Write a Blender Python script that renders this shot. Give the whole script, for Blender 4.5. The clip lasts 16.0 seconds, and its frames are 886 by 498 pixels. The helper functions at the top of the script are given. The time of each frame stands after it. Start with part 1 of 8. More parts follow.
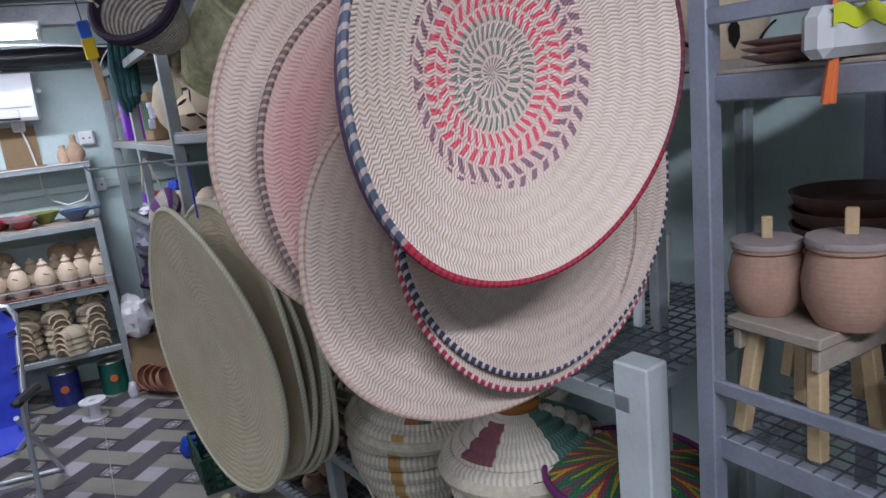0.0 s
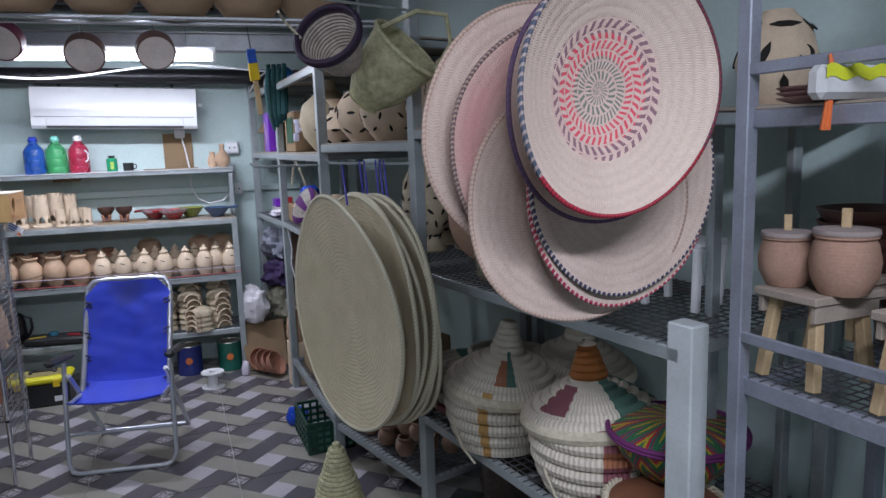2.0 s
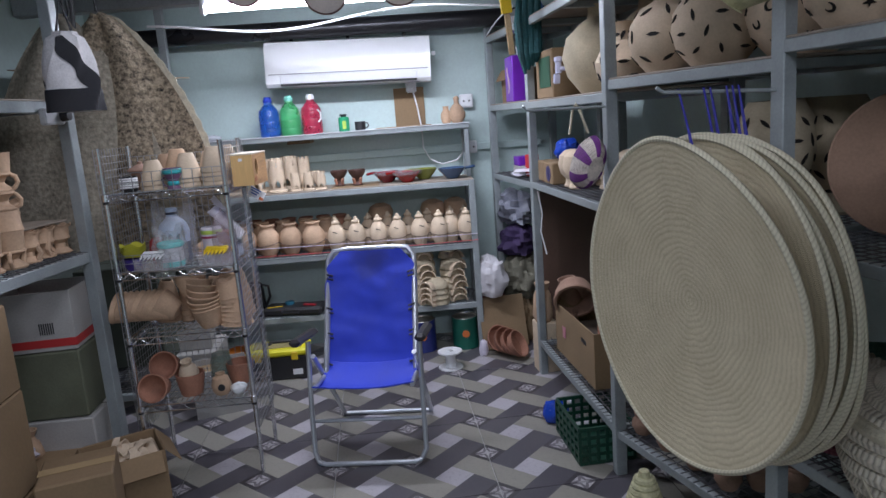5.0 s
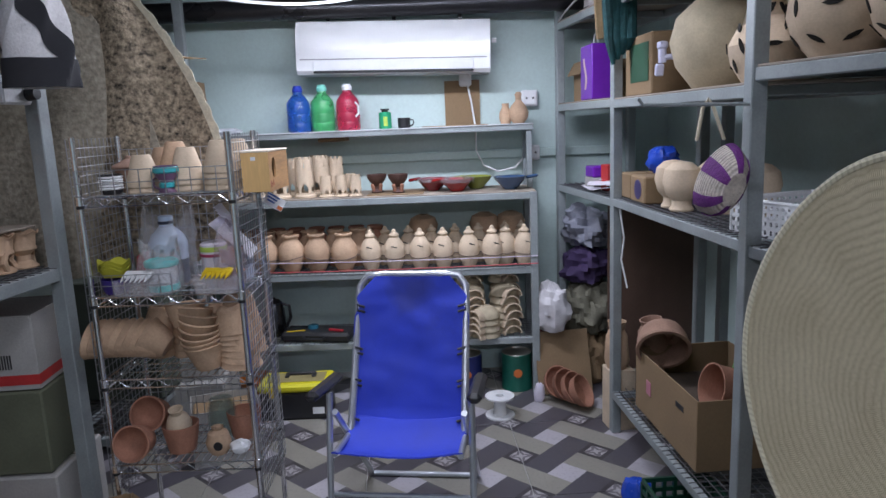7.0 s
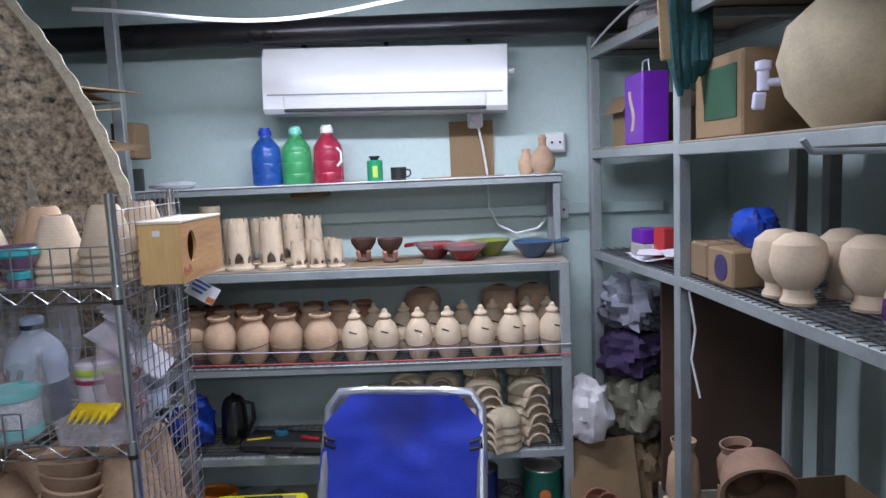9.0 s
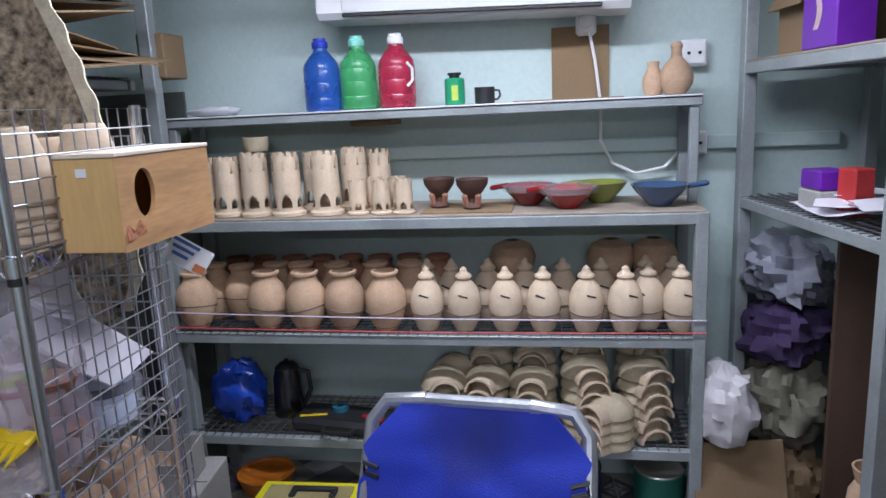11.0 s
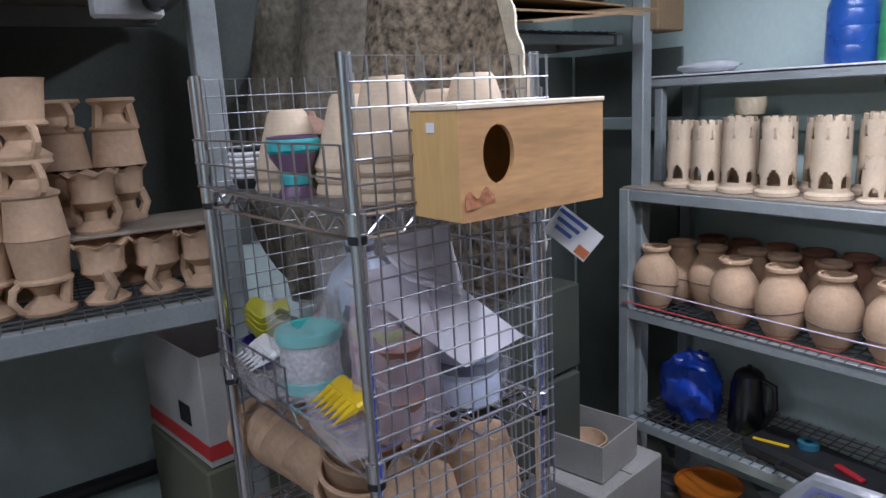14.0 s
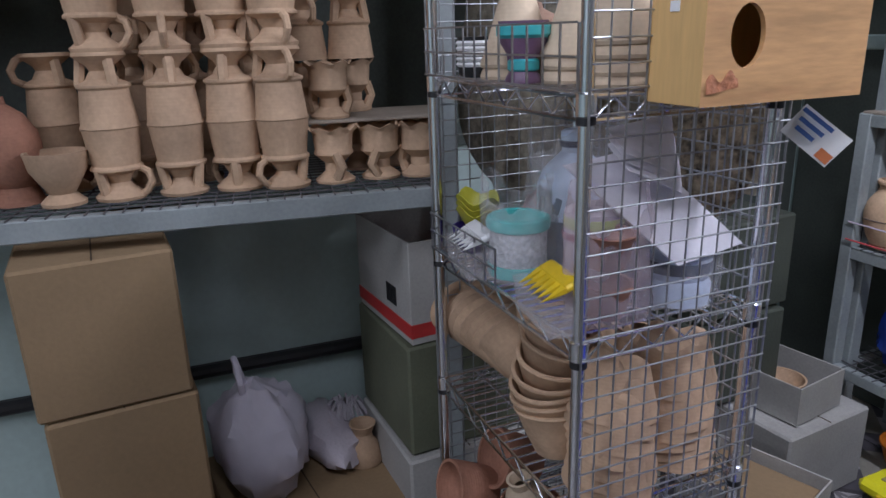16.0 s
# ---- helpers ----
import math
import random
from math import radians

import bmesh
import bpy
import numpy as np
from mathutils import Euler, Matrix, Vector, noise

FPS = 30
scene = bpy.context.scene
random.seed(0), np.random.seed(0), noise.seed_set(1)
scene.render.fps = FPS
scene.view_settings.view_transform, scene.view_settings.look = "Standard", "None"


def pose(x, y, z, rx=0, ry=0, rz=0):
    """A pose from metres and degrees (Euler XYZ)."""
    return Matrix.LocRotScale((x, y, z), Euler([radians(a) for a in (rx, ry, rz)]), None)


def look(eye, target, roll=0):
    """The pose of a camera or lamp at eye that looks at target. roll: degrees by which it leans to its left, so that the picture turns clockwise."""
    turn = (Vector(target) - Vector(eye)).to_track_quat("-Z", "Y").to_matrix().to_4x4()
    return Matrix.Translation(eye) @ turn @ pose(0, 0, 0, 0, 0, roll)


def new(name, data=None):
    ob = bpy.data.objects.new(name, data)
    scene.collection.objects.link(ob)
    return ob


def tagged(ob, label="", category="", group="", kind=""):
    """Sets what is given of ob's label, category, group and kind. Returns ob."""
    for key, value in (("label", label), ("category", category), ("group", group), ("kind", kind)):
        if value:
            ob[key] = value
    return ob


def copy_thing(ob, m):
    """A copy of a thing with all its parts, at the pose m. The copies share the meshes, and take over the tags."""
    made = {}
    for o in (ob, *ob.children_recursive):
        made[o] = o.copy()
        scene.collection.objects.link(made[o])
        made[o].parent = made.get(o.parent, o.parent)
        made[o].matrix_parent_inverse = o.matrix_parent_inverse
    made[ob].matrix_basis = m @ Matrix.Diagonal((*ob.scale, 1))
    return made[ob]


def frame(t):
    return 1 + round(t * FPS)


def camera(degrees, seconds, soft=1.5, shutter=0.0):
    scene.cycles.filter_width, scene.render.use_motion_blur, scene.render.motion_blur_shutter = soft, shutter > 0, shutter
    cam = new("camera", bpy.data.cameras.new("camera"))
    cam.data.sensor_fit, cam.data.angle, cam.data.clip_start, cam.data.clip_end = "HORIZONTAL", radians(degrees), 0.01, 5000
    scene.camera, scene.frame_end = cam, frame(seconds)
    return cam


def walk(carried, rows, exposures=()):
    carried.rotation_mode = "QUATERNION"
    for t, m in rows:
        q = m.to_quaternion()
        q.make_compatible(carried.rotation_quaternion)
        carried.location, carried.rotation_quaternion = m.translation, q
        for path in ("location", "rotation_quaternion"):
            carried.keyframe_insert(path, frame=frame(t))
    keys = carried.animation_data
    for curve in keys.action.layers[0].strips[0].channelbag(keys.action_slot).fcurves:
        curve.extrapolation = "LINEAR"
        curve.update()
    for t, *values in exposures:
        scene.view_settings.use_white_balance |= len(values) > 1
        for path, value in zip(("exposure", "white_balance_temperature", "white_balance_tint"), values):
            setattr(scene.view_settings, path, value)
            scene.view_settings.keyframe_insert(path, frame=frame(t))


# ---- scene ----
cam = camera(65.4, 16.0)
PATH = [
    (0, (0.202, -4.645, 1.66), (0.984, -2.86, 1.213), -6.3),
    (0.5, (0.186, -4.66, 1.641), (1.007, -2.871, 1.289), -5.0),
    (1, (0.125, -4.746, 1.655), (0.965, -2.949, 1.406), -4.1),
    (1.5, (0.012, -4.902, 1.62), (0.829, -3.095, 1.362), -3.5),
    (2, (-0.049, -5.061, 1.595), (0.534, -3.173, 1.289), -1.9),
    (2.5, (-0.154, -4.993, 1.594), (0.281, -3.064, 1.292), -2.7),
    (3, (-0.222, -4.976, 1.585), (0.105, -3.033, 1.246), -3.3),
    (3.5, (-0.237, -4.912, 1.557), (-0.11, -2.952, 1.182), -4.0),
    (4, (-0.303, -4.744, 1.539), (-0.254, -2.782, 1.153), -4.6),
    (4.2, (-0.312, -4.66, 1.53), (-0.266, -2.697, 1.152), -4.9),
    (6.3, (-0.334, -3.863, 1.508), (-0.332, -1.898, 1.134), -2.4),
    (6.5, (-0.348, -3.817, 1.512), (-0.364, -1.853, 1.136), -2.3),
    (7, (-0.415, -3.616, 1.489), (-0.464, -1.649, 1.129), -2.4),
    (7.5, (-0.509, -3.4, 1.496), (-0.519, -1.426, 1.178), -4.6),
    (8, (-0.482, -3.204, 1.486), (-0.495, -1.218, 1.249), -4.1),
    (8.2, (-0.455, -3.118, 1.512), (-0.474, -1.129, 1.299), -3.3),
    (10.3, (-0.408, -2.389, 1.491), (-0.603, -0.428, 1.151), -2.4),
    (10.5, (-0.394, -2.343, 1.474), (-0.667, -0.395, 1.111), -2.4),
    (11, (-0.445, -2.171, 1.463), (-0.782, -0.241, 1.061), -2.7),
    (11.5, (-0.49, -2.069, 1.466), (-0.917, -0.154, 1.076), -4.0),
    (12, (-0.479, -1.974, 1.465), (-1.188, -0.142, 1.091), -4.0),
    (12.5, (-0.404, -1.879, 1.47), (-1.424, -0.198, 1.106), -3.4),
    (13, (-0.381, -1.848, 1.458), (-1.571, -0.29, 1.061), -2.5),
    (13.5, (-0.415, -1.839, 1.443), (-1.744, -0.391, 1.074), -3.3),
    (14, (-0.415, -1.82, 1.43), (-1.975, -0.642, 1.006), -3.0),
    (14.5, (-0.409, -1.834, 1.416), (-2.09, -0.842, 0.982), -2.1),
    (15, (-0.396, -1.848, 1.395), (-2.097, -0.925, 0.89), -1.5),
    (15.5, (-0.405, -1.874, 1.379), (-2.15, -1.092, 0.795), -1.9),
    (16, (-0.408, -1.884, 1.376), (-2.185, -1.189, 0.777), -1.8),
]
walk(cam, [(t, look(e, g, r)) for t, e, g, r in PATH])

# ---- light ----
world = bpy.data.worlds.new("world")
scene.world = world
world.use_nodes = True
world.node_tree.nodes["Background"].inputs[0].default_value = (0.55, 0.62, 0.75, 1)
world.node_tree.nodes["Background"].inputs[1].default_value = 0.003


def area_lamp(name, m, sx, sy, watts, colour):
    d = bpy.data.lights.new(name, "AREA")
    d.shape, d.size, d.size_y, d.energy, d.color = "RECTANGLE", sx, sy, watts, colour
    ob = new(name, d)
    ob.matrix_world = m
    return ob


COOL = (0.79, 0.83, 1.0)
area_lamp("tube_lamp", look((-0.72, -0.57, 2.115), (-0.72, -0.62, 0.0)), 1.22, 0.05, 25.5, COOL)
# next two: fill lamps added for mid-room and rack, no tubes known there
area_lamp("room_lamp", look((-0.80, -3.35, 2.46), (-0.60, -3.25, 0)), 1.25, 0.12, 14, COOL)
area_lamp("rear_lamp", look((-0.42, -1.95, 2.42), (-0.45, -1.90, 0)), 1.25, 0.12, 23, COOL)
area_lamp("shop_lamp", look((0.20, -5.45, 2.47), (0.25, -5.10, 0)), 1.25, 0.12, 61, COOL)

# ---- materials ----
MATS = {}


def mat(name, colour, rough=0.6, metal=0.0, vary=0.12, scale=8.0, bump=0.15, fine=120.0, spots=0.0, spot_colour=(0.1, 0.08, 0.06), trans=0.0, alpha=1.0, coat=0.0, island=0.0, wave=0.0, wave_dir="Z", grain=None):
    """A surface with colour variation at two scales, relief and worn gloss."""
    if name in MATS:
        return MATS[name]
    m = bpy.data.materials.new(name)
    m.use_nodes = True
    nt = m.node_tree
    n, l = nt.nodes, nt.links
    b = n["Principled BSDF"]
    tc = n.new("ShaderNodeTexCoord")
    oi = n.new("ShaderNodeObjectInfo")
    add = n.new("ShaderNodeVectorMath")
    add.operation = "ADD"
    l.new(tc.outputs["Object"], add.inputs[0])
    mul = n.new("ShaderNodeMath")
    mul.operation = "MULTIPLY"
    mul.inputs[1].default_value = 31.0
    l.new(oi.outputs["Random"], mul.inputs[0])
    l.new(mul.outputs[0], add.inputs[1])
    if grain:
        along = n.new("ShaderNodeVectorMath")
        along.operation = "MULTIPLY"
        along.inputs[1].default_value = grain
        l.new(add.outputs[0], along.inputs[0])
        add = along
    big = n.new("ShaderNodeTexNoise")
    big.inputs["Scale"].default_value = scale
    big.inputs["Detail"].default_value = 6
    l.new(add.outputs[0], big.inputs["Vector"])
    small = n.new("ShaderNodeTexNoise")
    small.inputs["Scale"].default_value = fine
    small.inputs["Detail"].default_value = 3
    l.new(add.outputs[0], small.inputs["Vector"])
    mix = n.new("ShaderNodeMix")
    mix.data_type = "RGBA"
    mix.blend_type = "MIX"
    dark = tuple(c * (1 - vary * 1.6) for c in colour)
    light = tuple(min(1, c * (1 + vary)) for c in colour)
    mix.inputs["A"].default_value = (*dark, 1)
    mix.inputs["B"].default_value = (*light, 1)
    ramp = n.new("ShaderNodeMapRange")
    ramp.inputs[1].default_value, ramp.inputs[2].default_value = 0.3, 0.7
    sm = n.new("ShaderNodeMath")
    sm.operation = "MULTIPLY_ADD"
    sm.inputs[1].default_value = 0.4
    l.new(small.outputs["Fac"], sm.inputs[0])
    bb = n.new("ShaderNodeMath")
    bb.operation = "MULTIPLY_ADD"
    bb.inputs[1].default_value = 0.75
    bb.inputs[2].default_value = -0.07
    l.new(big.outputs["Fac"], bb.inputs[0])
    l.new(bb.outputs[0], sm.inputs[2])
    l.new(sm.outputs[0], ramp.inputs[0])
    l.new(ramp.outputs[0], mix.inputs["Factor"])
    out = mix.outputs["Result"]
    if island:
        hsv = n.new("ShaderNodeHueSaturation")
        ma = n.new("ShaderNodeMath")
        ma.operation = "MULTIPLY_ADD"
        ma.inputs[1].default_value = island
        ma.inputs[2].default_value = 1 - island / 2
        l.new(oi.outputs["Random"], ma.inputs[0])
        l.new(ma.outputs[0], hsv.inputs["Value"])
        l.new(out, hsv.inputs["Color"])
        out = hsv.outputs["Color"]
    if spots:
        sp = n.new("ShaderNodeTexNoise")
        sp.inputs["Scale"].default_value = scale * 0.6
        sp.inputs["Detail"].default_value = 8
        sp.inputs["Roughness"].default_value = 0.7
        l.new(add.outputs[0], sp.inputs["Vector"])
        sr = n.new("ShaderNodeMapRange")
        sr.inputs[1].default_value, sr.inputs[2].default_value, sr.inputs[4].default_value = 0.55, 0.72, spots
        l.new(sp.outputs["Fac"], sr.inputs[0])
        m2 = n.new("ShaderNodeMix")
        m2.data_type = "RGBA"
        m2.inputs["B"].default_value = (*spot_colour, 1)
        l.new(sr.outputs[0], m2.inputs["Factor"])
        l.new(out, m2.inputs["A"])
        out = m2.outputs["Result"]
    l.new(out, b.inputs["Base Color"])
    rr = n.new("ShaderNodeMapRange")
    rr.inputs[3].default_value, rr.inputs[4].default_value = max(0.03, rough - 0.12), min(1, rough + 0.12)
    l.new(big.outputs["Fac"], rr.inputs[0])
    l.new(rr.outputs[0], b.inputs["Roughness"])
    b.inputs["Metallic"].default_value = metal
    b.inputs["Transmission Weight"].default_value = trans
    b.inputs["Alpha"].default_value = alpha
    b.inputs["Coat Weight"].default_value = coat
    height = small.outputs["Fac"]
    if wave:
        w = n.new("ShaderNodeTexWave")
        w.bands_direction = wave_dir
        w.inputs["Scale"].default_value = wave
        w.inputs["Distortion"].default_value = 0.6
        l.new(tc.outputs["Object"], w.inputs["Vector"])
        ad = n.new("ShaderNodeMath")
        ad.operation = "ADD"
        l.new(w.outputs["Fac"], ad.inputs[0])
        l.new(small.outputs["Fac"], ad.inputs[1])
        height = ad.outputs[0]
    if bump:
        bp = n.new("ShaderNodeBump")
        bp.inputs["Strength"].default_value = bump
        bp.inputs["Distance"].default_value = 0.006
        l.new(height, bp.inputs["Height"])
        l.new(bp.outputs[0], b.inputs["Normal"])
    MATS[name] = m
    return m


def palm_disc_mat(name, base, dark, ring=70.0, stitch=260.0, motif=False, tint=None, contrast=0.5, rings=0.35, uneven=0.006):
    """Coiled and plaited palm leaf: rings round the disc's middle, crossed by short stitches."""
    m = bpy.data.materials.new(name)
    m.use_nodes = True
    nt = m.node_tree
    n, l = nt.nodes, nt.links
    b = n["Principled BSDF"]
    b.inputs["Roughness"].default_value = 0.75
    tc = n.new("ShaderNodeTexCoord")
    sep = n.new("ShaderNodeSeparateXYZ")
    l.new(tc.outputs["Object"], sep.inputs[0])

    def mt(op, a, c=None, d=None):
        k = n.new("ShaderNodeMath")
        k.operation = op
        for i, v in enumerate((a, c, d)):
            if v is None:
                continue
            if isinstance(v, (int, float)):
                k.inputs[i].default_value = v
            else:
                l.new(v, k.inputs[i])
        return k.outputs[0]

    x, y = sep.outputs[0], sep.outputs[1]
    nz = n.new("ShaderNodeTexNoise")
    nz.inputs["Scale"].default_value = 9
    nz.inputs["Detail"].default_value = 5
    l.new(tc.outputs["Object"], nz.inputs["Vector"])
    fn = n.new("ShaderNodeTexNoise")
    fn.inputs["Scale"].default_value = 160
    fn.inputs["Detail"].default_value = 3
    l.new(tc.outputs["Object"], fn.inputs["Vector"])
    r = mt("SQRT", mt("ADD", mt("MULTIPLY", x, x), mt("MULTIPLY", y, y)))
    rw = mt("ADD", r, mt("MULTIPLY", nz.outputs["Fac"], uneven))
    ang = mt("ARCTAN2", y, x)
    turn = mt("ADD", mt("DIVIDE", ang, 2 * math.pi), 0.5)
    spiral = mt("ADD", mt("MULTIPLY", rw, ring), turn)
    coil = mt("FRACT", spiral)
    row = mt("FLOOR", spiral)
    hump = mt("SINE", mt("MULTIPLY", coil, math.pi))
    # slanting stitches along each coil, leaning the other way on every second half of it
    lean = mt("MULTIPLY", mt("ABSOLUTE", mt("SUBTRACT", coil, 0.5)), 1.6)
    arc = mt("ADD", mt("MULTIPLY", mt("MULTIPLY", ang, mt("DIVIDE", mt("ADD", row, 0.5), ring)), stitch), lean)
    st = mt("SINE", mt("MULTIPLY", mt("FRACT", arc), math.pi))
    h = mt("ADD", mt("MULTIPLY", hump, rings), mt("MULTIPLY", st, 0.5))
    fac = mt("ADD", mt("MULTIPLY", mt("MULTIPLY", h, contrast), 0.9), mt("MULTIPLY", mt("ADD", nz.outputs["Fac"], fn.outputs["Fac"]), 0.5))
    rm = n.new("ShaderNodeMapRange")
    rm.inputs[1].default_value, rm.inputs[2].default_value = 0.3, 0.3 + 0.55 + contrast * 0.5
    l.new(fac, rm.inputs[0])
    mix = n.new("ShaderNodeMix")
    mix.data_type = "RGBA"
    mix.inputs["A"].default_value = (*dark, 1)
    mix.inputs["B"].default_value = (*base, 1)
    l.new(rm.outputs[0], mix.inputs["Factor"])
    out = mix.outputs["Result"]

    def blend(f, colour, src):
        k = n.new("ShaderNodeMix")
        k.data_type = "RGBA"
        k.inputs["B"].default_value = (*colour, 1)
        l.new(f, k.inputs["Factor"])
        l.new(src, k.inputs["A"])
        return k.outputs["Result"]

    if tint:
        f = mt("MULTIPLY", nz.outputs["Fac"], 0.95)
        band = mt("MAXIMUM", mt("SUBTRACT", 1.15, mt("MULTIPLY", mt("ABSOLUTE", mt("SUBTRACT", r, mt("ADD", 0.165, mt("MULTIPLY", nz.outputs["Fac"], 0.05)))), 17)), 0.0)
        out = blend(mt("MULTIPLY", mt("SMOOTH_MIN", f, 0.75, 0.1), mt("MINIMUM", band, 1.0)), tint, out)
    if motif:
        # dyed stitches: every second one, in rings of green, red and violet, in radial zigzags
        count = mt("ADD", 20, mt("MULTIPLY", mt("GREATER_THAN", mt("ADD", row, 0.5), 0.046 * ring), 20))
        side = mt("SUBTRACT", mt("MULTIPLY", mt("FLOORED_MODULO", row, 2), 2), 1)
        zig = mt("MULTIPLY", mt("MULTIPLY", mt("SUBTRACT", coil, 0.5), side), 0.6)
        odd = mt("LESS_THAN", mt("FRACT", mt("ADD", mt("MULTIPLY", turn, count), mt("ADD", zig, mt("MULTIPLY", fn.outputs["Fac"], 0.3)))), 0.46)
        odd = mt("MULTIPLY", odd, mt("LESS_THAN", mt("ABSOLUTE", mt("SUBTRACT", coil, 0.47)), 0.41))
        inner = mt("MULTIPLY", mt("LESS_THAN", r, 0.055), odd)
        mid = mt("MULTIPLY", mt("MULTIPLY", mt("GREATER_THAN", r, 0.055), mt("LESS_THAN", r, 0.091)), odd)
        outer = mt("MULTIPLY", mt("MULTIPLY", mt("GREATER_THAN", r, 0.091), mt("LESS_THAN", r, mt("ADD", 0.096, mt("MULTIPLY", nz.outputs["Fac"], 0.032)))), odd)
        out = blend(mt("MULTIPLY", inner, 0.92), (0.03, 0.15, 0.105), out)
        out = blend(mt("MULTIPLY", mid, 0.92), (0.60, 0.015, 0.055), out)
        out = blend(mt("MULTIPLY", outer, 0.85), (0.08, 0.04, 0.08), out)
        out = blend(mt("MULTIPLY", mt("LESS_THAN", r, 0.115), 0.12), (0.8, 0.3, 0.35), out)
    l.new(out, b.inputs["Base Color"])
    bp = n.new("ShaderNodeBump")
    bp.inputs["Strength"].default_value = 0.5
    bp.inputs["Distance"].default_value = 0.004
    l.new(mt("ADD", h, mt("MULTIPLY", fn.outputs["Fac"], 0.4)), bp.inputs["Height"])
    l.new(bp.outputs[0], b.inputs["Normal"])
    return m


def twist_mat(name, a, b2, freq, axis=0):
    """Two-coloured overcast binding that winds round a rim."""
    m = bpy.data.materials.new(name)
    m.use_nodes = True
    n, l = m.node_tree.nodes, m.node_tree.links
    b = n["Principled BSDF"]
    b.inputs["Roughness"].default_value = 0.7
    tc = n.new("ShaderNodeTexCoord")
    sep = n.new("ShaderNodeSeparateXYZ")
    l.new(tc.outputs["Object"], sep.inputs[0])
    at = n.new("ShaderNodeMath")
    at.operation = "ARCTAN2"
    l.new(sep.outputs[1], at.inputs[0])
    l.new(sep.outputs[0], at.inputs[1])
    z = n.new("ShaderNodeMath")
    z.operation = "MULTIPLY_ADD"
    z.inputs[1].default_value = 90.0
    l.new(sep.outputs[2], z.inputs[0])
    k = n.new("ShaderNodeMath")
    k.operation = "MULTIPLY"
    k.inputs[1].default_value = freq / (2 * math.pi)
    l.new(at.outputs[0], k.inputs[0])
    l.new(k.outputs[0], z.inputs[2])
    fr = n.new("ShaderNodeMath")
    fr.operation = "FRACT"
    l.new(z.outputs[0], fr.inputs[0])
    lt = n.new("ShaderNodeMath")
    lt.operation = "LESS_THAN"
    lt.inputs[1].default_value = 0.62
    l.new(fr.outputs[0], lt.inputs[0])
    mix = n.new("ShaderNodeMix")
    mix.data_type = "RGBA"
    mix.inputs["A"].default_value = (*b2, 1)
    mix.inputs["B"].default_value = (*a, 1)
    l.new(lt.outputs[0], mix.inputs["Factor"])
    l.new(mix.outputs["Result"], b.inputs["Base Color"])
    bp = n.new("ShaderNodeBump")
    bp.inputs["Strength"].default_value = 0.7
    bp.inputs["Distance"].default_value = 0.004
    l.new(fr.outputs[0], bp.inputs["Height"])
    l.new(bp.outputs[0], b.inputs["Normal"])
    return m


TURN = 4.0
PITCH = 0.342
TILE_O = (-0.104, -1.748)


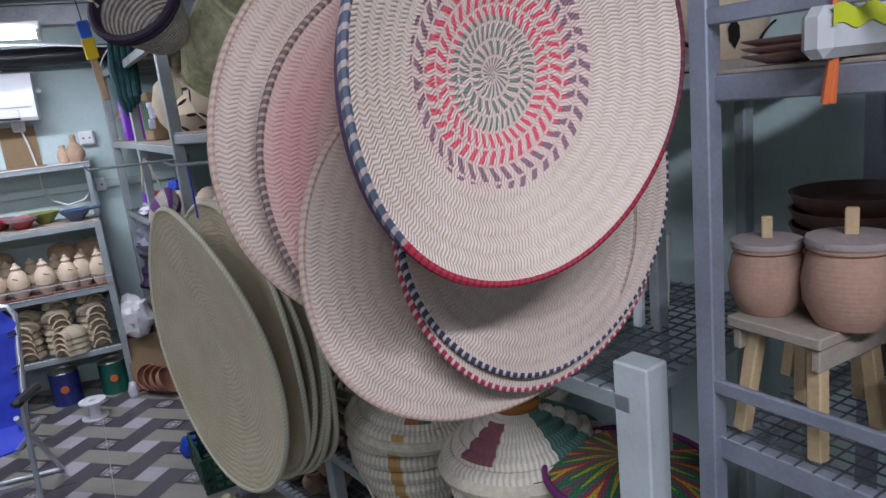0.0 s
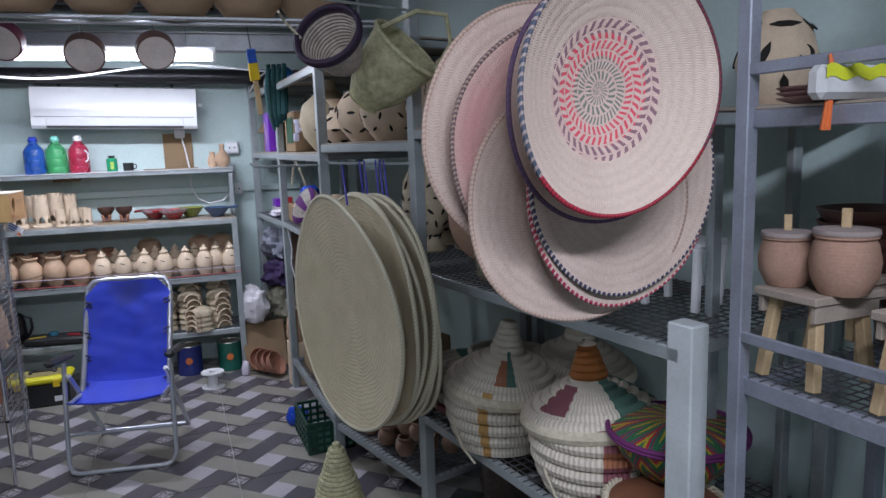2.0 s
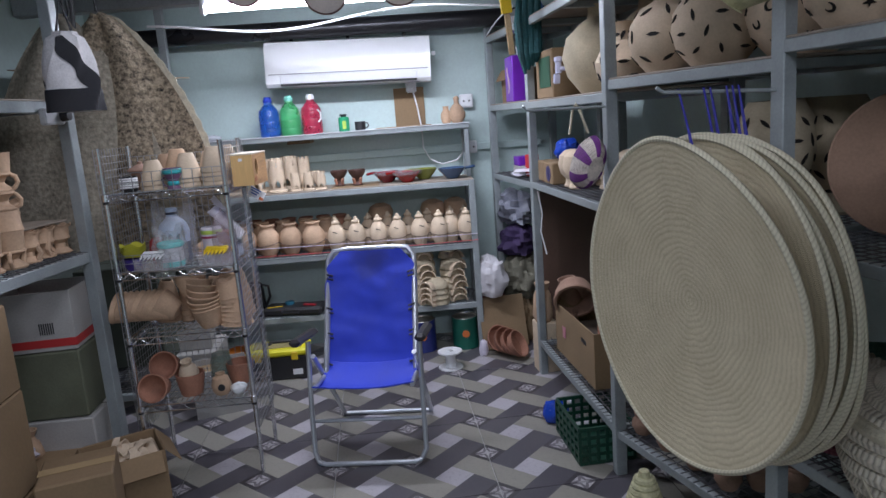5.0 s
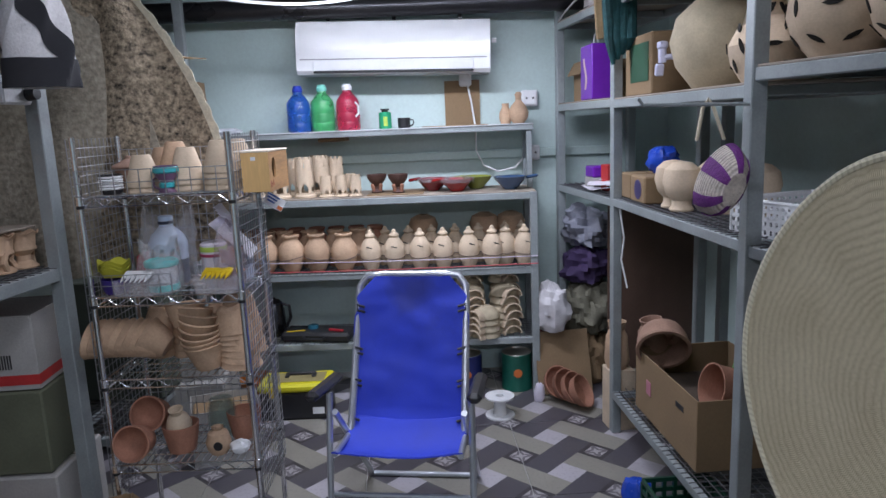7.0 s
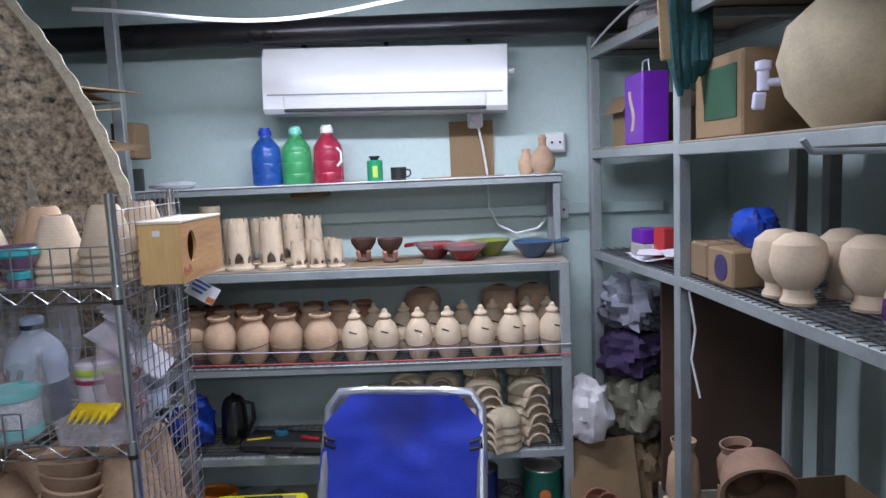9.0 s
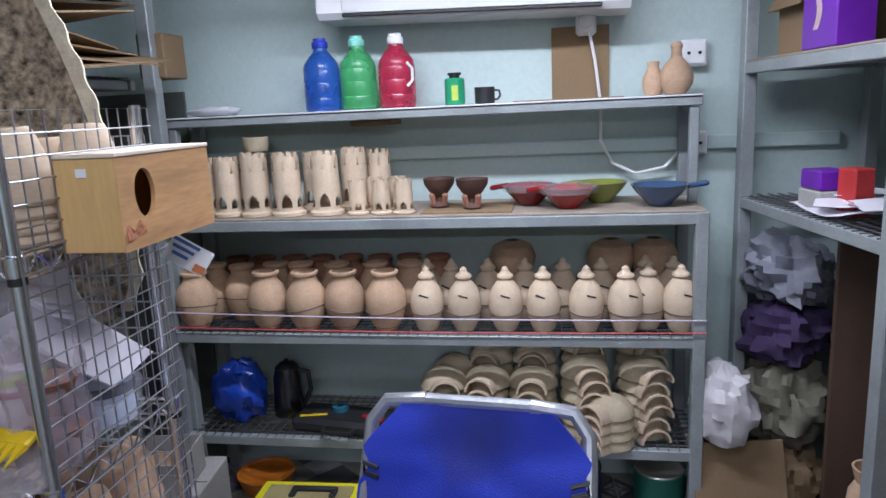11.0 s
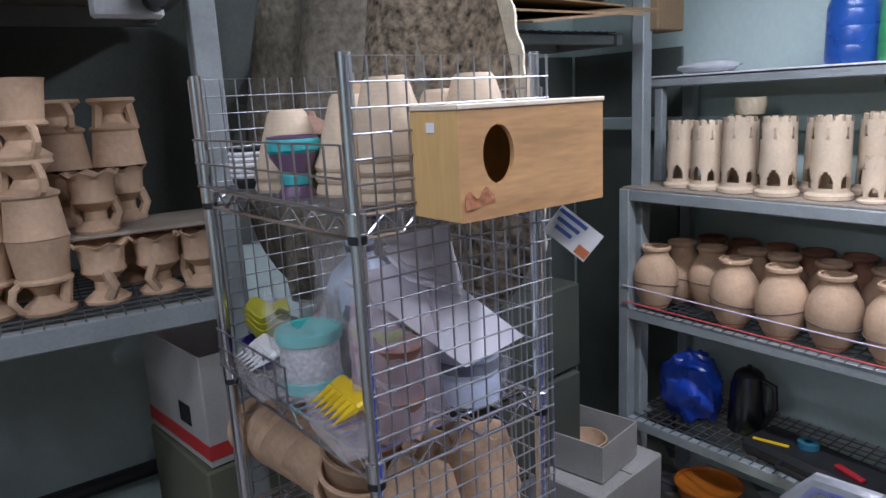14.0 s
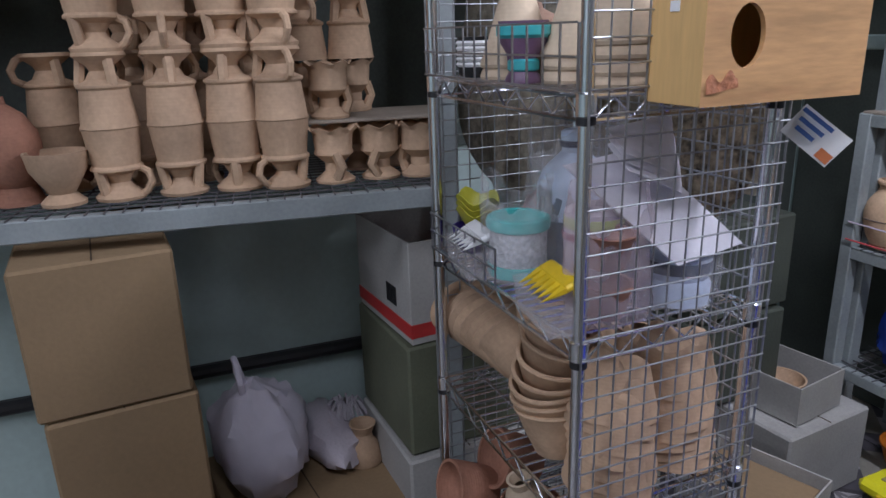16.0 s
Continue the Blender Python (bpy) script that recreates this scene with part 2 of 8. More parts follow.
def floor_mat():
    """Printed basket weave: beige and grey bars, white squares and framed ornaments."""
    m = bpy.data.materials.new("floor_tile")
    m.use_nodes = True
    nt = m.node_tree
    n, l = nt.nodes, nt.links
    b = n["Principled BSDF"]
    geo = n.new("ShaderNodeNewGeometry")
    mp = n.new("ShaderNodeMapping")
    mp.vector_type = "TEXTURE"
    mp.inputs["Location"].default_value = (*TILE_O, 0)
    mp.inputs["Rotation"].default_value = (0, 0, radians(TURN - 45))
    l.new(geo.outputs["Position"], mp.inputs["Vector"])
    sep = n.new("ShaderNodeSeparateXYZ")
    l.new(mp.outputs[0], sep.inputs[0])
    q = PITCH * math.sqrt(2) / 4

    def mt(op, a, c=None, d=None):
        k = n.new("ShaderNodeMath")
        k.operation = op
        for i, v in enumerate((a, c, d)):
            if v is None:
                continue
            if isinstance(v, (int, float)):
                k.inputs[i].default_value = v
            else:
                l.new(v, k.inputs[i])
        return k.outputs[0]

    u = mt("ADD", mt("DIVIDE", sep.outputs[0], q), 401.5)
    v = mt("ADD", mt("DIVIDE", sep.outputs[1], q), 401.5)
    iu, iv = mt("FLOOR", u), mt("FLOOR", v)
    fu, fv = mt("SUBTRACT", u, iu), mt("SUBTRACT", v, iv)
    v4 = mt("MODULO", iv, 4)
    half = mt("GREATER_THAN", v4, 1.5)
    cu = mt("MODULO", mt("ADD", iu, mt("MULTIPLY", half, 2)), 4)
    cv = mt("MODULO", iv, 2)
    row_b = mt("GREATER_THAN", cv, 0.5)
    row_a = mt("SUBTRACT", 1, row_b)
    beige = mt("MULTIPLY", row_a, mt("GREATER_THAN", cu, 0.5))
    orn = mt("MULTIPLY", row_b, mt("COMPARE", cu, 1, 0.1))
    white = mt("MULTIPLY", row_b, mt("COMPARE", cu, 3, 0.1))
    du, dv = mt("ABSOLUTE", mt("SUBTRACT", fu, 0.5)), mt("ABSOLUTE", mt("SUBTRACT", fv, 0.5))
    mx = mt("MAXIMUM", du, dv)
    inner = mt("MULTIPLY", orn, mt("LESS_THAN", mx, 0.33))
    frame_ = mt("MULTIPLY", orn, mt("GREATER_THAN", mx, 0.33))
    rad = mt("SQRT", mt("ADD", mt("MULTIPLY", du, du), mt("MULTIPLY", dv, dv)))
    flower = mt("MULTIPLY", inner, mt("LESS_THAN", mt("ABSOLUTE", mt("SUBTRACT", mt("SUBTRACT", rad, 0.14), mt("MULTIPLY", mt("MINIMUM", du, dv), 0.9))), 0.05))
    nz = n.new("ShaderNodeTexNoise")
    nz.inputs["Scale"].default_value = 3.0
    nz.inputs["Detail"].default_value = 8
    l.new(geo.outputs["Position"], nz.inputs["Vector"])
    fn = n.new("ShaderNodeTexNoise")
    fn.inputs["Scale"].default_value = 70.0
    fn.inputs["Detail"].default_value = 4
    l.new(geo.outputs["Position"], fn.inputs["Vector"])

    def blend(f, colour, src):
        k = n.new("ShaderNodeMix")
        k.data_type = "RGBA"
        k.inputs["B"].default_value = (*colour, 1)
        l.new(f, k.inputs["Factor"])
        if isinstance(src, tuple):
            k.inputs["A"].default_value = (*src, 1)
        else:
            l.new(src, k.inputs["A"])
        return k.outputs["Result"]

    out = blend(beige, (0.265, 0.252, 0.215), (0.080, 0.074, 0.086))
    out = blend(white, (0.42, 0.40, 0.43), out)
    out = blend(frame_, (0.05, 0.045, 0.05), out)
    out = blend(inner, (0.39, 0.37, 0.38), out)
    out = blend(mt("MULTIPLY", flower, 0.8), (0.1, 0.09, 0.1), out)
    vein = mt("MULTIPLY", mt("GREATER_THAN", fn.outputs["Fac"], 0.58), 0.15)
    out = blend(vein, (0.12, 0.11, 0.11), out)
    dirt = n.new("ShaderNodeMapRange")
    dirt.inputs[1].default_value, dirt.inputs[2].default_value, dirt.inputs[4].default_value = 0.5, 0.75, 0.4
    l.new(nz.outputs["Fac"], dirt.inputs[0])
    out = blend(dirt.outputs[0], (0.13, 0.12, 0.11), out)
    l.new(out, b.inputs["Base Color"])
    rr = n.new("ShaderNodeMapRange")
    rr.inputs[3].default_value, rr.inputs[4].default_value = 0.22, 0.5
    l.new(nz.outputs["Fac"], rr.inputs[0])
    l.new(rr.outputs[0], b.inputs["Roughness"])
    return m


FLOOR = floor_mat()
GROUT = mat("grout", (0.42, 0.41, 0.40), 0.9, scale=20)
WALL = mat("mint_wall", (0.505, 0.625, 0.605), 0.55, vary=0.07, scale=2.5, bump=0.05, fine=60, spots=0.25, spot_colour=(0.30, 0.38, 0.34))
CEIL = mat("dark_roof_sheet", (0.10, 0.10, 0.11), 0.6, metal=0.3, vary=0.2, scale=3)
BEAM = mat("galvanised_beam", (0.38, 0.40, 0.42), 0.4, metal=0.6, vary=0.18, scale=5, spots=0.4, spot_colour=(0.2, 0.17, 0.15))
STEEL = mat("grey_painted_steel", (0.31, 0.345, 0.35), 0.42, metal=0.15, vary=0.12, scale=9, bump=0.06, spots=0.35, spot_colour=(0.16, 0.14, 0.13))
STEELB = mat("blue_grey_angle_steel", (0.26, 0.28, 0.33), 0.4, metal=0.3, vary=0.15, scale=9, bump=0.06, spots=0.4, spot_colour=(0.13, 0.11, 0.10))
WIRE = mat("galvanised_wire", (0.16, 0.16, 0.17), 0.5, metal=0.6, vary=0.2)
CHROME = mat("chrome", (0.82, 0.83, 0.86), 0.22, metal=1.0, vary=0.05, bump=0.0)
WHITE = mat("white_plastic", (0.78, 0.79, 0.80), 0.35, vary=0.04, bump=0.02)
BLACK = mat("black_plastic", (0.02, 0.02, 0.022), 0.4, vary=0.15, bump=0.03)
CLAY = mat("pale_clay", (0.53, 0.36, 0.235), 0.85, vary=0.14, scale=14, bump=0.05, island=0.22, spots=0.35, spot_colour=(0.36, 0.23, 0.15), wave=55)
CREAM = mat("cream_clay", (0.61, 0.485, 0.35), 0.85, vary=0.10, scale=14, bump=0.045, island=0.15, wave=50)
OLIVE = mat("khaki_clay", (0.46, 0.39, 0.27), 0.85, vary=0.12, scale=14, bump=0.2, island=0.2)
TERRA = mat("terracotta", (0.36, 0.17, 0.11), 0.85, vary=0.18, scale=12, bump=0.1, island=0.2, wave=50)
PINKCLAY = mat("pinkish_clay", (0.34, 0.205, 0.145), 0.85, vary=0.18, scale=9, bump=0.07, island=0.1, wave=40)
DARKCLAY = mat("dark_brown_clay", (0.09, 0.045, 0.035), 0.5, vary=0.2, scale=12)
CARD = mat("brown_cardboard", (0.25, 0.168, 0.092), 0.85, vary=0.09, scale=4, bump=0.08, fine=90, island=0.2, spots=0.2, spot_colour=(0.17, 0.11, 0.06))
CARDW = mat("white_carton", (0.40, 0.39, 0.37), 0.75, vary=0.12, scale=5, spots=0.45, spot_colour=(0.3, 0.28, 0.26))
BLUEFAB = mat("blue_fabric", (0.018, 0.045, 0.50), 0.7, vary=0.12, scale=6, bump=0.2, fine=300, spots=0.35, spot_colour=(0.02, 0.03, 0.2))
TUBE = mat("grey_tube", (0.52, 0.54, 0.58), 0.35, metal=0.7, vary=0.1)
PLY = mat("plywood", (0.66, 0.42, 0.17), 0.65, vary=0.11, scale=14, bump=0.04, fine=120, grain=(1, 1, 0.15))
PLYTOP = mat("pale_plywood", (0.76, 0.66, 0.52), 0.7, vary=0.08, scale=7)
WOOD = mat("raw_pine", (0.50, 0.36, 0.20), 0.7, vary=0.15, scale=10, wave=6, wave_dir="X")
GREYWOOD = mat("greyed_board", (0.31, 0.26, 0.21), 0.75, vary=0.15, scale=10)
BROWNBOARD = mat("brown_veneer", (0.105, 0.06, 0.042), 0.55, vary=0.15, scale=3, wave=4, wave_dir="X")
PALMGREEN = palm_disc_mat("green_palm_coil", (0.70, 0.62, 0.43), (0.36, 0.30, 0.18), ring=66, stitch=230, contrast=0.46, rings=0.52, uneven=0.05)
PALMPALE = palm_disc_mat("pale_palm_plait", (0.66, 0.53, 0.45), (0.40, 0.29, 0.24), ring=52, stitch=185, contrast=0.36)
PALMPINK = palm_disc_mat("pink_palm_plait", (0.66, 0.53, 0.45), (0.40, 0.29, 0.24), ring=52, stitch=185, contrast=0.36, tint=(0.62, 0.22, 0.24))
PALMMOTIF = palm_disc_mat("dyed_palm_plait", (0.69, 0.57, 0.48), (0.44, 0.33, 0.27), ring=62, stitch=220, contrast=0.36, motif=True)
PALMBROWN = mat("brown_palm_plait", (0.33, 0.265, 0.185), 0.85, vary=0.62, scale=45, bump=1.0, fine=95, spots=0.5, spot_colour=(0.34, 0.28, 0.18))
PALMEDGE = mat("pale_palm_edge", (0.62, 0.56, 0.42), 0.8, vary=0.15, scale=40, bump=0.5)
PALMTWINE = mat("palm_plait", (0.47, 0.45, 0.27), 0.8, vary=0.25, scale=40, bump=0.8, fine=90)
COIL = mat("cream_wrapped_coil", (0.66, 0.60, 0.48), 0.8, vary=0.12, scale=30, bump=0.6, fine=140, wave=0)
GLOW = bpy.data.materials.new("lamp_tube")
GLOW.use_nodes = True
GLOW.node_tree.nodes["Principled BSDF"].inputs["Emission Color"].default_value = (0.80, 0.84, 1, 1)
GLOW.node_tree.nodes["Principled BSDF"].inputs["Emission Strength"].default_value = 46.0


def plain(name, c, rough=0.5, **k):
    return mat(name, c, rough, vary=0.10, scale=12, bump=0.05, **k)


# ---- mesh helpers ----
I4 = Matrix.Identity(4)


class Shape:
    """Gathers vertices and faces for one mesh."""

    def __init__(self):
        self.v, self.f = [], []

    def add(self, vs, fs, m=I4):
        k = len(self.v)
        self.v += [tuple(m @ Vector(p)) for p in vs]
        self.f += [tuple(i + k for i in f) for f in fs]
        return self

    def box(self, sx, sy, sz, m=I4, b=0.0):
        """A box centred on m's origin, with chamfered edges of width b."""
        x, y, z = sx / 2, sy / 2, sz / 2
        if b <= 0:
            vs = [(i * x, j * y, k * z) for i in (-1, 1) for j in (-1, 1) for k in (-1, 1)]
            return self.add(vs, [(0, 1, 3, 2), (4, 6, 7, 5), (0, 4, 5, 1), (2, 3, 7, 6), (0, 2, 6, 4), (1, 5, 7, 3)], m)
        b = min(b, x * 0.9, y * 0.9, z * 0.9)
        vs, ix = [], {}
        for i in (-1, 1):
            for j in (-1, 1):
                for k in (-1, 1):
                    for a in range(3):
                        p = [i * (x - b), j * (y - b), k * (z - b)]
                        p[a] = (i * x, j * y, k * z)[a]
                        ix[(i, j, k, a)] = len(vs)
                        vs.append(tuple(p))
        fs = []
        for a in range(3):
            o = [c for c in range(3) if c != a]
            for s in (-1, 1):
                f = []
                for p, q in ((-1, -1), (1, -1), (1, 1), (-1, 1)):
                    key = [0, 0, 0]
                    key[a], key[o[0]], key[o[1]] = s, p, q
                    f.append(ix[(*key, a)])
                fs.append(tuple(f))
        for a in range(3):
            o = [c for c in range(3) if c != a]
            for p in (-1, 1):
                for q in (-1, 1):
                    f = []
                    for s, w in ((-1, o[0]), (1, o[0]), (1, o[1]), (-1, o[1])):
                        key = [0, 0, 0]
                        key[a], key[o[0]], key[o[1]] = s, p, q
                        f.append(ix[(*key, w)])
                    fs.append(tuple(f))
        for i in (-1, 1):
            for j in (-1, 1):
                for k in (-1, 1):
                    fs.append(tuple(ix[(i, j, k, a)] for a in range(3)))
        return self.add(vs, fs, m)

    def lathe(self, prof, seg=24, m=I4, wobble=0.0, rng=None):
        """Turns (radius, height) pairs about z."""
        vs, fs, rows = [], [], []
        for r, z in prof:
            if r < 1e-5:
                rows.append([len(vs)])
                vs.append((0, 0, z))
            else:
                row = []
                for i in range(seg):
                    a = 2 * math.pi * i / seg
                    w = 1 + (wobble * math.sin(3 * a + z * 40) if wobble else 0)
                    row.append(len(vs))
                    vs.append((r * w * math.cos(a), r * w * math.sin(a), z))
                rows.append(row)
        for p, q in zip(rows, rows[1:]):
            for i in range(seg):
                j = (i + 1) % seg
                if len(p) == 1 and len(q) == 1:
                    continue
                if len(p) == 1:
                    fs.append((p[0], q[j], q[i]))
                elif len(q) == 1:
                    fs.append((p[i], p[j], q[0]))
                else:
                    fs.append((p[i], p[j], q[j], q[i]))
        return self.add(vs, fs, m)

    def tube(self, pts, r, seg=8, m=I4, closed=False, caps=True):
        """A round rod along points; r may be a list of radii."""
        P = [Vector(p) for p in pts]
        n = len(P)
        vs, fs = [], []
        up = None
        for i, p in enumerate(P):
            if closed:
                t = P[(i + 1) % n] - P[i - 1]
            else:
                t = P[min(i + 1, n - 1)] - P[max(i - 1, 0)]
            t.normalize()
            if up is None:
                up = Vector((0, 0, 1)) if abs(t.z) < 0.9 else Vector((1, 0, 0))
            a = t.cross(up)
            a.normalize()
            c = a.cross(t)
            up = c
            rr = r[i] if isinstance(r, (list, tuple)) else r
            for k in range(seg):
                w = 2 * math.pi * k / seg
                vs.append(tuple(p + a * (rr * math.cos(w)) + c * (rr * math.sin(w))))
        for i in range(n if closed else n - 1):
            j = (i + 1) % n
            for k in range(seg):
                h = (k + 1) % seg
                fs.append((i * seg + k, i * seg + h, j * seg + h, j * seg + k))
        if caps and not closed:
            fs.append(tuple(range(seg))[::-1])
            fs.append(tuple((n - 1) * seg + k for k in range(seg)))
        return self.add(vs, fs, m)

    def sheet(self, fn, nu, nv, thick=0.0, m=I4):
        """A surface fn(u, v) with u, v in 0..1; with a thickness it is closed by a second skin and a rim."""
        g = [[Vector(fn(i / nu, j / nv)) for j in range(nv + 1)] for i in range(nu + 1)]
        vs = [tuple(g[i][j]) for i in range(nu + 1) for j in range(nv + 1)]
        w = nv + 1
        fs = [(i * w + j, (i + 1) * w + j, (i + 1) * w + j + 1, i * w + j + 1) for i in range(nu) for j in range(nv)]
        if thick:
            k = len(vs)
            for i in range(nu + 1):
                for j in range(nv + 1):
                    a = g[min(i + 1, nu)][j] - g[max(i - 1, 0)][j]
                    c = g[i][min(j + 1, nv)] - g[i][max(j - 1, 0)]
                    nn = a.cross(c)
                    if nn.length > 0:
                        nn.normalize()
                    vs.append(tuple(g[i][j] - nn * thick))
            fs += [tuple(k + x for x in f[::-1]) for f in fs]
            for i in range(nu):
                fs.append((i * w, k + i * w, k + (i + 1) * w, (i + 1) * w))
                fs.append((i * w + nv, (i + 1) * w + nv, k + (i + 1) * w + nv, k + i * w + nv))
            for j in range(nv):
                fs.append((j, j + 1, k + j + 1, k + j))
                fs.append((nu * w + j, k + nu * w + j, k + nu * w + j + 1, nu * w + j + 1))
        return self.add(vs, fs, m)

    def mesh(self, name, material, smooth=True, angle=35):
        me = bpy.data.meshes.new(name)
        me.from_pydata(self.v, [], self.f)
        bm = bmesh.new()
        bm.from_mesh(me)
        bmesh.ops.recalc_face_normals(bm, faces=bm.faces)
        if smooth:
            for f in bm.faces:
                f.smooth = True
            lim = radians(angle)
            for e in bm.edges:
                if len(e.link_faces) == 2 and e.calc_face_angle(0) > lim:
                    e.smooth = False
        bm.to_mesh(me)
        bm.free()
        me.materials.append(material)
        return me


def part(name, shape, material, parent, label="", kind="", m=None, smooth=True):
    """One mesh under a thing or a part."""
    me = shape if isinstance(shape, bpy.types.Mesh) else shape.mesh(name, material, smooth)
    ob = new(name, me)
    ob.parent = parent
    if m is not None:
        ob.matrix_basis = m
    return tagged(ob, label, kind=kind)


def thing(name, label, category, m=None, group="", kind=""):
    ob = new(name)
    ob.empty_display_size = 0.05
    if m is not None:
        ob.matrix_basis = m
    return tagged(ob, label, category, group, kind)


def solid(name, shape, material, label, category, m=None, group="", kind="", smooth=True):
    """A thing of one mesh."""
    me = shape if isinstance(shape, bpy.types.Mesh) else shape.mesh(name, material, smooth)
    ob = new(name, me)
    if m is not None:
        ob.matrix_basis = m
    return tagged(ob, label, category, group, kind)


def arc(cx, cy, r, a0, a1, n):
    return [(cx + r * math.cos(radians(a0 + (a1 - a0) * i / n)), cy + r * math.sin(radians(a0 + (a1 - a0) * i / n))) for i in range(n + 1)]


def between(a, b):
    """A pose at a with x towards b, z up."""
    a, b = Vector(a), Vector(b)
    d = b - a
    return Matrix.Translation(a) @ Matrix.Rotation(math.atan2(d.y, d.x), 4, "Z"), d.length


rng = random.Random(4)

# ---- setting ----
floor = solid("floor", Shape().box(7.5, 9.5, 0.1, pose(-0.3, -3.2, -0.056)), GROUT, "grey grout bed under printed ceramic floor tiles", "floor", kind="structure")


def wall(name, a, b, h=2.6, thick=0.12):
    m, L = between((*a, 0), (*b, 0))
    return solid(name, Shape().box(L, thick, h, pose(L / 2, -thick / 2, h / 2)), WALL, "pale mint green painted wall panel", "wall", m, kind="structure")


RW = lambda y: 0.80 + (0.42 - y) * 0.185
wall("wall_north", (-2.6, 0.42), (1.0, 0.42)).location.y += 0.12
wall("wall_west", (-2.42, 0.5), (-2.42, -7.2)).location.x -= 0.0
wall("wall_east", (RW(-7.2), -7.2), (RW(0.5), 0.5))
wall("wall_south", (2.4, -7.1), (-2.6, -7.1)).location.y -= 0.12
ceiling = Shape()
ceiling.box(7, 9, 0.06, pose(-0.2, -3.3, 2.62))
for i in range(36):
    ceiling.box(6.2, 0.08, 0.03, pose(-0.2, 0.35 - i * 0.21, 2.58), 0.01)
solid("ceiling", ceiling, CEIL, "dark corrugated metal roof sheets", "ceiling", kind="structure")
for i, (y, z, s) in enumerate(((-0.42, 2.25, 0.11), (-1.75, 2.42, 0.1), (-3.3, 2.45, 0.1))):
    b = Shape().box(3.6, 0.05, s, pose(-0.6, y, z), 0.006)
    b.box(3.6, 0.06, 0.008, pose(-0.6, y + 0.03, z - s / 2 + 0.004))
    b.box(3.6, 0.09, 0.008, pose(-0.6, y - 0.02, z + s / 2 - 0.004))
    solid("roof_beam", b, BEAM, "galvanised steel roof beam running across the room", "beam", kind="structure")
solid("roof_pipe", Shape().tube([(-2.4, 0.24, 2.13), (0.7, 0.24, 2.10)], 0.055, 20), mat("dark_pipe", (0.05, 0.05, 0.055), 0.3, metal=0.6, vary=0.2, scale=4), "thick dark metal pipe running above the air conditioner", "pipe", kind="structure")
for x in (-1.35, -0.2):
    solid("roof_beam", Shape().box(0.06, 5.6, 0.08, pose(x, -2.6, 2.51), 0.006), BEAM, "galvanised steel purlin below the roof", "beam", kind="structure")
solid("wall_trim", Shape().box(3.0, 0.02, 0.05, pose(-1.0, 0.405, 1.30), 0.005), WALL, "mint painted rail along the back wall", "trim", kind="structure")
solid("wall_pipe", Shape().tube([(-2.39, -0.6, 0.43), (-2.39, -3.2, 0.45)], 0.022, 10), BLACK, "black pipe running along the wall", "pipe", kind="structure")

# sheets added over the mint wall to stand in for its darkness
DARK_SHEET = mat("dark_sheet_fill", (0.115, 0.135, 0.12), 0.7, vary=0.2, scale=3, bump=0.08, spots=0.3, spot_colour=(0.07, 0.08, 0.07))
solid("wall_lining", Shape().box(0.50, 0.012, 1.56, pose(-2.15, 0.412, 0.79), 0.002), DARK_SHEET, "dark green-grey sheet added to darken the corner wall", "board", kind="structure")
solid("wall_lining", Shape().box(0.012, 1.30, 1.56, pose(-2.411, -0.25, 0.79), 0.002), DARK_SHEET, "dark green-grey sheet added to darken the corner wall", "board", kind="structure")

solid("wall_lining", Shape().box(0.012, 3.6, 1.25, pose(-2.411, -2.72, 1.66), 0.002), DARK_SHEET, "dark green-grey sheet added to darken the wall behind the shelves", "board", kind="structure")

# tube light on the beam
fixture = thing("ceiling_light", "white fluorescent tube light hung before a roof beam", "lamp", pose(-0.72, -0.555, 2.14))
part("housing", Shape().box(1.34, 0.06, 0.05, pose(0, 0.02, 0.045), 0.006), WHITE, fixture)
part("lamp_tube", Shape().tube([(-0.64, -0.016, 0), (0.64, -0.016, 0)], 0.016, 12), GLOW, fixture, "glowing fluorescent tube")
for s in (-1, 1):
    part("end_cap", Shape().box(0.025, 0.05, 0.05, pose(s * 0.655, -0.01, 0), 0.006), WHITE, fixture)
for x in (-0.5, 0.5):
    part("hanging_rod", Shape().tube([(x, 0.02, 0.065), (x, 0.02, 0.452)], 0.005, 6), BEAM, fixture)
fix2 = thing("ceiling_light", "unseen white fluorescent tube light under the roof", "lamp", pose(0.20, -5.45, 2.54))
part("housing", Shape().box(1.34, 0.12, 0.04, pose(0, 0, 0.03), 0.006), WHITE, fix2)
part("lamp_tube", Shape().tube([(-0.62, 0, -0.01), (0.62, 0, -0.01)], 0.016, 12), WHITE, fix2, "fluorescent tube")
# unseen housings added to match the two fill lamps
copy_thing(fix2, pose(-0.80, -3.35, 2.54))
copy_thing(fix2, pose(-0.42, -1.95, 2.50))

# cable sagging under the beam
pts = [(-1.75 + 2.0 * t, -0.34, 2.09 + 0.025 * math.cos(t * 9) - 0.02 * math.sin(t * 5)) for t in [i / 30 for i in range(31)]]
solid("cable", Shape().tube(pts, 0.007, 6), WHITE, "white electric cable sagging below the beam", "cable")
pts = [(0.25 - 0.1 * t, -0.34 + 0.7 * t, 2.08 - 0.1 * t * t) for t in [i / 8 for i in range(9)]]
solid("cable", Shape().tube(pts, 0.005, 6), WHITE, "thin cable leading to the wall", "cable")

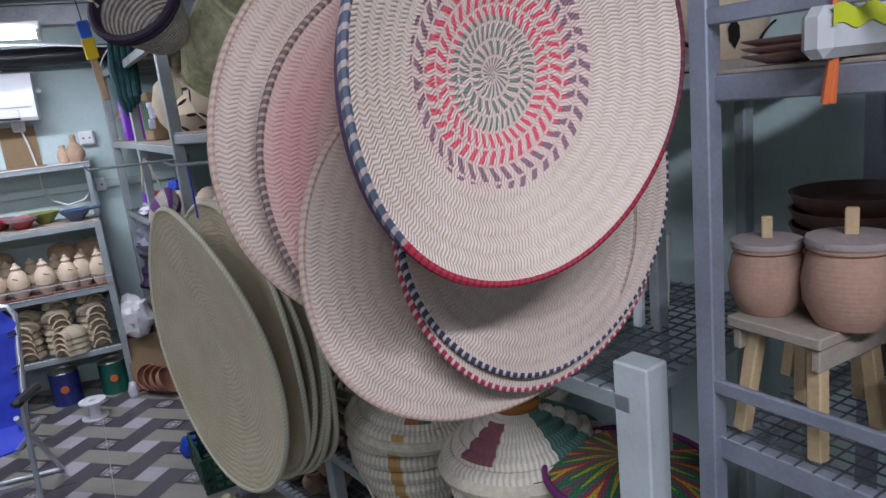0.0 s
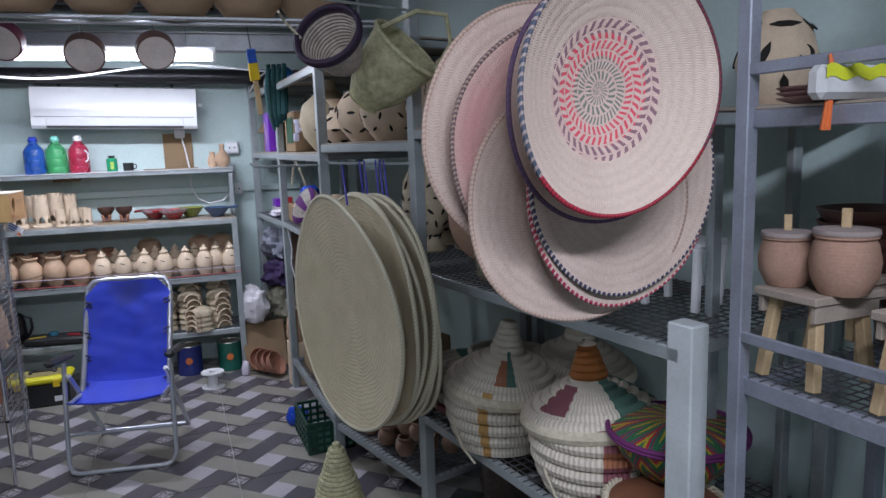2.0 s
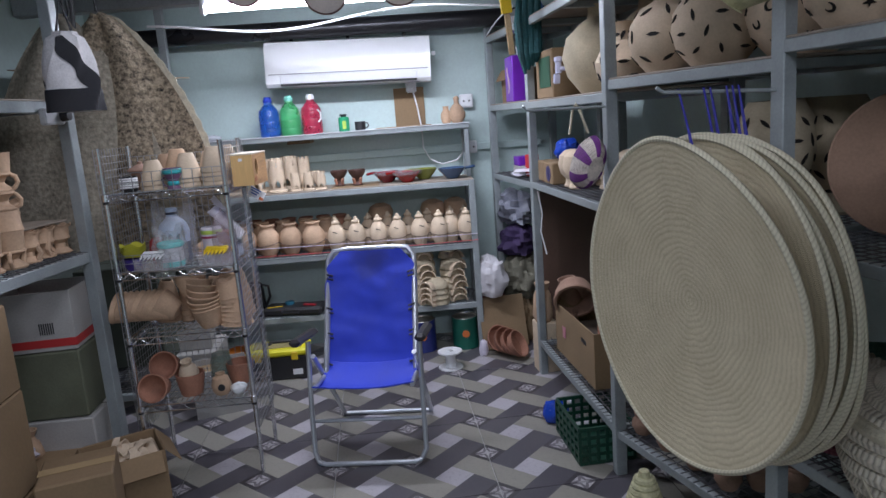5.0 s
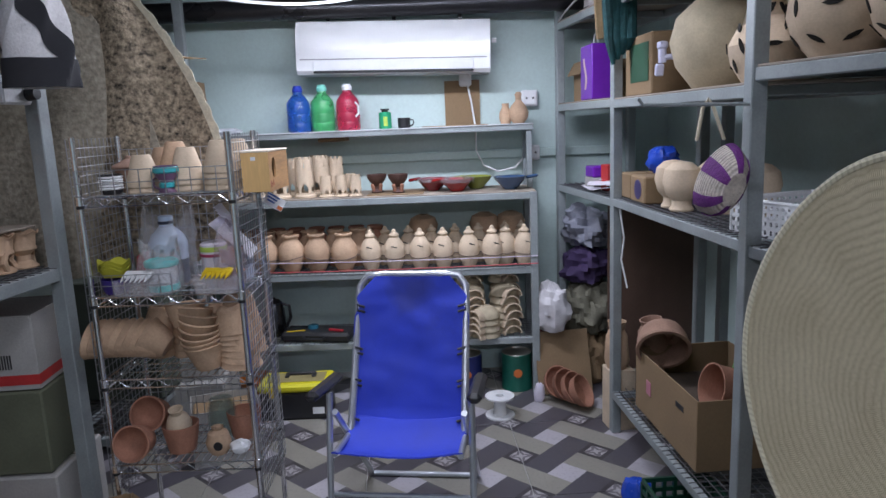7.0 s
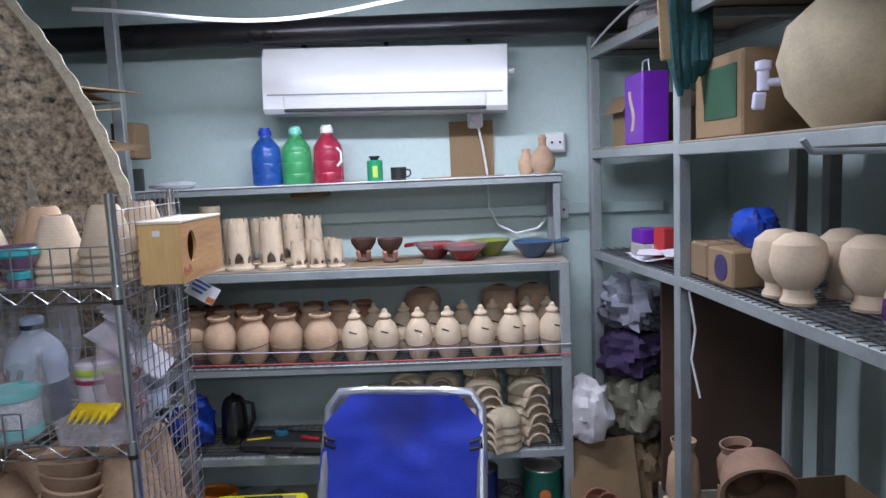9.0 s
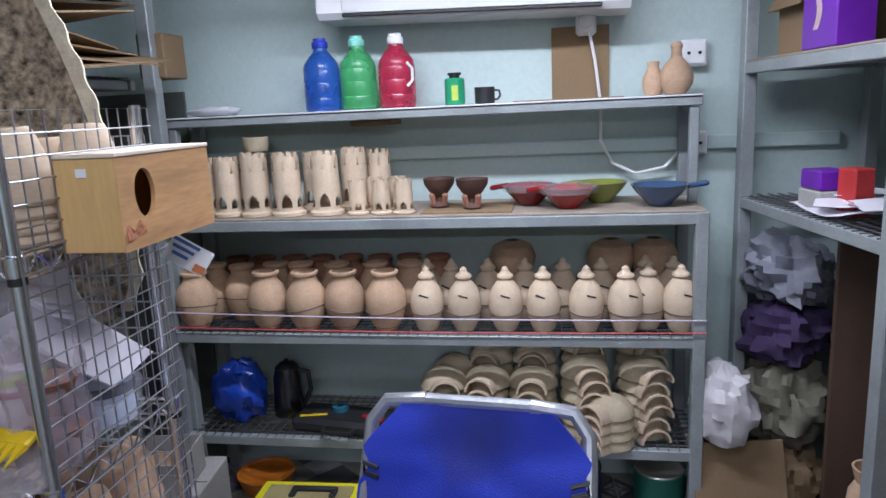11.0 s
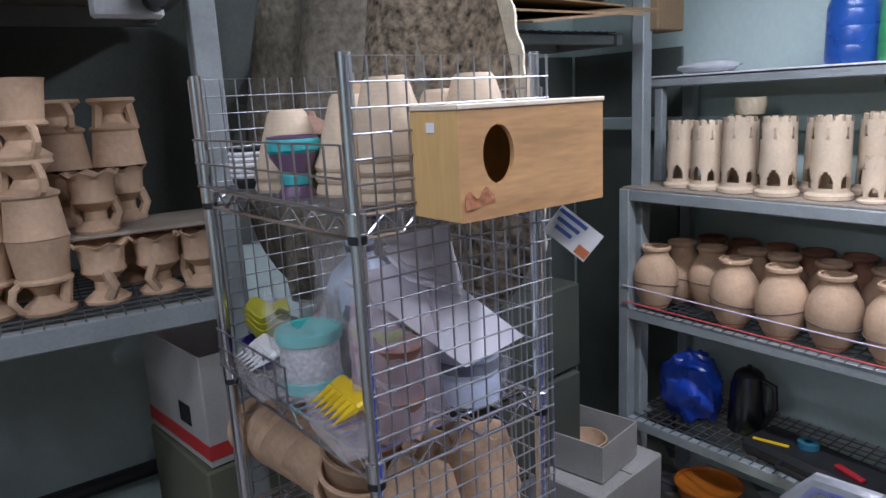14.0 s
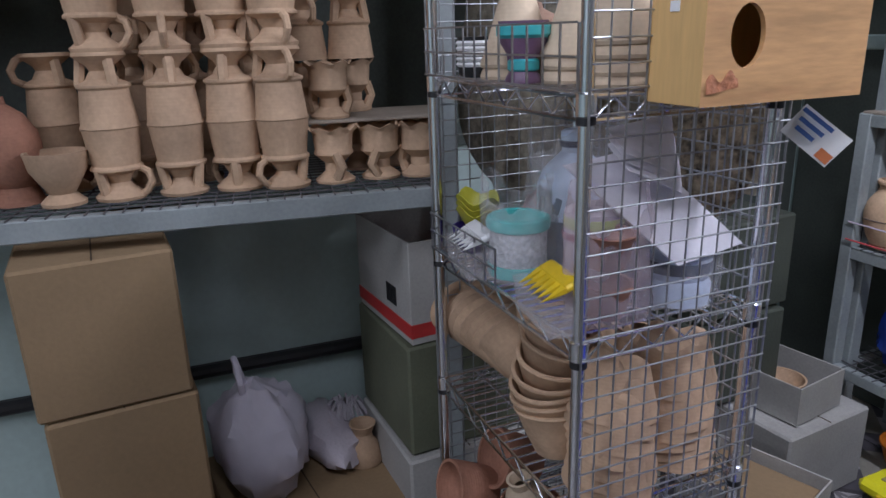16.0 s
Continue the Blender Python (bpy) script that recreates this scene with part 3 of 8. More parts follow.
# ---- air conditioner ----
ac = thing("air_conditioner", "white split air conditioner mounted on the mint wall", "air conditioner", pose(-0.736, 0.41, 1.76, 0, 1.5))
prof = [(0, 0.0), (-0.20, 0.0), (-0.222, 0.02), (-0.225, 0.09), (-0.215, 0.22), (-0.19, 0.275), (-0.15, 0.285), (0, 0.285)]
s = Shape()
W = 1.04
vs = [(-W / 2, y, z) for y, z in prof] + [(W / 2, y, z) for y, z in prof]
k = len(prof)
s.add(vs, [(i, (i + 1) % k, k + (i + 1) % k, k + i) for i in range(k)] + [tuple(range(k)), tuple(range(k, 2 * k))])
part("body", s, mat("ac_white", (0.80, 0.81, 0.82), 0.22, vary=0.02, bump=0), ac)
part("air_flap", Shape().box(0.86, 0.008, 0.055, pose(0, -0.228, 0.045, 14), 0.003), WHITE, ac, "slightly open white air flap")
part("air_slot", Shape().box(0.86, 0.02, 0.012, pose(0, -0.218, 0.012), 0.003), BLACK, ac, "dark air slot")
part("seam", Shape().box(1.0, 0.004, 0.006, pose(0, -0.2255, 0.078)), mat("ac_gap", (0.3, 0.3, 0.31), 0.5), ac)
for x in (-0.36, 0.0, 0.36):
    part("bracket", Shape().box(0.02, 0.03, 0.12, pose(x, -0.1, 0.34)), BLACK, ac)
part("side_cap", Shape().lathe([(0, -0.005), (0.012, -0.005), (0.012, 0.02), (0, 0.02)], 10, pose(0.535, -0.15, 0.17, 0, 90)), WHITE, ac)

# wall sockets and cable
for x, z, w in ((0.01, 1.605, 0.09), (0.02, 1.30, 0.085)):
    so = thing("wall_socket", "white electric wall socket box", "socket", pose(x, 0.42, z))
    part("box", Shape().box(w, 0.045, w, pose(0, -0.0225, 0), 0.006), WHITE, so)
    part("face_plate", Shape().box(w * 0.8, 0.006, w * 0.8, pose(0, -0.047, 0), 0.002), WHITE, so)
    for dx in (-0.018, 0.018):
        part("socket_hole", Shape().lathe([(0, 0), (0.006, 0), (0.006, 0.003), (0, 0.003)], 8, pose(dx, -0.0515, 0, 90)), BLACK, so)
so = thing("wall_socket", "white round socket with a plug below the air conditioner", "socket", pose(-0.35, 0.42, 1.73))
part("box", Shape().box(0.07, 0.05, 0.09, pose(0, -0.025, 0), 0.01), WHITE, so)
part("plug", Shape().lathe([(0, 0), (0.022, 0), (0.02, 0.03), (0, 0.035)], 12, pose(0, -0.05, 0, 90)), WHITE, so)
pts = [(-0.34, 0.37, 1.70), (-0.32, 0.385, 1.6), (-0.3, 0.39, 1.45), (-0.3, 0.385, 1.32), (-0.26, 0.38, 1.24), (-0.18, 0.38, 1.2), (-0.08, 0.375, 1.22), (0.0, 0.37, 1.31)]
solid("cable", Shape().tube(pts, 0.006, 6), WHITE, "white power cable looping down the wall", "cable")
solid("card_sheet", Shape().sheet(lambda u, v: (-0.47 + 0.2 * u, 0.412 - 0.01 * v * u, 1.47 + 0.25 * v), 6, 6, 0.003), CARD, "brown cardboard sheet taped to the wall", "cardboard")


# ---- shelving ----
def wire_deck(L, D, z, step=0.034, r=0.0016):
    s = Shape()
    nx, ny = int(L / step), int(D / step)
    for i in range(1, nx):
        s.box(2 * r, D, 2 * r, pose(L * i / nx, D / 2, z))
    for j in range(1, ny):
        s.box(L, 2 * r, 2 * r, pose(L / 2, D * j / ny, z + 2 * r))
    return s


def shelf_row(u, L, D, z, steel, deck=True, board=False, h=0.036):
    part("front_beam", Shape().box(L, 0.028, h, pose(L / 2, 0.014, z - h / 2), 0.003), steel, u)
    part("back_beam", Shape().box(L, 0.028, h, pose(L / 2, D - 0.014, z - h / 2), 0.003), steel, u)
    for x in (0.02, L / 2, L - 0.02):
        part("cross_bar", Shape().box(0.025, D - 0.06, h * 0.8, pose(x, D / 2, z - h / 2), 0.003), steel, u)
    if board:
        part("shelf_board", Shape().box(L - 0.01, D - 0.01, 0.008, pose(L / 2, D / 2, z + 0.004), 0.002), board, u)
    elif deck:
        part("wire_deck", wire_deck(L, D, z + 0.001), WIRE, u, "welded wire mesh deck", "stuff")


def upright(u, x, y, z0, z1, steel, w=0.044):
    part("post", Shape().box(w, w, z1 - z0, pose(x, y, (z0 + z1) / 2), 0.003), steel, u)


# back wall shelf
ZT, Z2, Z3, Z4 = 1.466, 1.113, 0.713, 0.322
bs = thing("shelving_unit", "grey steel shelving unit along the back wall, full of pottery", "shelf", pose(-1.85, 0.0, 0))
for z in (Z2, Z3, Z4):
    shelf_row(bs, 1.85, 0.38, z, STEEL, board=GREYWOOD if z == Z2 else False)
m = pose(0, 0.165, 0)
part("top_beam", Shape().box(1.86, 0.03, 0.034, m @ pose(0.925, 0.015, ZT - 0.017), 0.003), STEEL, bs)
part("top_board", Shape().box(1.86, 0.22, 0.012, m @ pose(0.925, 0.11, ZT - 0.004), 0.002), mat("white_board", (0.62, 0.64, 0.66), 0.5, vary=0.1, scale=6, spots=0.3), bs)
for x in (0.018, 1.832):
    for y in (0.018, 0.362):
        upright(bs, x, y, 0, Z2 + 0.002 if y < 0.1 else ZT - 0.036, STEEL, 0.040)
    upright(bs, x, 0.19, Z2 + 0.008, ZT - 0.036, STEEL, 0.03)

# run of shelving along the right wall; x runs along the front from far to near
RUN = [(0.150, 0.30), (0.276, -0.508), (0.385, -1.679), (0.640, -2.46), (0.925, -3.74)]
units = []
for k, (a, b) in enumerate(zip(RUN, RUN[1:])):
    m, L = between((*a, 0), (*b, 0))
    u = thing("shelving_unit", ("grey steel shelving with packaging along the wall", "grey steel shelving with clay jars and boxes", "grey steel shelving with pierced clay lanterns", "grey steel shelving with wire decks and lidded coil baskets")[k], "shelf", m, "shelves along the right wall")
    units.append((u, L, m))
    D = (0.45, 0.55, 0.6, 0.62)[k]
    for z in ((1.99, 1.56, 1.12), (1.98, 1.556, 1.125, 0.21), (1.99, 1.60, 1.115, 0.20), (1.645, 1.10, 0.50))[k]:
        shelf_row(u, L, D, z, STEEL, board=(GREYWOOD if z > 1.5 else False))
    top = 2.1 if k < 3 else 1.1
    if k == 0:
        upright(u, 0, 0.02, 0, top, STEEL)
    if k < 3:
        upright(u, L, 0.02, 0, 2.3 if k == 2 else top, STEEL, 0.046 if k else 0.042)
    else:
        part("post", Shape().box(0.075, 0.06, 1.16, pose(L, 0.03, 0.58), 0.004), mat("pale_leg", (0.50, 0.54, 0.54), 0.45, vary=0.08), u, "thick pale grey leg")
    upright(u, 0.0, D - 0.02, 0, top, STEEL)
    upright(u, L, D - 0.02, 0, top, STEEL)

# shelf bay with stools and jars
NEAR = Matrix.Translation((0.022, -0.95, 0.33)) @ Matrix.Scale(0.8, 4)
UA, LA = between((1.188, -3.665, 0), (1.34, -4.715, 0))
UA = NEAR @ UA
ua = thing("shelving_unit", "blue-grey angle steel shelving with clay jars on stools", "shelf", UA, "shelves along the right wall")
upright(ua, 0, 0.0, -0.4125, 2.35, STEELB, 0.04)
upright(ua, LA, 0.0, -0.4125, 2.35, STEELB, 0.04)
upright(ua, 0, 0.62, -0.4125, 2.35, STEELB, 0.04)
upright(ua, LA, 0.62, -0.4125, 2.35, STEELB, 0.04)
shelf_row(ua, LA, 0.62, 1.635, STEELB, board=GREYWOOD, h=0.045)
shelf_row(ua, LA, 0.62, 0.935, STEELB, h=0.05)
shelf_row(ua, LA, 0.62, 0.42, STEELB, h=0.05)
for z in (1.735, 1.048):
    part("guard_rail", Shape().box(LA, 0.012, 0.03, pose(LA / 2, -0.012, z), 0.003), STEELB, ua)

# left wall shelving
LF = lambda y: -1.765 - (-1.34 - y) * 0.13
ML, LL = between((LF(-4.6), -4.6, 0), (LF(-1.34), -1.34, 0))
lu = thing("shelving_unit", "grey steel shelving along the wall with clay burners", "shelf", ML)
for z in (1.69, 1.06):
    shelf_row(lu, LL, 0.54, z, STEEL, board=GREYWOOD if z > 1.5 else False, h=0.045)
upright(lu, 0, 0.02, 0, 2.3, STEEL)
upright(lu, 0, 0.52, 0, 2.3, STEEL)
upright(lu, LL, 0.015, 0, 2.35, STEEL, 0.05)
ux = thing("shelving_unit", "grey steel corner shelving with flattened cardboard on top", "shelf", pose(-2.36, -0.95, 0))
shelf_row(ux, 0.52, 0.95, 1.60, STEEL, deck=True)
shelf_row(ux, 0.52, 0.95, 0.25, STEEL, deck=True)
upright(ux, 0.54, 1.02, 0, 2.35, STEEL, 0.045)
upright(ux, 0.02, 0.93, 0, 2.35, STEEL, 0.04)

# ---- folding chair ----
ch = thing("camp_chair", "blue fabric folding camping chair with grey tube frame", "chair", pose(-0.655, -1.40, 0, 0, 0, -6))
hw = 0.255
for s in (-1, 1):
    x = s * hw
    part("front_leg", Shape().tube([(x * 0.92, -0.02, 0.02), (x, 0.0, 0.06), (x, 0.03, 0.3), (x, 0.08, 0.56)], 0.0115, 10), TUBE, ch)
    part("rear_leg", Shape().tube([(x * 0.9, 0.52, 0.012), (x * 0.9, 0.42, 0.12), (x * 0.9, 0.05, 0.50)], 0.0115, 10), TUBE, ch)
    part("back_tube", Shape().tube([(x * 0.84, 0.16, 0.33), (x * 0.84, 0.26, 0.5), (x * 0.84, 0.42, 0.80), (x * 0.83, 0.445, 0.86), (x * 0.72, 0.46, 0.897), (x * 0.4, 0.462, 0.904)], 0.0145, 10), TUBE, ch)
    part("armrest", Shape().box(0.05, 0.33, 0.035, pose(s * 0.275, 0.10, 0.575, -8), 0.014), BLACK, ch, "black plastic armrest")
    part("seat_rail", Shape().tube([(x * 0.86, -0.02, 0.375), (x * 0.86, 0.38, 0.34)], 0.0115, 10), TUBE, ch)
    for z, y in ((0.40, 0.20), (0.53, 0.265), (0.64, 0.315), (0.79, 0.385)):
        part("strap", Shape().tube([(x * 0.72, y, z), (x * 0.84, y + 0.005, z + 0.008), (x * 0.84, y + 0.005, z - 0.014), (x * 0.72, y, z - 0.02)], 0.005, 6), BLACK, ch)
part("floor_bar", Shape().tube([(-hw * 0.92, -0.02, 0.02), (-hw * 0.8, -0.03, 0.0125), (hw * 0.8, -0.03, 0.0125), (hw * 0.92, -0.02, 0.02)], 0.0115, 10), TUBE, ch)
part("floor_bar", Shape().tube([(-hw * 0.9, 0.52, 0.0125), (hw * 0.9, 0.52, 0.0125)], 0.0115, 10), TUBE, ch)
part("cross_tube", Shape().tube([(-hw, 0.02, 0.2), (hw, 0.02, 0.2)], 0.009, 8), TUBE, ch)
part("top_tube", Shape().tube([(-hw * 0.4, 0.462, 0.904), (hw * 0.4, 0.462, 0.904)], 0.0125, 10), TUBE, ch)


def chair_cloth(u, v):
    w = 0.5 - u
    notch = 0.0
    t = v
    if t < 0.35:
        y, z = -0.03 + t / 0.35 * 0.27, 0.385 - 0.05 * math.sin(t / 0.35 * math.pi) + 0.03 * (t / 0.35)
    else:
        k = (t - 0.35) / 0.65
        y, z = 0.24 + 0.205 * k, 0.405 + 0.492 * k
    width = 0.452
    if 0.895 < t:
        width -= (t - 0.895) * 1.45
    for c in (0.33, 0.52, 0.86):
        notch += 0.04 * math.exp(-((t - c) / 0.03) ** 2)
    sag = 0.018 * (1 - (2 * w) ** 2)
    wr = 0.010 * noise.noise(Vector((w * 3, t * 7, 0.3))) + 0.005 * noise.noise(Vector((w * 9, t * 14, 2.3)))
    return (w * (width - notch), y + (sag if t > 0.35 else 0) - wr, z - (sag if t <= 0.35 else 0))


STAINED = BLUEFAB.copy()
sn, sl = STAINED.node_tree.nodes, STAINED.node_tree.links
s_tc = sn.new("ShaderNodeTexCoord")
s_d = sn.new("ShaderNodeVectorMath")
s_d.operation = "DISTANCE"
s_d.inputs[1].default_value = (0.0, 0.43, 0.85)
s_nz = sn.new("ShaderNodeTexNoise")
s_nz.inputs["Scale"].default_value = 14
s_ad = sn.new("ShaderNodeMath")
s_ad.operation = "MULTIPLY_ADD"
s_ad.inputs[1].default_value = 0.12
s_mr = sn.new("ShaderNodeMapRange")
s_mr.inputs[1].default_value, s_mr.inputs[2].default_value = 0.17, 0.10
s_mr.inputs[3].default_value, s_mr.inputs[4].default_value = 0.0, 0.5
s_mx = sn.new("ShaderNodeMix")
s_mx.data_type = "RGBA"
s_mx.inputs["B"].default_value = (0.015, 0.018, 0.07, 1)
s_bs = sn["Principled BSDF"].inputs["Base Color"]
sl.new(s_tc.outputs["Object"], s_d.inputs[0])
sl.new(s_tc.outputs["Object"], s_nz.inputs["Vector"])
sl.new(s_nz.outputs["Fac"], s_ad.inputs[0])
sl.new(s_d.outputs["Value"], s_ad.inputs[2])
sl.new(s_ad.outputs[0], s_mr.inputs[0])
sl.new(s_mr.outputs[0], s_mx.inputs["Factor"])
sl.new(s_bs.links[0].from_socket, s_mx.inputs["A"])
sl.new(s_mx.outputs["Result"], s_bs)
part("seat_cloth", Shape().sheet(chair_cloth, 16, 60, 0.005), STAINED, ch, "worn blue fabric seat and back with a dark stain")

# ---- hanging palm discs ----
def palm_disc(name, label, r, m, face, rim, rim_r=0.006, dish=0.03, wave=0.008, group="", loop=None, seed=0):
    """A coiled disc with a bound rim, in the xy plane of m, facing +z."""
    g = random.Random(seed)
    ph = g.random() * 6
    ob = thing(name, label, "palm mat", m, group)
    nr, ns = 14, 72
    vs, fs = [(0, 0, 0)], []
    def zz(q, a):
        return dish * (q * q) + wave * q * q * (math.sin(2 * a + ph) + 0.5 * math.sin(3 * a + 2 * ph))
    for i in range(1, nr + 1):
        for k in range(ns):
            a = 2 * math.pi * k / ns
            q = i / nr
            rr = r * q * (1 + 0.012 * math.sin(2 * a + ph) * q + 0.006 * math.sin(5 * a + ph) * q)
            vs.append((rr * math.cos(a), rr * math.sin(a), zz(q, a)))
    for k in range(ns):
        fs.append((0, 1 + k, 1 + (k + 1) % ns))
    for i in range(nr - 1):
        for k in range(ns):
            p, q = 1 + i * ns + k, 1 + i * ns + (k + 1) % ns
            fs.append((p, p + ns, q + ns, q))
    n0 = len(vs)
    t = 0.007
    vs += [(x, y, z - t) for x, y, z in vs]
    fs += [tuple(n0 + i for i in f[::-1]) for f in fs]
    s = Shape()
    s.add(vs, fs)
    part("disc", s, face, ob)
    pts = []
    for k in range(ns * 2):
        a = math.pi * k / ns
        rr = r * (1 + 0.012 * math.sin(2 * a + ph) + 0.006 * math.sin(5 * a + ph)) + rim_r * 0.4
        pts.append((rr * math.cos(a), rr * math.sin(a), zz(1, a) - t / 2))
    if rim == "mixed":
        n2 = len(pts)
        for q0, q1, rmat in ((0.0, 0.29, R_VIOLET2), (0.29, 0.61, R_NAVY), (0.61, 0.93, R_CRIMSON), (0.93, 1.0, R_VIOLET2)):
            part("bound_rim", Shape().tube(pts[int(q0 * n2):int(q1 * n2)] + [pts[int(q1 * n2) % n2]], rim_r, 8), rmat, ob, "overcast bound rim in one colour")
    else:
        part("bound_rim", Shape().tube(pts, rim_r, 8, closed=True), rim, ob, "overcast bound rim")
    if loop:
        part("hanging_loop", Shape().tube([(0.02, r - 0.01, 0.01), (0.01, r + loop * 0.6, 0.0), (0, r + loop, -0.002), (-0.01, r + loop * 0.6, 0.0), (-0.02, r - 0.01, 0.01)], 0.003, 6), plain("blue_cord", (0.03, 0.03, 0.30)), ob, "blue cord loop")
    return ob


def facing(x, y, z, ang, tilt=0.0, roll=0.0):
    """Disc pose: normal towards the compass angle ang in the plan, its y axis up."""
    return Matrix.Translation((x, y, z)) @ Matrix.Rotation(radians(ang + 90), 4, "Z") @ Matrix.Rotation(radians(90 - tilt), 4, "X") @ Matrix.Rotation(radians(roll), 4, "Z")


R_RED = "mixed"
R_CRIMSON = twist_mat("crimson_rim", (0.36, 0.012, 0.035), (0.16, 0.01, 0.02), 150)
R_NAVY = twist_mat("navy_zigzag_rim", (0.05, 0.06, 0.09), (0.30, 0.24, 0.22), 90)
R_VIOLET2 = twist_mat("dark_red_rim", (0.10, 0.03, 0.05), (0.22, 0.03, 0.05), 130)
R_BLUE = twist_mat("navy_rim", (0.03, 0.03, 0.07), (0.5, 0.42, 0.36), 110)
R_VIOLET = twist_mat("violet_rim", (0.07, 0.035, 0.09), (0.09, 0.05, 0.1), 110)
R_REDW = twist_mat("red_white_rim", (0.30, 0.02, 0.05), (0.55, 0.42, 0.38), 110)
R_TAN = twist_mat("tan_rim", (0.45, 0.33, 0.26), (0.34, 0.24, 0.19), 160)
R_DARK = twist_mat("dark_rim", (0.12, 0.08, 0.08), (0.35, 0.25, 0.2), 160)
R_PALE = twist_mat("pale_rim", (0.62, 0.58, 0.43), (0.5, 0.46, 0.33), 200)
PA = 281.0
PC = Vector((0.545, -4.03, 1.662))
TRAY_K = 0.77
PLATES = [
    ((0.786, -3.832, 1.636), 0.277, PALMMOTIF, R_RED, 0, "round palm leaf tray with a dyed green and red star motif"),
    ((0.86, -3.8, 1.62), 0.28, PALMPALE, R_VIOLET, 3, "round pale palm leaf tray with a violet bound rim"),
    ((0.925, -3.779, 1.445), 0.28, PALMPALE, R_BLUE, -4, "round pale palm leaf tray with a navy and white rim"),
    ((0.93, -3.759, 1.42), 0.285, PALMPALE, R_REDW, 2, "round pale palm leaf tray with a red and white rim"),
    ((0.82, -3.745, 1.385), 0.29, PALMPALE, R_TAN, 5, "round pale palm leaf tray with a plain rim"),
    ((0.80, -3.725, 1.52), 0.295, PALMPINK, R_DARK, 8, "round palm leaf tray stained pink"),
    ((0.75, -3.70, 1.55), 0.30, PALMPALE, R_TAN, -6, "round pale palm leaf tray with a plain rim"),
]
for i, (c, r, face, rim, roll, label) in enumerate(PLATES):
    c = PC + TRAY_K * (Vector(c) - Vector((0.786, -3.832, 1.626)))
    palm_disc("palm_tray", label, r * (TRAY_K if i else 0.72), facing(c[0], c[1] + (0.0 if i == 0 else 0.05), c[2], PA - (0 if i < 4 else 2 * i), -5 + i * 0.7, roll), face, rim, 0.0045, 0.068 if i == 0 else 0.02, 0.005, "hanging palm trays", seed=i + 3)
pts = [PC + Vector((0.0, 0.02, 0.22)), PC + Vector((0.03, 0.06, 0.29)), PC + Vector((0.1, 0.1, 0.5)), PC + Vector((0.1, 0.1, 0.76))]
solid("hanging_rope", Shape().tube([tuple(p) for p in pts], 0.006, 8), PALMTWINE, "twisted palm rope holding the hanging trays", "rope")

rod = Shape().tube([(0.30, -2.50, 1.545), (0.32, -2.5, 1.532), (0.66, -2.455, 1.515)], 0.005, 8)
solid("hook_rod", rod, STEEL, "thin steel display rod fixed to the shelf post", "rod")
for i, (x, y, z, r, ang, tl) in enumerate(((0.358, -2.57, 0.985, 0.428, 196, -3), (0.425, -2.54, 0.985, 0.43, 195, -1), (0.442, -2.54, 0.98, 0.425, 194, -1), (0.485, -2.53, 0.98, 0.425, 193, -1), (0.501, -2.53, 0.98, 0.425, 193, -1), (0.517, -2.53, 0.98, 0.425, 193, -2))):
    palm_disc("palm_mat", "large round greenish coiled palm mat hanging from a rod", r, facing(x, y, z, ang, tl, 10 * i), PALMGREEN, R_PALE, 0.008, 0.05 if i == 0 else 0.03, 0.012, "hanging palm mats", loop=None, seed=20 + i)
    solid("cord_loop", Shape().tube([(x, y - 0.02, z + r - 0.03), (x + 0.005, -2.487, 1.535), (x, y - 0.03, z + r - 0.03)], 0.003, 6), plain("blue_cord", (0.03, 0.03, 0.30)), "blue cord loop over the rod", "cord", group="cord loops")


# ---- pottery and small goods ----
def pot_profile(pts, t=0.006):
    """Outer profile from foot to lip, then down the inside."""
    inner = [(max(r - t, 0.0), z) for r, z in reversed(pts) if r > t]
    inner = [(r, z) for r, z in inner if z > pts[0][1] + t]
    return [(0, pts[0][1])] + pts + inner + [(0, pts[0][1] + t)]


MESH = {}


def turned(name, key, pts, material, m, label, category="pot", group="", seg=28, t=0.006):
    """A turned clay vessel as one thing; alike ones share a mesh."""
    if key not in MESH:
        MESH[key] = Shape().lathe(pot_profile(pts, t), seg).mesh(key, material)
    return solid(name, MESH[key], material, label, category, m, group)


def jit(x, y, z, a=0.004):
    return pose(x + rng.uniform(-a, a), y + rng.uniform(-a, a), z, 0, 0, rng.uniform(0, 360))


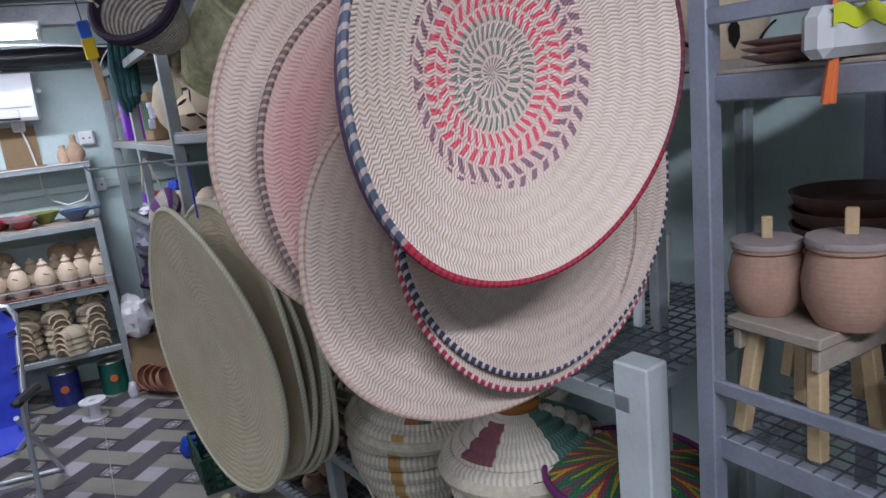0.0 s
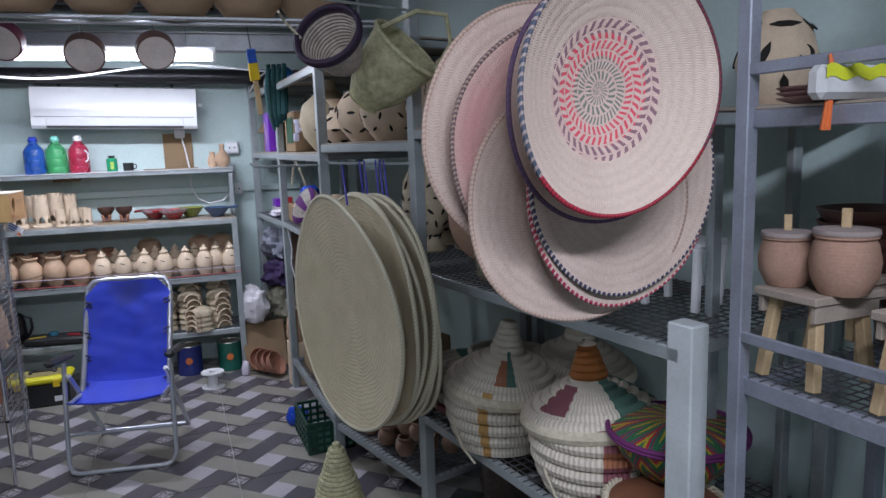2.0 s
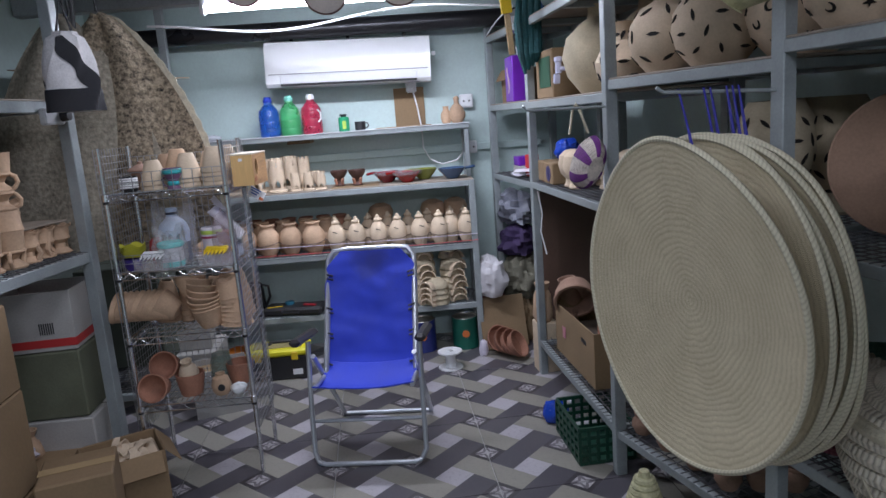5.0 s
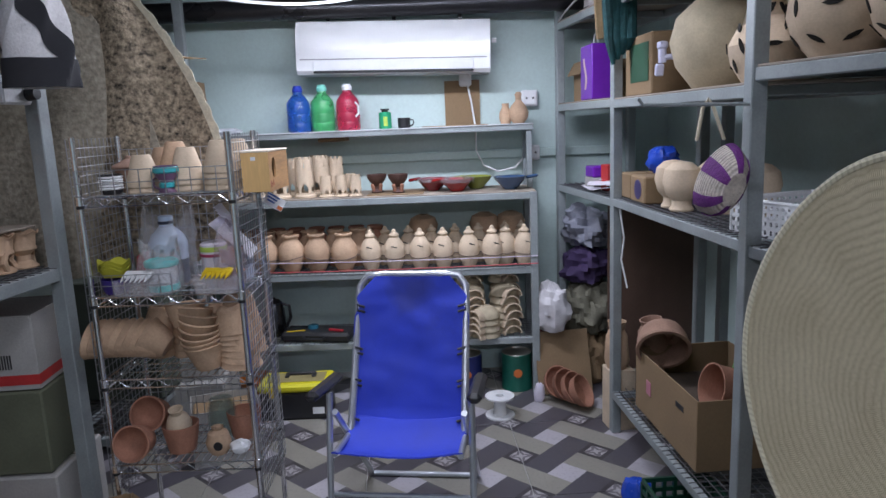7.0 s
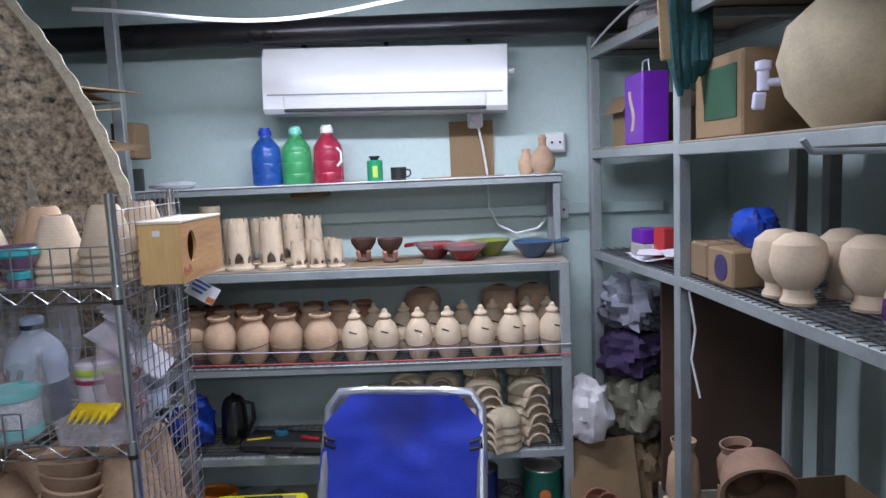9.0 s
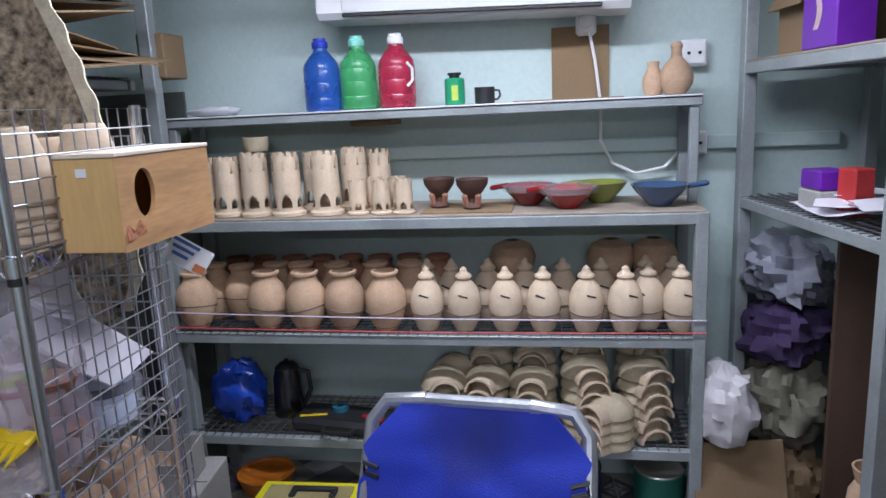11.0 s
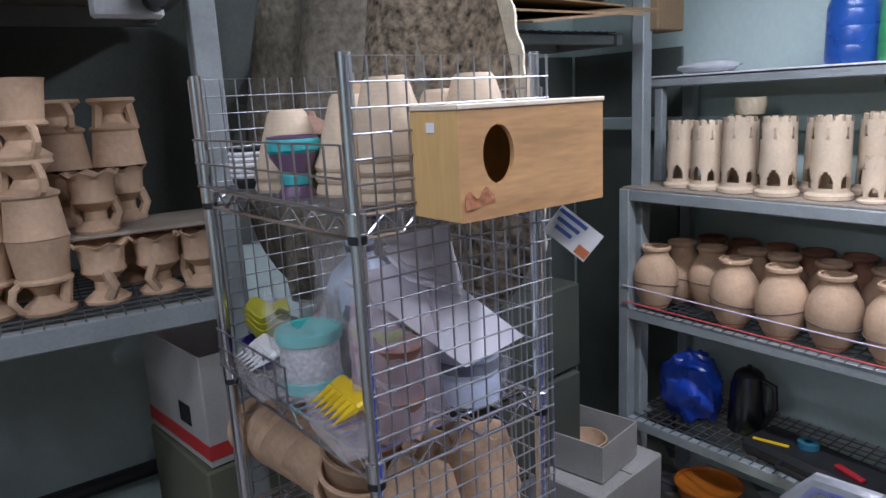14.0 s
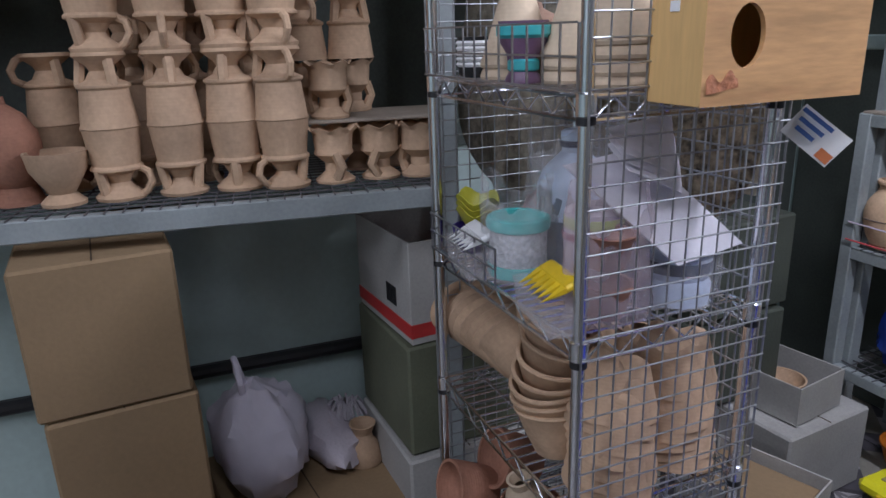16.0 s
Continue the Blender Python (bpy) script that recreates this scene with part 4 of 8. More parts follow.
def carton(name, label, sx, sy, sz, m, material=CARD, open_top=False, flaps=0.0, tape=False):
    """A cardboard box standing on m's origin, closed or with its flaps open."""
    ob = thing(name, label, "cardboard box", m)
    t = 0.005
    if not open_top:
        part("body", Shape().box(sx, sy, sz, pose(0, 0, sz / 2), 0.006), material, ob)
        part("flap_seam", Shape().box(sx * 0.98, 0.003, 0.002, pose(0, 0, sz + 0.0005)), mat("dark_seam", (0.07, 0.045, 0.025), 0.9), ob)
    else:
        for s in (-1, 1):
            part("side", Shape().box(t, sy, sz, pose(s * (sx / 2 - t / 2), 0, sz / 2), 0.001), material, ob)
            part("side", Shape().box(sx - 2 * t, t, sz, pose(0, s * (sy / 2 - t / 2), sz / 2), 0.001), material, ob)
        part("bottom", Shape().box(sx - 2 * t, sy - 2 * t, t, pose(0, 0, t / 2)), material, ob)
        if flaps:
            for s in (-1, 1):
                part("flap", Shape().box(flaps, sy * 0.96, 0.004, pose(s * (sx / 2 + flaps / 2 * math.cos(radians(50))), 0, sz - flaps / 2 * math.sin(radians(50)) + 0.002, 0, s * 50, 0), 0.001), material, ob)
                part("flap", Shape().box(sx * 0.9, flaps, 0.004, pose(0, s * (sy / 2 + flaps / 2 * math.cos(radians(60))), sz - flaps / 2 * math.sin(radians(60)) + 0.002, -s * 60, 0, 0), 0.001), material, ob)
    if tape:
        part("tape", Shape().box(sx + 0.002, 0.05, 0.001, pose(0, 0, sz + 0.002)), mat("packing_tape", (0.42, 0.30, 0.16), 0.25, vary=0.05), ob)
    return ob


def crumple(name, label, category, size, m, material, seed=0, seg=22, amp=0.22, thick=False):
    """A soft bundle or bag with folds."""
    g = random.Random(seed)
    off = Vector((g.uniform(0, 50), g.uniform(0, 50), g.uniform(0, 50)))
    vs, fs = [], []
    rows = seg // 2
    for i in range(rows + 1):
        th = math.pi * i / rows
        for k in range(seg):
            ph = 2 * math.pi * k / seg
            d = Vector((math.sin(th) * math.cos(ph), math.sin(th) * math.sin(ph), math.cos(th)))
            q = 1 + amp * (noise.noise(d * 1.6 + off) + 0.7 * noise.noise(d * 4.5 + off) + 0.4 * abs(noise.noise(d * 9 + off)))
            p = Vector((d.x * size[0] / 2 * q, d.y * size[1] / 2 * q, d.z * size[2] / 2 * q))
            p.z = max(p.z, -size[2] * 0.44) + size[2] * 0.44
            vs.append(tuple(p))
    for i in range(rows):
        for k in range(seg):
            h = (k + 1) % seg
            fs.append((i * seg + k, i * seg + h, (i + 1) * seg + h, (i + 1) * seg + k))
    return solid(name, Shape().add(vs, fs), material, label, category, m)


CLEARBAG = mat("clear_plastic_film", (0.80, 0.80, 0.86), 0.12, vary=0.05, bump=0.5, fine=25, alpha=0.16)
VEIL = mat("milky_plastic_bag", (0.74, 0.70, 0.80), 0.35, vary=0.06, bump=0.4, fine=20, alpha=0.82)

# ---- chrome wire rack ----
RA, RB = Vector((-1.640, -1.410, 0)), Vector((-1.145, -1.400, 0))
MR, RL = between(RA, RB)
RD = 0.315
rack = thing("wire_rack", "chrome wire shelving rack on poles with wire side panels", "rack", MR)
ZR = (1.283, 0.950, 0.662, 0.35)
RTOP = 1.49
for x in (0, RL):
    for y in (0, RD):
        p = part("pole", Shape().tube([(x, y, 0.0), (x, y, RTOP)], 0.0098, 14), CHROME, rack)
        for z in ZR:
            part("shelf_collar", Shape().lathe([(0.0099, -0.012), (0.0136, -0.011), (0.0140, 0.016), (0.0099, 0.018)], 14, pose(x, y, z)), CHROME, p, "chrome shelf collar")
            part("shelf_clip", Shape().lathe([(0.0099, -0.023), (0.0126, -0.022), (0.0126, -0.0125), (0.0099, -0.0122)], 14, pose(x, y, z)), BLACK, p, "black shelf clip")
for z in ZR:
    s = Shape()
    for y in (0.0, RD):
        for dz in (0.012, -0.018):
            s.tube([(0.012, y, z + dz), (RL - 0.012, y, z + dz)], 0.003, 6)
        n = 14
        s.tube([(0.012 + (RL - 0.024) * i / n, y, z + (0.01 if i % 2 else -0.016)) for i in range(n + 1)], 0.002, 5)
    for x in (0.0, RL):
        for dz in (0.012, -0.018):
            s.tube([(x, 0.012, z + dz), (x, RD - 0.012, z + dz)], 0.003, 6)
        n = 10
        s.tube([(x, 0.012 + (RD - 0.024) * i / n, z + (0.01 if i % 2 else -0.016)) for i in range(n + 1)], 0.002, 5)
    part("shelf_frame", s, CHROME, rack, "zigzag trussed chrome shelf edge")
    d = Shape()
    for i in range(1, 20):
        d.box(0.0032, RD, 0.0032, pose(RL * i / 20, RD / 2, z + 0.014))
    for j in range(1, 4):
        d.box(RL, 0.005, 0.004, pose(RL / 2, RD * j / 4, z + 0.010))
    part("wire_grid", d, CHROME, rack, "chrome shelf wires", "stuff")


def mesh_panel(x0, x1, z0, z1, sx, sz, r=0.0013):
    s = Shape()
    nx, nz = max(1, round((x1 - x0) / sx)), max(1, round((z1 - z0) / sz))
    for i in range(nx + 1):
        s.box(2 * r, 2 * r, z1 - z0, pose(x0 + (x1 - x0) * i / nx, 0, (z0 + z1) / 2))
    for j in range(nz + 1):
        s.box(x1 - x0, 2 * r, 2 * r, pose((x0 + x1) / 2, -2 * r, z0 + (z1 - z0) * j / nz))
    return s


PANEL = mat("panel_wire", (0.40, 0.41, 0.43), 0.42, metal=0.9, vary=0.1)
side = pose(RL + 0.013, 0, 0, 0, 0, 90)
UPW = Shape().tube([(0, 0, 0.22), (0, 0, 1.485)], 0.0014, 6).mesh("upright_wire", PANEL)
LEVW = Shape().tube([(-0.005, -0.0028, 0), (RD + 0.016, -0.0028, 0)], 0.0014, 6).mesh("level_wire", PANEL)
for pm in (side, pose(-0.018, 0, 0, 0, 0, 90)):
    fr = Shape().tube([(-0.005, 0, 0.22), (-0.005, 0, 1.485), (RD + 0.016, 0, 1.485), (RD + 0.016, 0, 0.22)], 0.0019, 6, closed=True)
    pan = part("side_panel", fr, PANEL, rack, "welded wire side panel", m=pm)
    for i in range(1, 12):
        part("upright_wire", UPW, PANEL, pan, m=pose(-0.005 + (RD + 0.021) * i / 12, 0, 0))
    for j in range(1, 42):
        part("level_wire", LEVW, PANEL, pan, m=pose(0, 0, 0.22 + 1.265 * j / 42))
part("back_panel", mesh_panel(0, RL, 0.3, 1.44, 0.030, 0.05), PANEL, rack, "welded wire back panel", m=pose(0, RD + 0.018, 0))
part("front_guard", mesh_panel(0, RL, ZR[0] + 0.02, ZR[0] + 0.10, 0.04, 0.04), PANEL, rack, "low wire guard", m=pose(0, -0.014, 0))
part("front_guard", mesh_panel(0, RL * 0.55, ZR[1] + 0.02, ZR[1] + 0.09, 0.04, 0.035), PANEL, rack, "low wire guard", m=pose(0, -0.014, 0))


def on_rack(x, y, z, rz=0, rx=0, ry=0):
    return MR @ pose(x, y, z + 0.016, rx, ry, rz)


# nest box hung on the side panel
NB = between((-1.128 + 0.088, -1.318, 0), (-1.04 - 0.0, -1.062, 0))[0]
nest = thing("nest_box", "plywood nest box with a round hole, hung on the wire rack", "nest box", Matrix.Translation((0, 0, 1.285)) @ NB)
NL, NW, NH = 0.254, 0.094, 0.132
hole = Shape()
hx, hz, hr = 0.062, 0.077, 0.031
seg = 24
ring = []
angles = sorted([2 * math.pi * i / seg for i in range(seg)] + [math.atan2(cz - hz, cx - hx) % (2 * math.pi) for cx in (0, NL) for cz in (0, NH)])
seg = len(angles)
for a in angles:
    ca, sa = math.cos(a), math.sin(a)
    k = min((NL - hx if ca > 0 else hx) / max(abs(ca), 1e-6), (NH - hz if sa > 0 else hz) / max(abs(sa), 1e-6))
    ring.append(((hx + ca * k, hz + sa * k), (hx + ca * hr * 0.82, hz + sa * hr * 1.15)))
vs, fs = [], []
for (o, q) in ring:
    vs += [(o[0], 0, o[1]), (q[0], 0, q[1]), (q[0], 0.007, q[1]), (o[0], 0.007, o[1])]
for i in range(seg):
    a, b = 4 * i, 4 * ((i + 1) % seg)
    fs += [(a, b, b + 1, a + 1), (a + 1, b + 1, b + 2, a + 2), (a + 2, b + 2, b + 3, a + 3)]
hole.add(vs, fs)
part("front_board", hole, mat("stained_ply", (0.56, 0.315, 0.14), 0.6, vary=0.19, scale=26, bump=0.05, fine=160, spots=0.55, spot_colour=(0.36, 0.13, 0.06), grain=(0.16, 1, 1)), nest, "reddish plywood front with a round hole")
part("side_board", Shape().box(0.007, NW, NH, pose(0.0035, NW / 2 + 0.001, NH / 2), 0.001), PLY, nest)
part("side_board", Shape().box(0.007, NW, NH, pose(NL - 0.0035, NW / 2 + 0.001, NH / 2), 0.001), PLY, nest)
part("back_board", Shape().box(NL - 0.014, 0.007, NH, pose(NL / 2, NW - 0.004, NH / 2)), PLY, nest)
part("bottom_board", Shape().box(NL - 0.014, NW - 0.014, 0.007, pose(NL / 2, NW / 2 + 0.001, 0.004)), PLY, nest)
torn = Shape().sheet(lambda u, v: (0.006 + 0.046 * u, -0.0012 - 0.0008 * math.sin(7 * u + 4 * v), 0.014 + 0.020 * u * 0.3 + (0.016 + 0.006 * math.sin(11 * u)) * v), 14, 5, 0.0008)
part("torn_patch", torn, mat("torn_veneer", (0.50, 0.20, 0.10), 0.8, vary=0.3, scale=60, bump=0.4, fine=140), nest, "torn reddish veneer below the hole")
part("lid", Shape().box(NL + 0.004, NW + 0.004, 0.006, pose(NL / 2, NW / 2, NH + 0.003), 0.001), PLYTOP, nest, "pale plywood lid")
part("sticker", Shape().box(0.001, 0.016, 0.012, pose(-0.0008, 0.052, NH - 0.02)), WHITE, nest, "small white price sticker")

card = part("printed_card", Shape().sheet(lambda u, v: (0.078 * (u - 0.5), 0.004 * math.sin(u * 3), 0.048 * (v - 0.5)), 6, 4, 0.0012), WHITE, rack, "white and blue printed card tucked behind the panel", m=MR.inverted() @ pose(-1.10, -1.06, 1.226, -20, 35, 20))
for i in range(3):
    part("printed_bar", Shape().box(0.05 - 0.01 * i, 0.001, 0.006, pose(-0.012, -0.001, 0.017 - 0.012 * i)), plain("blue_print", (0.05, 0.12, 0.35)), card)
part("printed_bar", Shape().box(0.02, 0.001, 0.014, pose(0.028, -0.001, -0.014)), plain("orange_print", (0.6, 0.16, 0.04)), card)

CONE = [(0.060, 0.0), (0.062, 0.005), (0.060, 0.012), (0.056, 0.02), (0.031, 0.102), (0.026, 0.108)]
for i, (x, y, n, mt_) in enumerate(((0.185, 0.075, 2, CREAM), (0.19, 0.245, 3, CLAY), (0.26, 0.17, 4, CLAY), (0.315, 0.115, 3, CREAM), (0.385, 0.235, 3, CREAM), (0.435, 0.10, 4, CREAM), (0.455, 0.235, 4, CREAM))):
    for k in range(n):
        turned("clay_cone", "cone_%s" % mt_.name, CONE, mt_, on_rack(x, y, ZR[0] + k * 0.019, 0, rng.uniform(-2, 2), rng.uniform(-2, 2)), "unglazed clay cone shade in a nested stack on the rack", "clay cone", "clay cones on the rack", t=0.005)
FRILL = [(0.030, 0), (0.032, 0.006), (0.022, 0.02), (0.037, 0.05), (0.047, 0.075), (0.046, 0.085)]
turned("clay_censer", "small_censer", FRILL, PINKCLAY, on_rack(0.10, 0.16, ZR[0]), "pink clay censer with a frilled lid", "censer")
solid("censer_lid", Shape().lathe([(0.058, 0), (0.055, 0.006), (0.028, 0.02), (0.012, 0.028), (0.009, 0.038), (0, 0.04)], 24, wobble=0.03), PINKCLAY, "frilled pink clay lid with a knob", "lid", on_rack(0.10, 0.16, ZR[0] + 0.084))
cup = thing("cup", "black cup wound with white beads", "cup", on_rack(0.085, 0.05, ZR[0]))
part("body", Shape().lathe(pot_profile([(0.026, 0), (0.034, 0.01), (0.036, 0.03), (0.034, 0.062), (0.036, 0.068)], 0.003), 24), BLACK, cup)
for k in range(5):
    part("bead_band", Shape().lathe([(0.0355, -0.004), (0.0385, 0), (0.0355, 0.004)], 24, pose(0, 0, 0.022 + 0.009 * k)), WHITE, cup)
TURQ = plain("turquoise_beads", (0.05, 0.42, 0.45), 0.4)
VIO = plain("mauve_glaze", (0.16, 0.09, 0.16), 0.4)
gob = thing("goblet_mug", "mauve clay mug with turquoise beaded bands", "mug", on_rack(0.275, 0.035, ZR[0]))
part("body", Shape().lathe(pot_profile([(0.028, 0), (0.028, 0.006), (0.018, 0.022), (0.02, 0.035), (0.036, 0.06), (0.038, 0.09)], 0.004), 24), VIO, gob)
part("bead_band", Shape().lathe([(0.035, 0.064), (0.041, 0.07), (0.041, 0.082), (0.038, 0.086)], 24), TURQ, gob)
part("bead_band", Shape().lathe([(0.019, 0.016), (0.024, 0.02), (0.024, 0.032), (0.02, 0.036)], 24), TURQ, gob)
part("handle", Shape().tube([(-0.03, 0, 0.055), (-0.045, 0, 0.045), (-0.042, 0, 0.022), (-0.022, 0, 0.012)], 0.004, 8), VIO, gob)

# second shelf: bagged jugs, tubs, papers, moulds
JUGW = plain("pale_blue_jug", (0.60, 0.70, 0.88), 0.35)
FILM = mat("crumpled_clear_film", (0.88, 0.87, 0.90), 0.16, vary=0.06, scale=30, bump=0.6, fine=35, alpha=0.12)
PINKFILM = mat("pinkish_film", (0.74, 0.62, 0.68), 0.25, vary=0.08, scale=25, bump=0.6, fine=30, alpha=0.24)


def film_bag(m, rx, ry, h, label, material, seed):
    """An open bag of thin film standing round a thing, its mouth drawn up in peaks."""
    off = Vector((seed * 7.3, seed * 3.1, 1.7))

    def wall(u, v):
        a = 2 * math.pi * u
        d = Vector((math.cos(a), math.sin(a), v * 1.5))
        q = 1 + 0.16 * noise.noise(d * 1.7 + off) + 0.10 * noise.noise(d * 4.5 + off) + 0.10 * v * v * math.sin(9 * a + seed)
        top = 1 - 0.30 * v * (0.5 + 0.5 * math.cos(2 * a + seed)) + 0.10 * v * noise.noise(d * 3 + off)
        pinch = 1 - 0.22 * max(0.0, v - 0.55)
        return (rx * q * pinch * math.cos(a), ry * q * pinch * math.sin(a), h * v * top)

    return solid("plastic_bag", Shape().sheet(wall, 48, 16, 0.0006), material, label, "plastic bag", m)


jug = thing("water_jug", "pale blue jug with a dark cap wrapped in clear film", "jug", on_rack(0.195, 0.185, ZR[1]))
part("body", Shape().lathe([(0.066, 0.088), (0.064, 0.105), (0.067, 0.125), (0.066, 0.145), (0.056, 0.172), (0.036, 0.192), (0.024, 0.203), (0.022, 0.215), (0, 0.215)], 28), JUGW, jug)
part("lower_body", Shape().lathe([(0, 0), (0.06, 0), (0.065, 0.01), (0.062, 0.05), (0.066, 0.089)], 28), plain("navy_band", (0.06, 0.08, 0.14)), jug, "dark lower half")
part("collar_ring", Shape().lathe([(0.0235, 0.212), (0.027, 0.214), (0.027, 0.222), (0.0235, 0.224)], 20), plain("navy_cap", (0.02, 0.03, 0.06)), jug, "dark neck ring")
part("cap", Shape().lathe([(0.023, 0.222), (0.025, 0.225), (0.025, 0.238), (0.02, 0.242), (0, 0.243)], 20), JUGW, jug, "pale blue screw cap")
for k in range(3):
    part("panel", Shape().box(0.014, 0.003, 0.030, pose(0.064 * math.sin(0.55 * (k - 1)), -0.0655 * math.cos(0.55 * (k - 1)), 0.117, 0, 18, 31 * (k - 1)), 0.001), plain("navy_band", (0.06, 0.08, 0.14)), jug, "dark slanted grip mark")
film_bag(on_rack(0.20, 0.185, ZR[1] + 0.001), 0.088, 0.085, 0.29, "clear crumpled plastic bag open round a jug", FILM, 3)
tub = thing("storage_jar", "clear jar of white sweets with a turquoise lid", "jar", on_rack(0.215, 0.06, ZR[1]))
part("body", Shape().lathe([(0, 0), (0.045, 0), (0.050, 0.01), (0.050, 0.088), (0, 0.088)], 28), mat("sweets", (0.66, 0.67, 0.70), 0.4, vary=0.30, scale=110, bump=0.8, fine=150), tub, "white sweets behind clear plastic")
part("foot_band", Shape().lathe([(0.0505, 0.004), (0.0525, 0.006), (0.0525, 0.024), (0.0505, 0.026)], 28), plain("turquoise_lid", (0.06, 0.50, 0.48), 0.35), tub, "turquoise band")
part("lid", Shape().lathe([(0.052, 0.086), (0.055, 0.089), (0.056, 0.098), (0.054, 0.106), (0.047, 0.109), (0.044, 0.106), (0, 0.105)], 28), plain("turquoise_lid", (0.06, 0.50, 0.48), 0.35), tub, "turquoise lid")
film_bag(on_rack(0.213, 0.06, ZR[1] + 0.001), 0.068, 0.060, 0.185, "clear plastic bag open round a jar", FILM, 8)
j = thing("plastic_tub", "white plastic tub with a maroon rim and lime sticker", "tub", on_rack(0.385, 0.095, ZR[1]))
part("body", Shape().lathe([(0, 0), (0.036, 0), (0.039, 0.006), (0.043, 0.11), (0, 0.11)], 26), plain("white_tub", (0.66, 0.62, 0.68), 0.4), j)
part("rim", Shape().lathe([(0.0435, 0.108), (0.047, 0.110), (0.047, 0.117), (0.0435, 0.119)], 26), plain("maroon_rim", (0.30, 0.03, 0.08), 0.4), j, "maroon rim")
part("lid", Shape().lathe([(0.044, 0.117), (0.044, 0.150), (0.036, 0.156), (0, 0.157)], 26), plain("white_tub", (0.66, 0.62, 0.68), 0.4), j, "white lid")
part("sticker", Shape().lathe([(0.0442, 0.126), (0.0448, 0.127), (0.0448, 0.142), (0.0442, 0.143)], 26), plain("lime_label", (0.45, 0.6, 0.1)), j, "lime sticker")
for k in range(2):
    turned("clay_cup", "bagged_cup", [(0.026, 0), (0.030, 0.004), (0.038, 0.045), (0.041, 0.052)], TERRA, on_rack(0.446, 0.075, ZR[1] + 0.008 + 0.075 * k, 0, 0, 4), "terracotta cup inside a pinkish plastic bag", "cup", "bagged terracotta cups")
film_bag(on_rack(0.438, 0.085, ZR[1] + 0.001), 0.047, 0.068, 0.215, "pinkish plastic bag holding terracotta cups", PINKFILM, 12)
j = thing("water_jug", "pale blue plastic bottle with a dark band in film", "jug", on_rack(0.425, 0.225, ZR[1]))
part("body", Shape().lathe([(0, 0), (0.05, 0), (0.052, 0.03), (0.047, 0.040), (0.052, 0.05), (0.052, 0.075), (0.035, 0.095), (0, 0.1)], 24), JUGW, j)
part("label_band", Shape().lathe([(0.0525, 0.052), (0.0532, 0.054), (0.0532, 0.068), (0.0525, 0.070)], 24), plain("navy_band", (0.06, 0.08, 0.14)), j, "dark band")
film_bag(on_rack(0.42, 0.225, ZR[1] + 0.001), 0.062, 0.068, 0.135, "clear plastic bag open round a pale blue bottle", FILM, 19)

PAPER = mat("white_paper", (0.80, 0.78, 0.84), 0.6, vary=0.04, scale=8, bump=0.04)


def slanted(u, v, x=0.0, grow=1.0):
    """A sheet leaning on the side panel, its long edge sloping down to the back."""
    y = 0.030 + grow * (0.126 * u + 0.142 * v)
    z = -0.092 + grow * (0.014 * u - 0.146 * v)
    return (0.482 - x + 0.003 * math.sin(2.5 * u + 1.5 * v) - 0.075 * (1 - v), y, z)


for x, grow in ((0.0, 1.0), (0.006, 0.97), (0.011, 0.94)):
    solid("paper_sheet", Shape().sheet(lambda u, v: slanted(u, v, x, grow), 10, 10, 0.001), PAPER, "white paper sheet leaning against the wire panel", "paper", on_rack(0, 0, ZR[0] - 0.016), "papers in the rack")


def curled(u, v):
    y = 0.095 + 0.15 * u - 0.020 * v * u
    z = -0.066 + 0.014 * u - v * (0.030 + 0.070 * u)
    crease = 0.006 * noise.noise(Vector((u * 4, v * 5, 3.0))) + 0.003 * noise.noise(Vector((u * 11, v * 9, 8.0)))
    return (0.462 - 0.040 * u ** 5 - 0.055 * (1 - v) + crease, y, z)


for k in range(3):
    solid("crumpled_paper", Shape().sheet(lambda u, v: Vector(curled(u * (1 - 0.04 * k), v)) + Vector((-0.007 * k, 0.004 * k, 0.010 * k)), 26, 12, 0.001), PAPER, "crumpled white paper curling over the slanted sheets", "paper", on_rack(0, 0, ZR[0] - 0.016), "papers in the rack")
YEL = plain("yellow_plastic", (0.75, 0.52, 0.02), 0.4)
LIME = plain("lime_plastic", (0.50, 0.48, 0.05), 0.4)
for i in range(3):
    b = Shape().sheet(lambda u, v: (0.05 * math.cos(u * 2 * math.pi) * (0.7 + 0.4 * v), 0.035 * math.sin(u * 2 * math.pi) * (0.7 + 0.4 * v), 0.03 * v + 0.008 * v * math.cos(u * 8 * math.pi)), 24, 4, 0.002)
    b.box(0.06, 0.04, 0.003, pose(0, 0, 0.0015))
    solid("plastic_dish", b, LIME, "yellow-green wavy plastic dish in a stack", "dish", on_rack(0.055, 0.06, ZR[1] + 0.055 + 0.012 * i), "stacked plastic dishes")
solid("plastic_dish", Shape().lathe(pot_profile([(0.035, 0), (0.045, 0.02), (0.05, 0.05)], 0.003), 20), plain("violet_plastic", (0.05, 0.03, 0.22), 0.4), "violet plastic dish under others", "dish", on_rack(0.055, 0.06, ZR[1]))
crumple("red_bag", "small red packet on the wire rack", "packet", (0.07, 0.05, 0.13), on_rack(0.125, 0.15, ZR[1]), plain("red_film", (0.35, 0.03, 0.03), 0.35), 31)


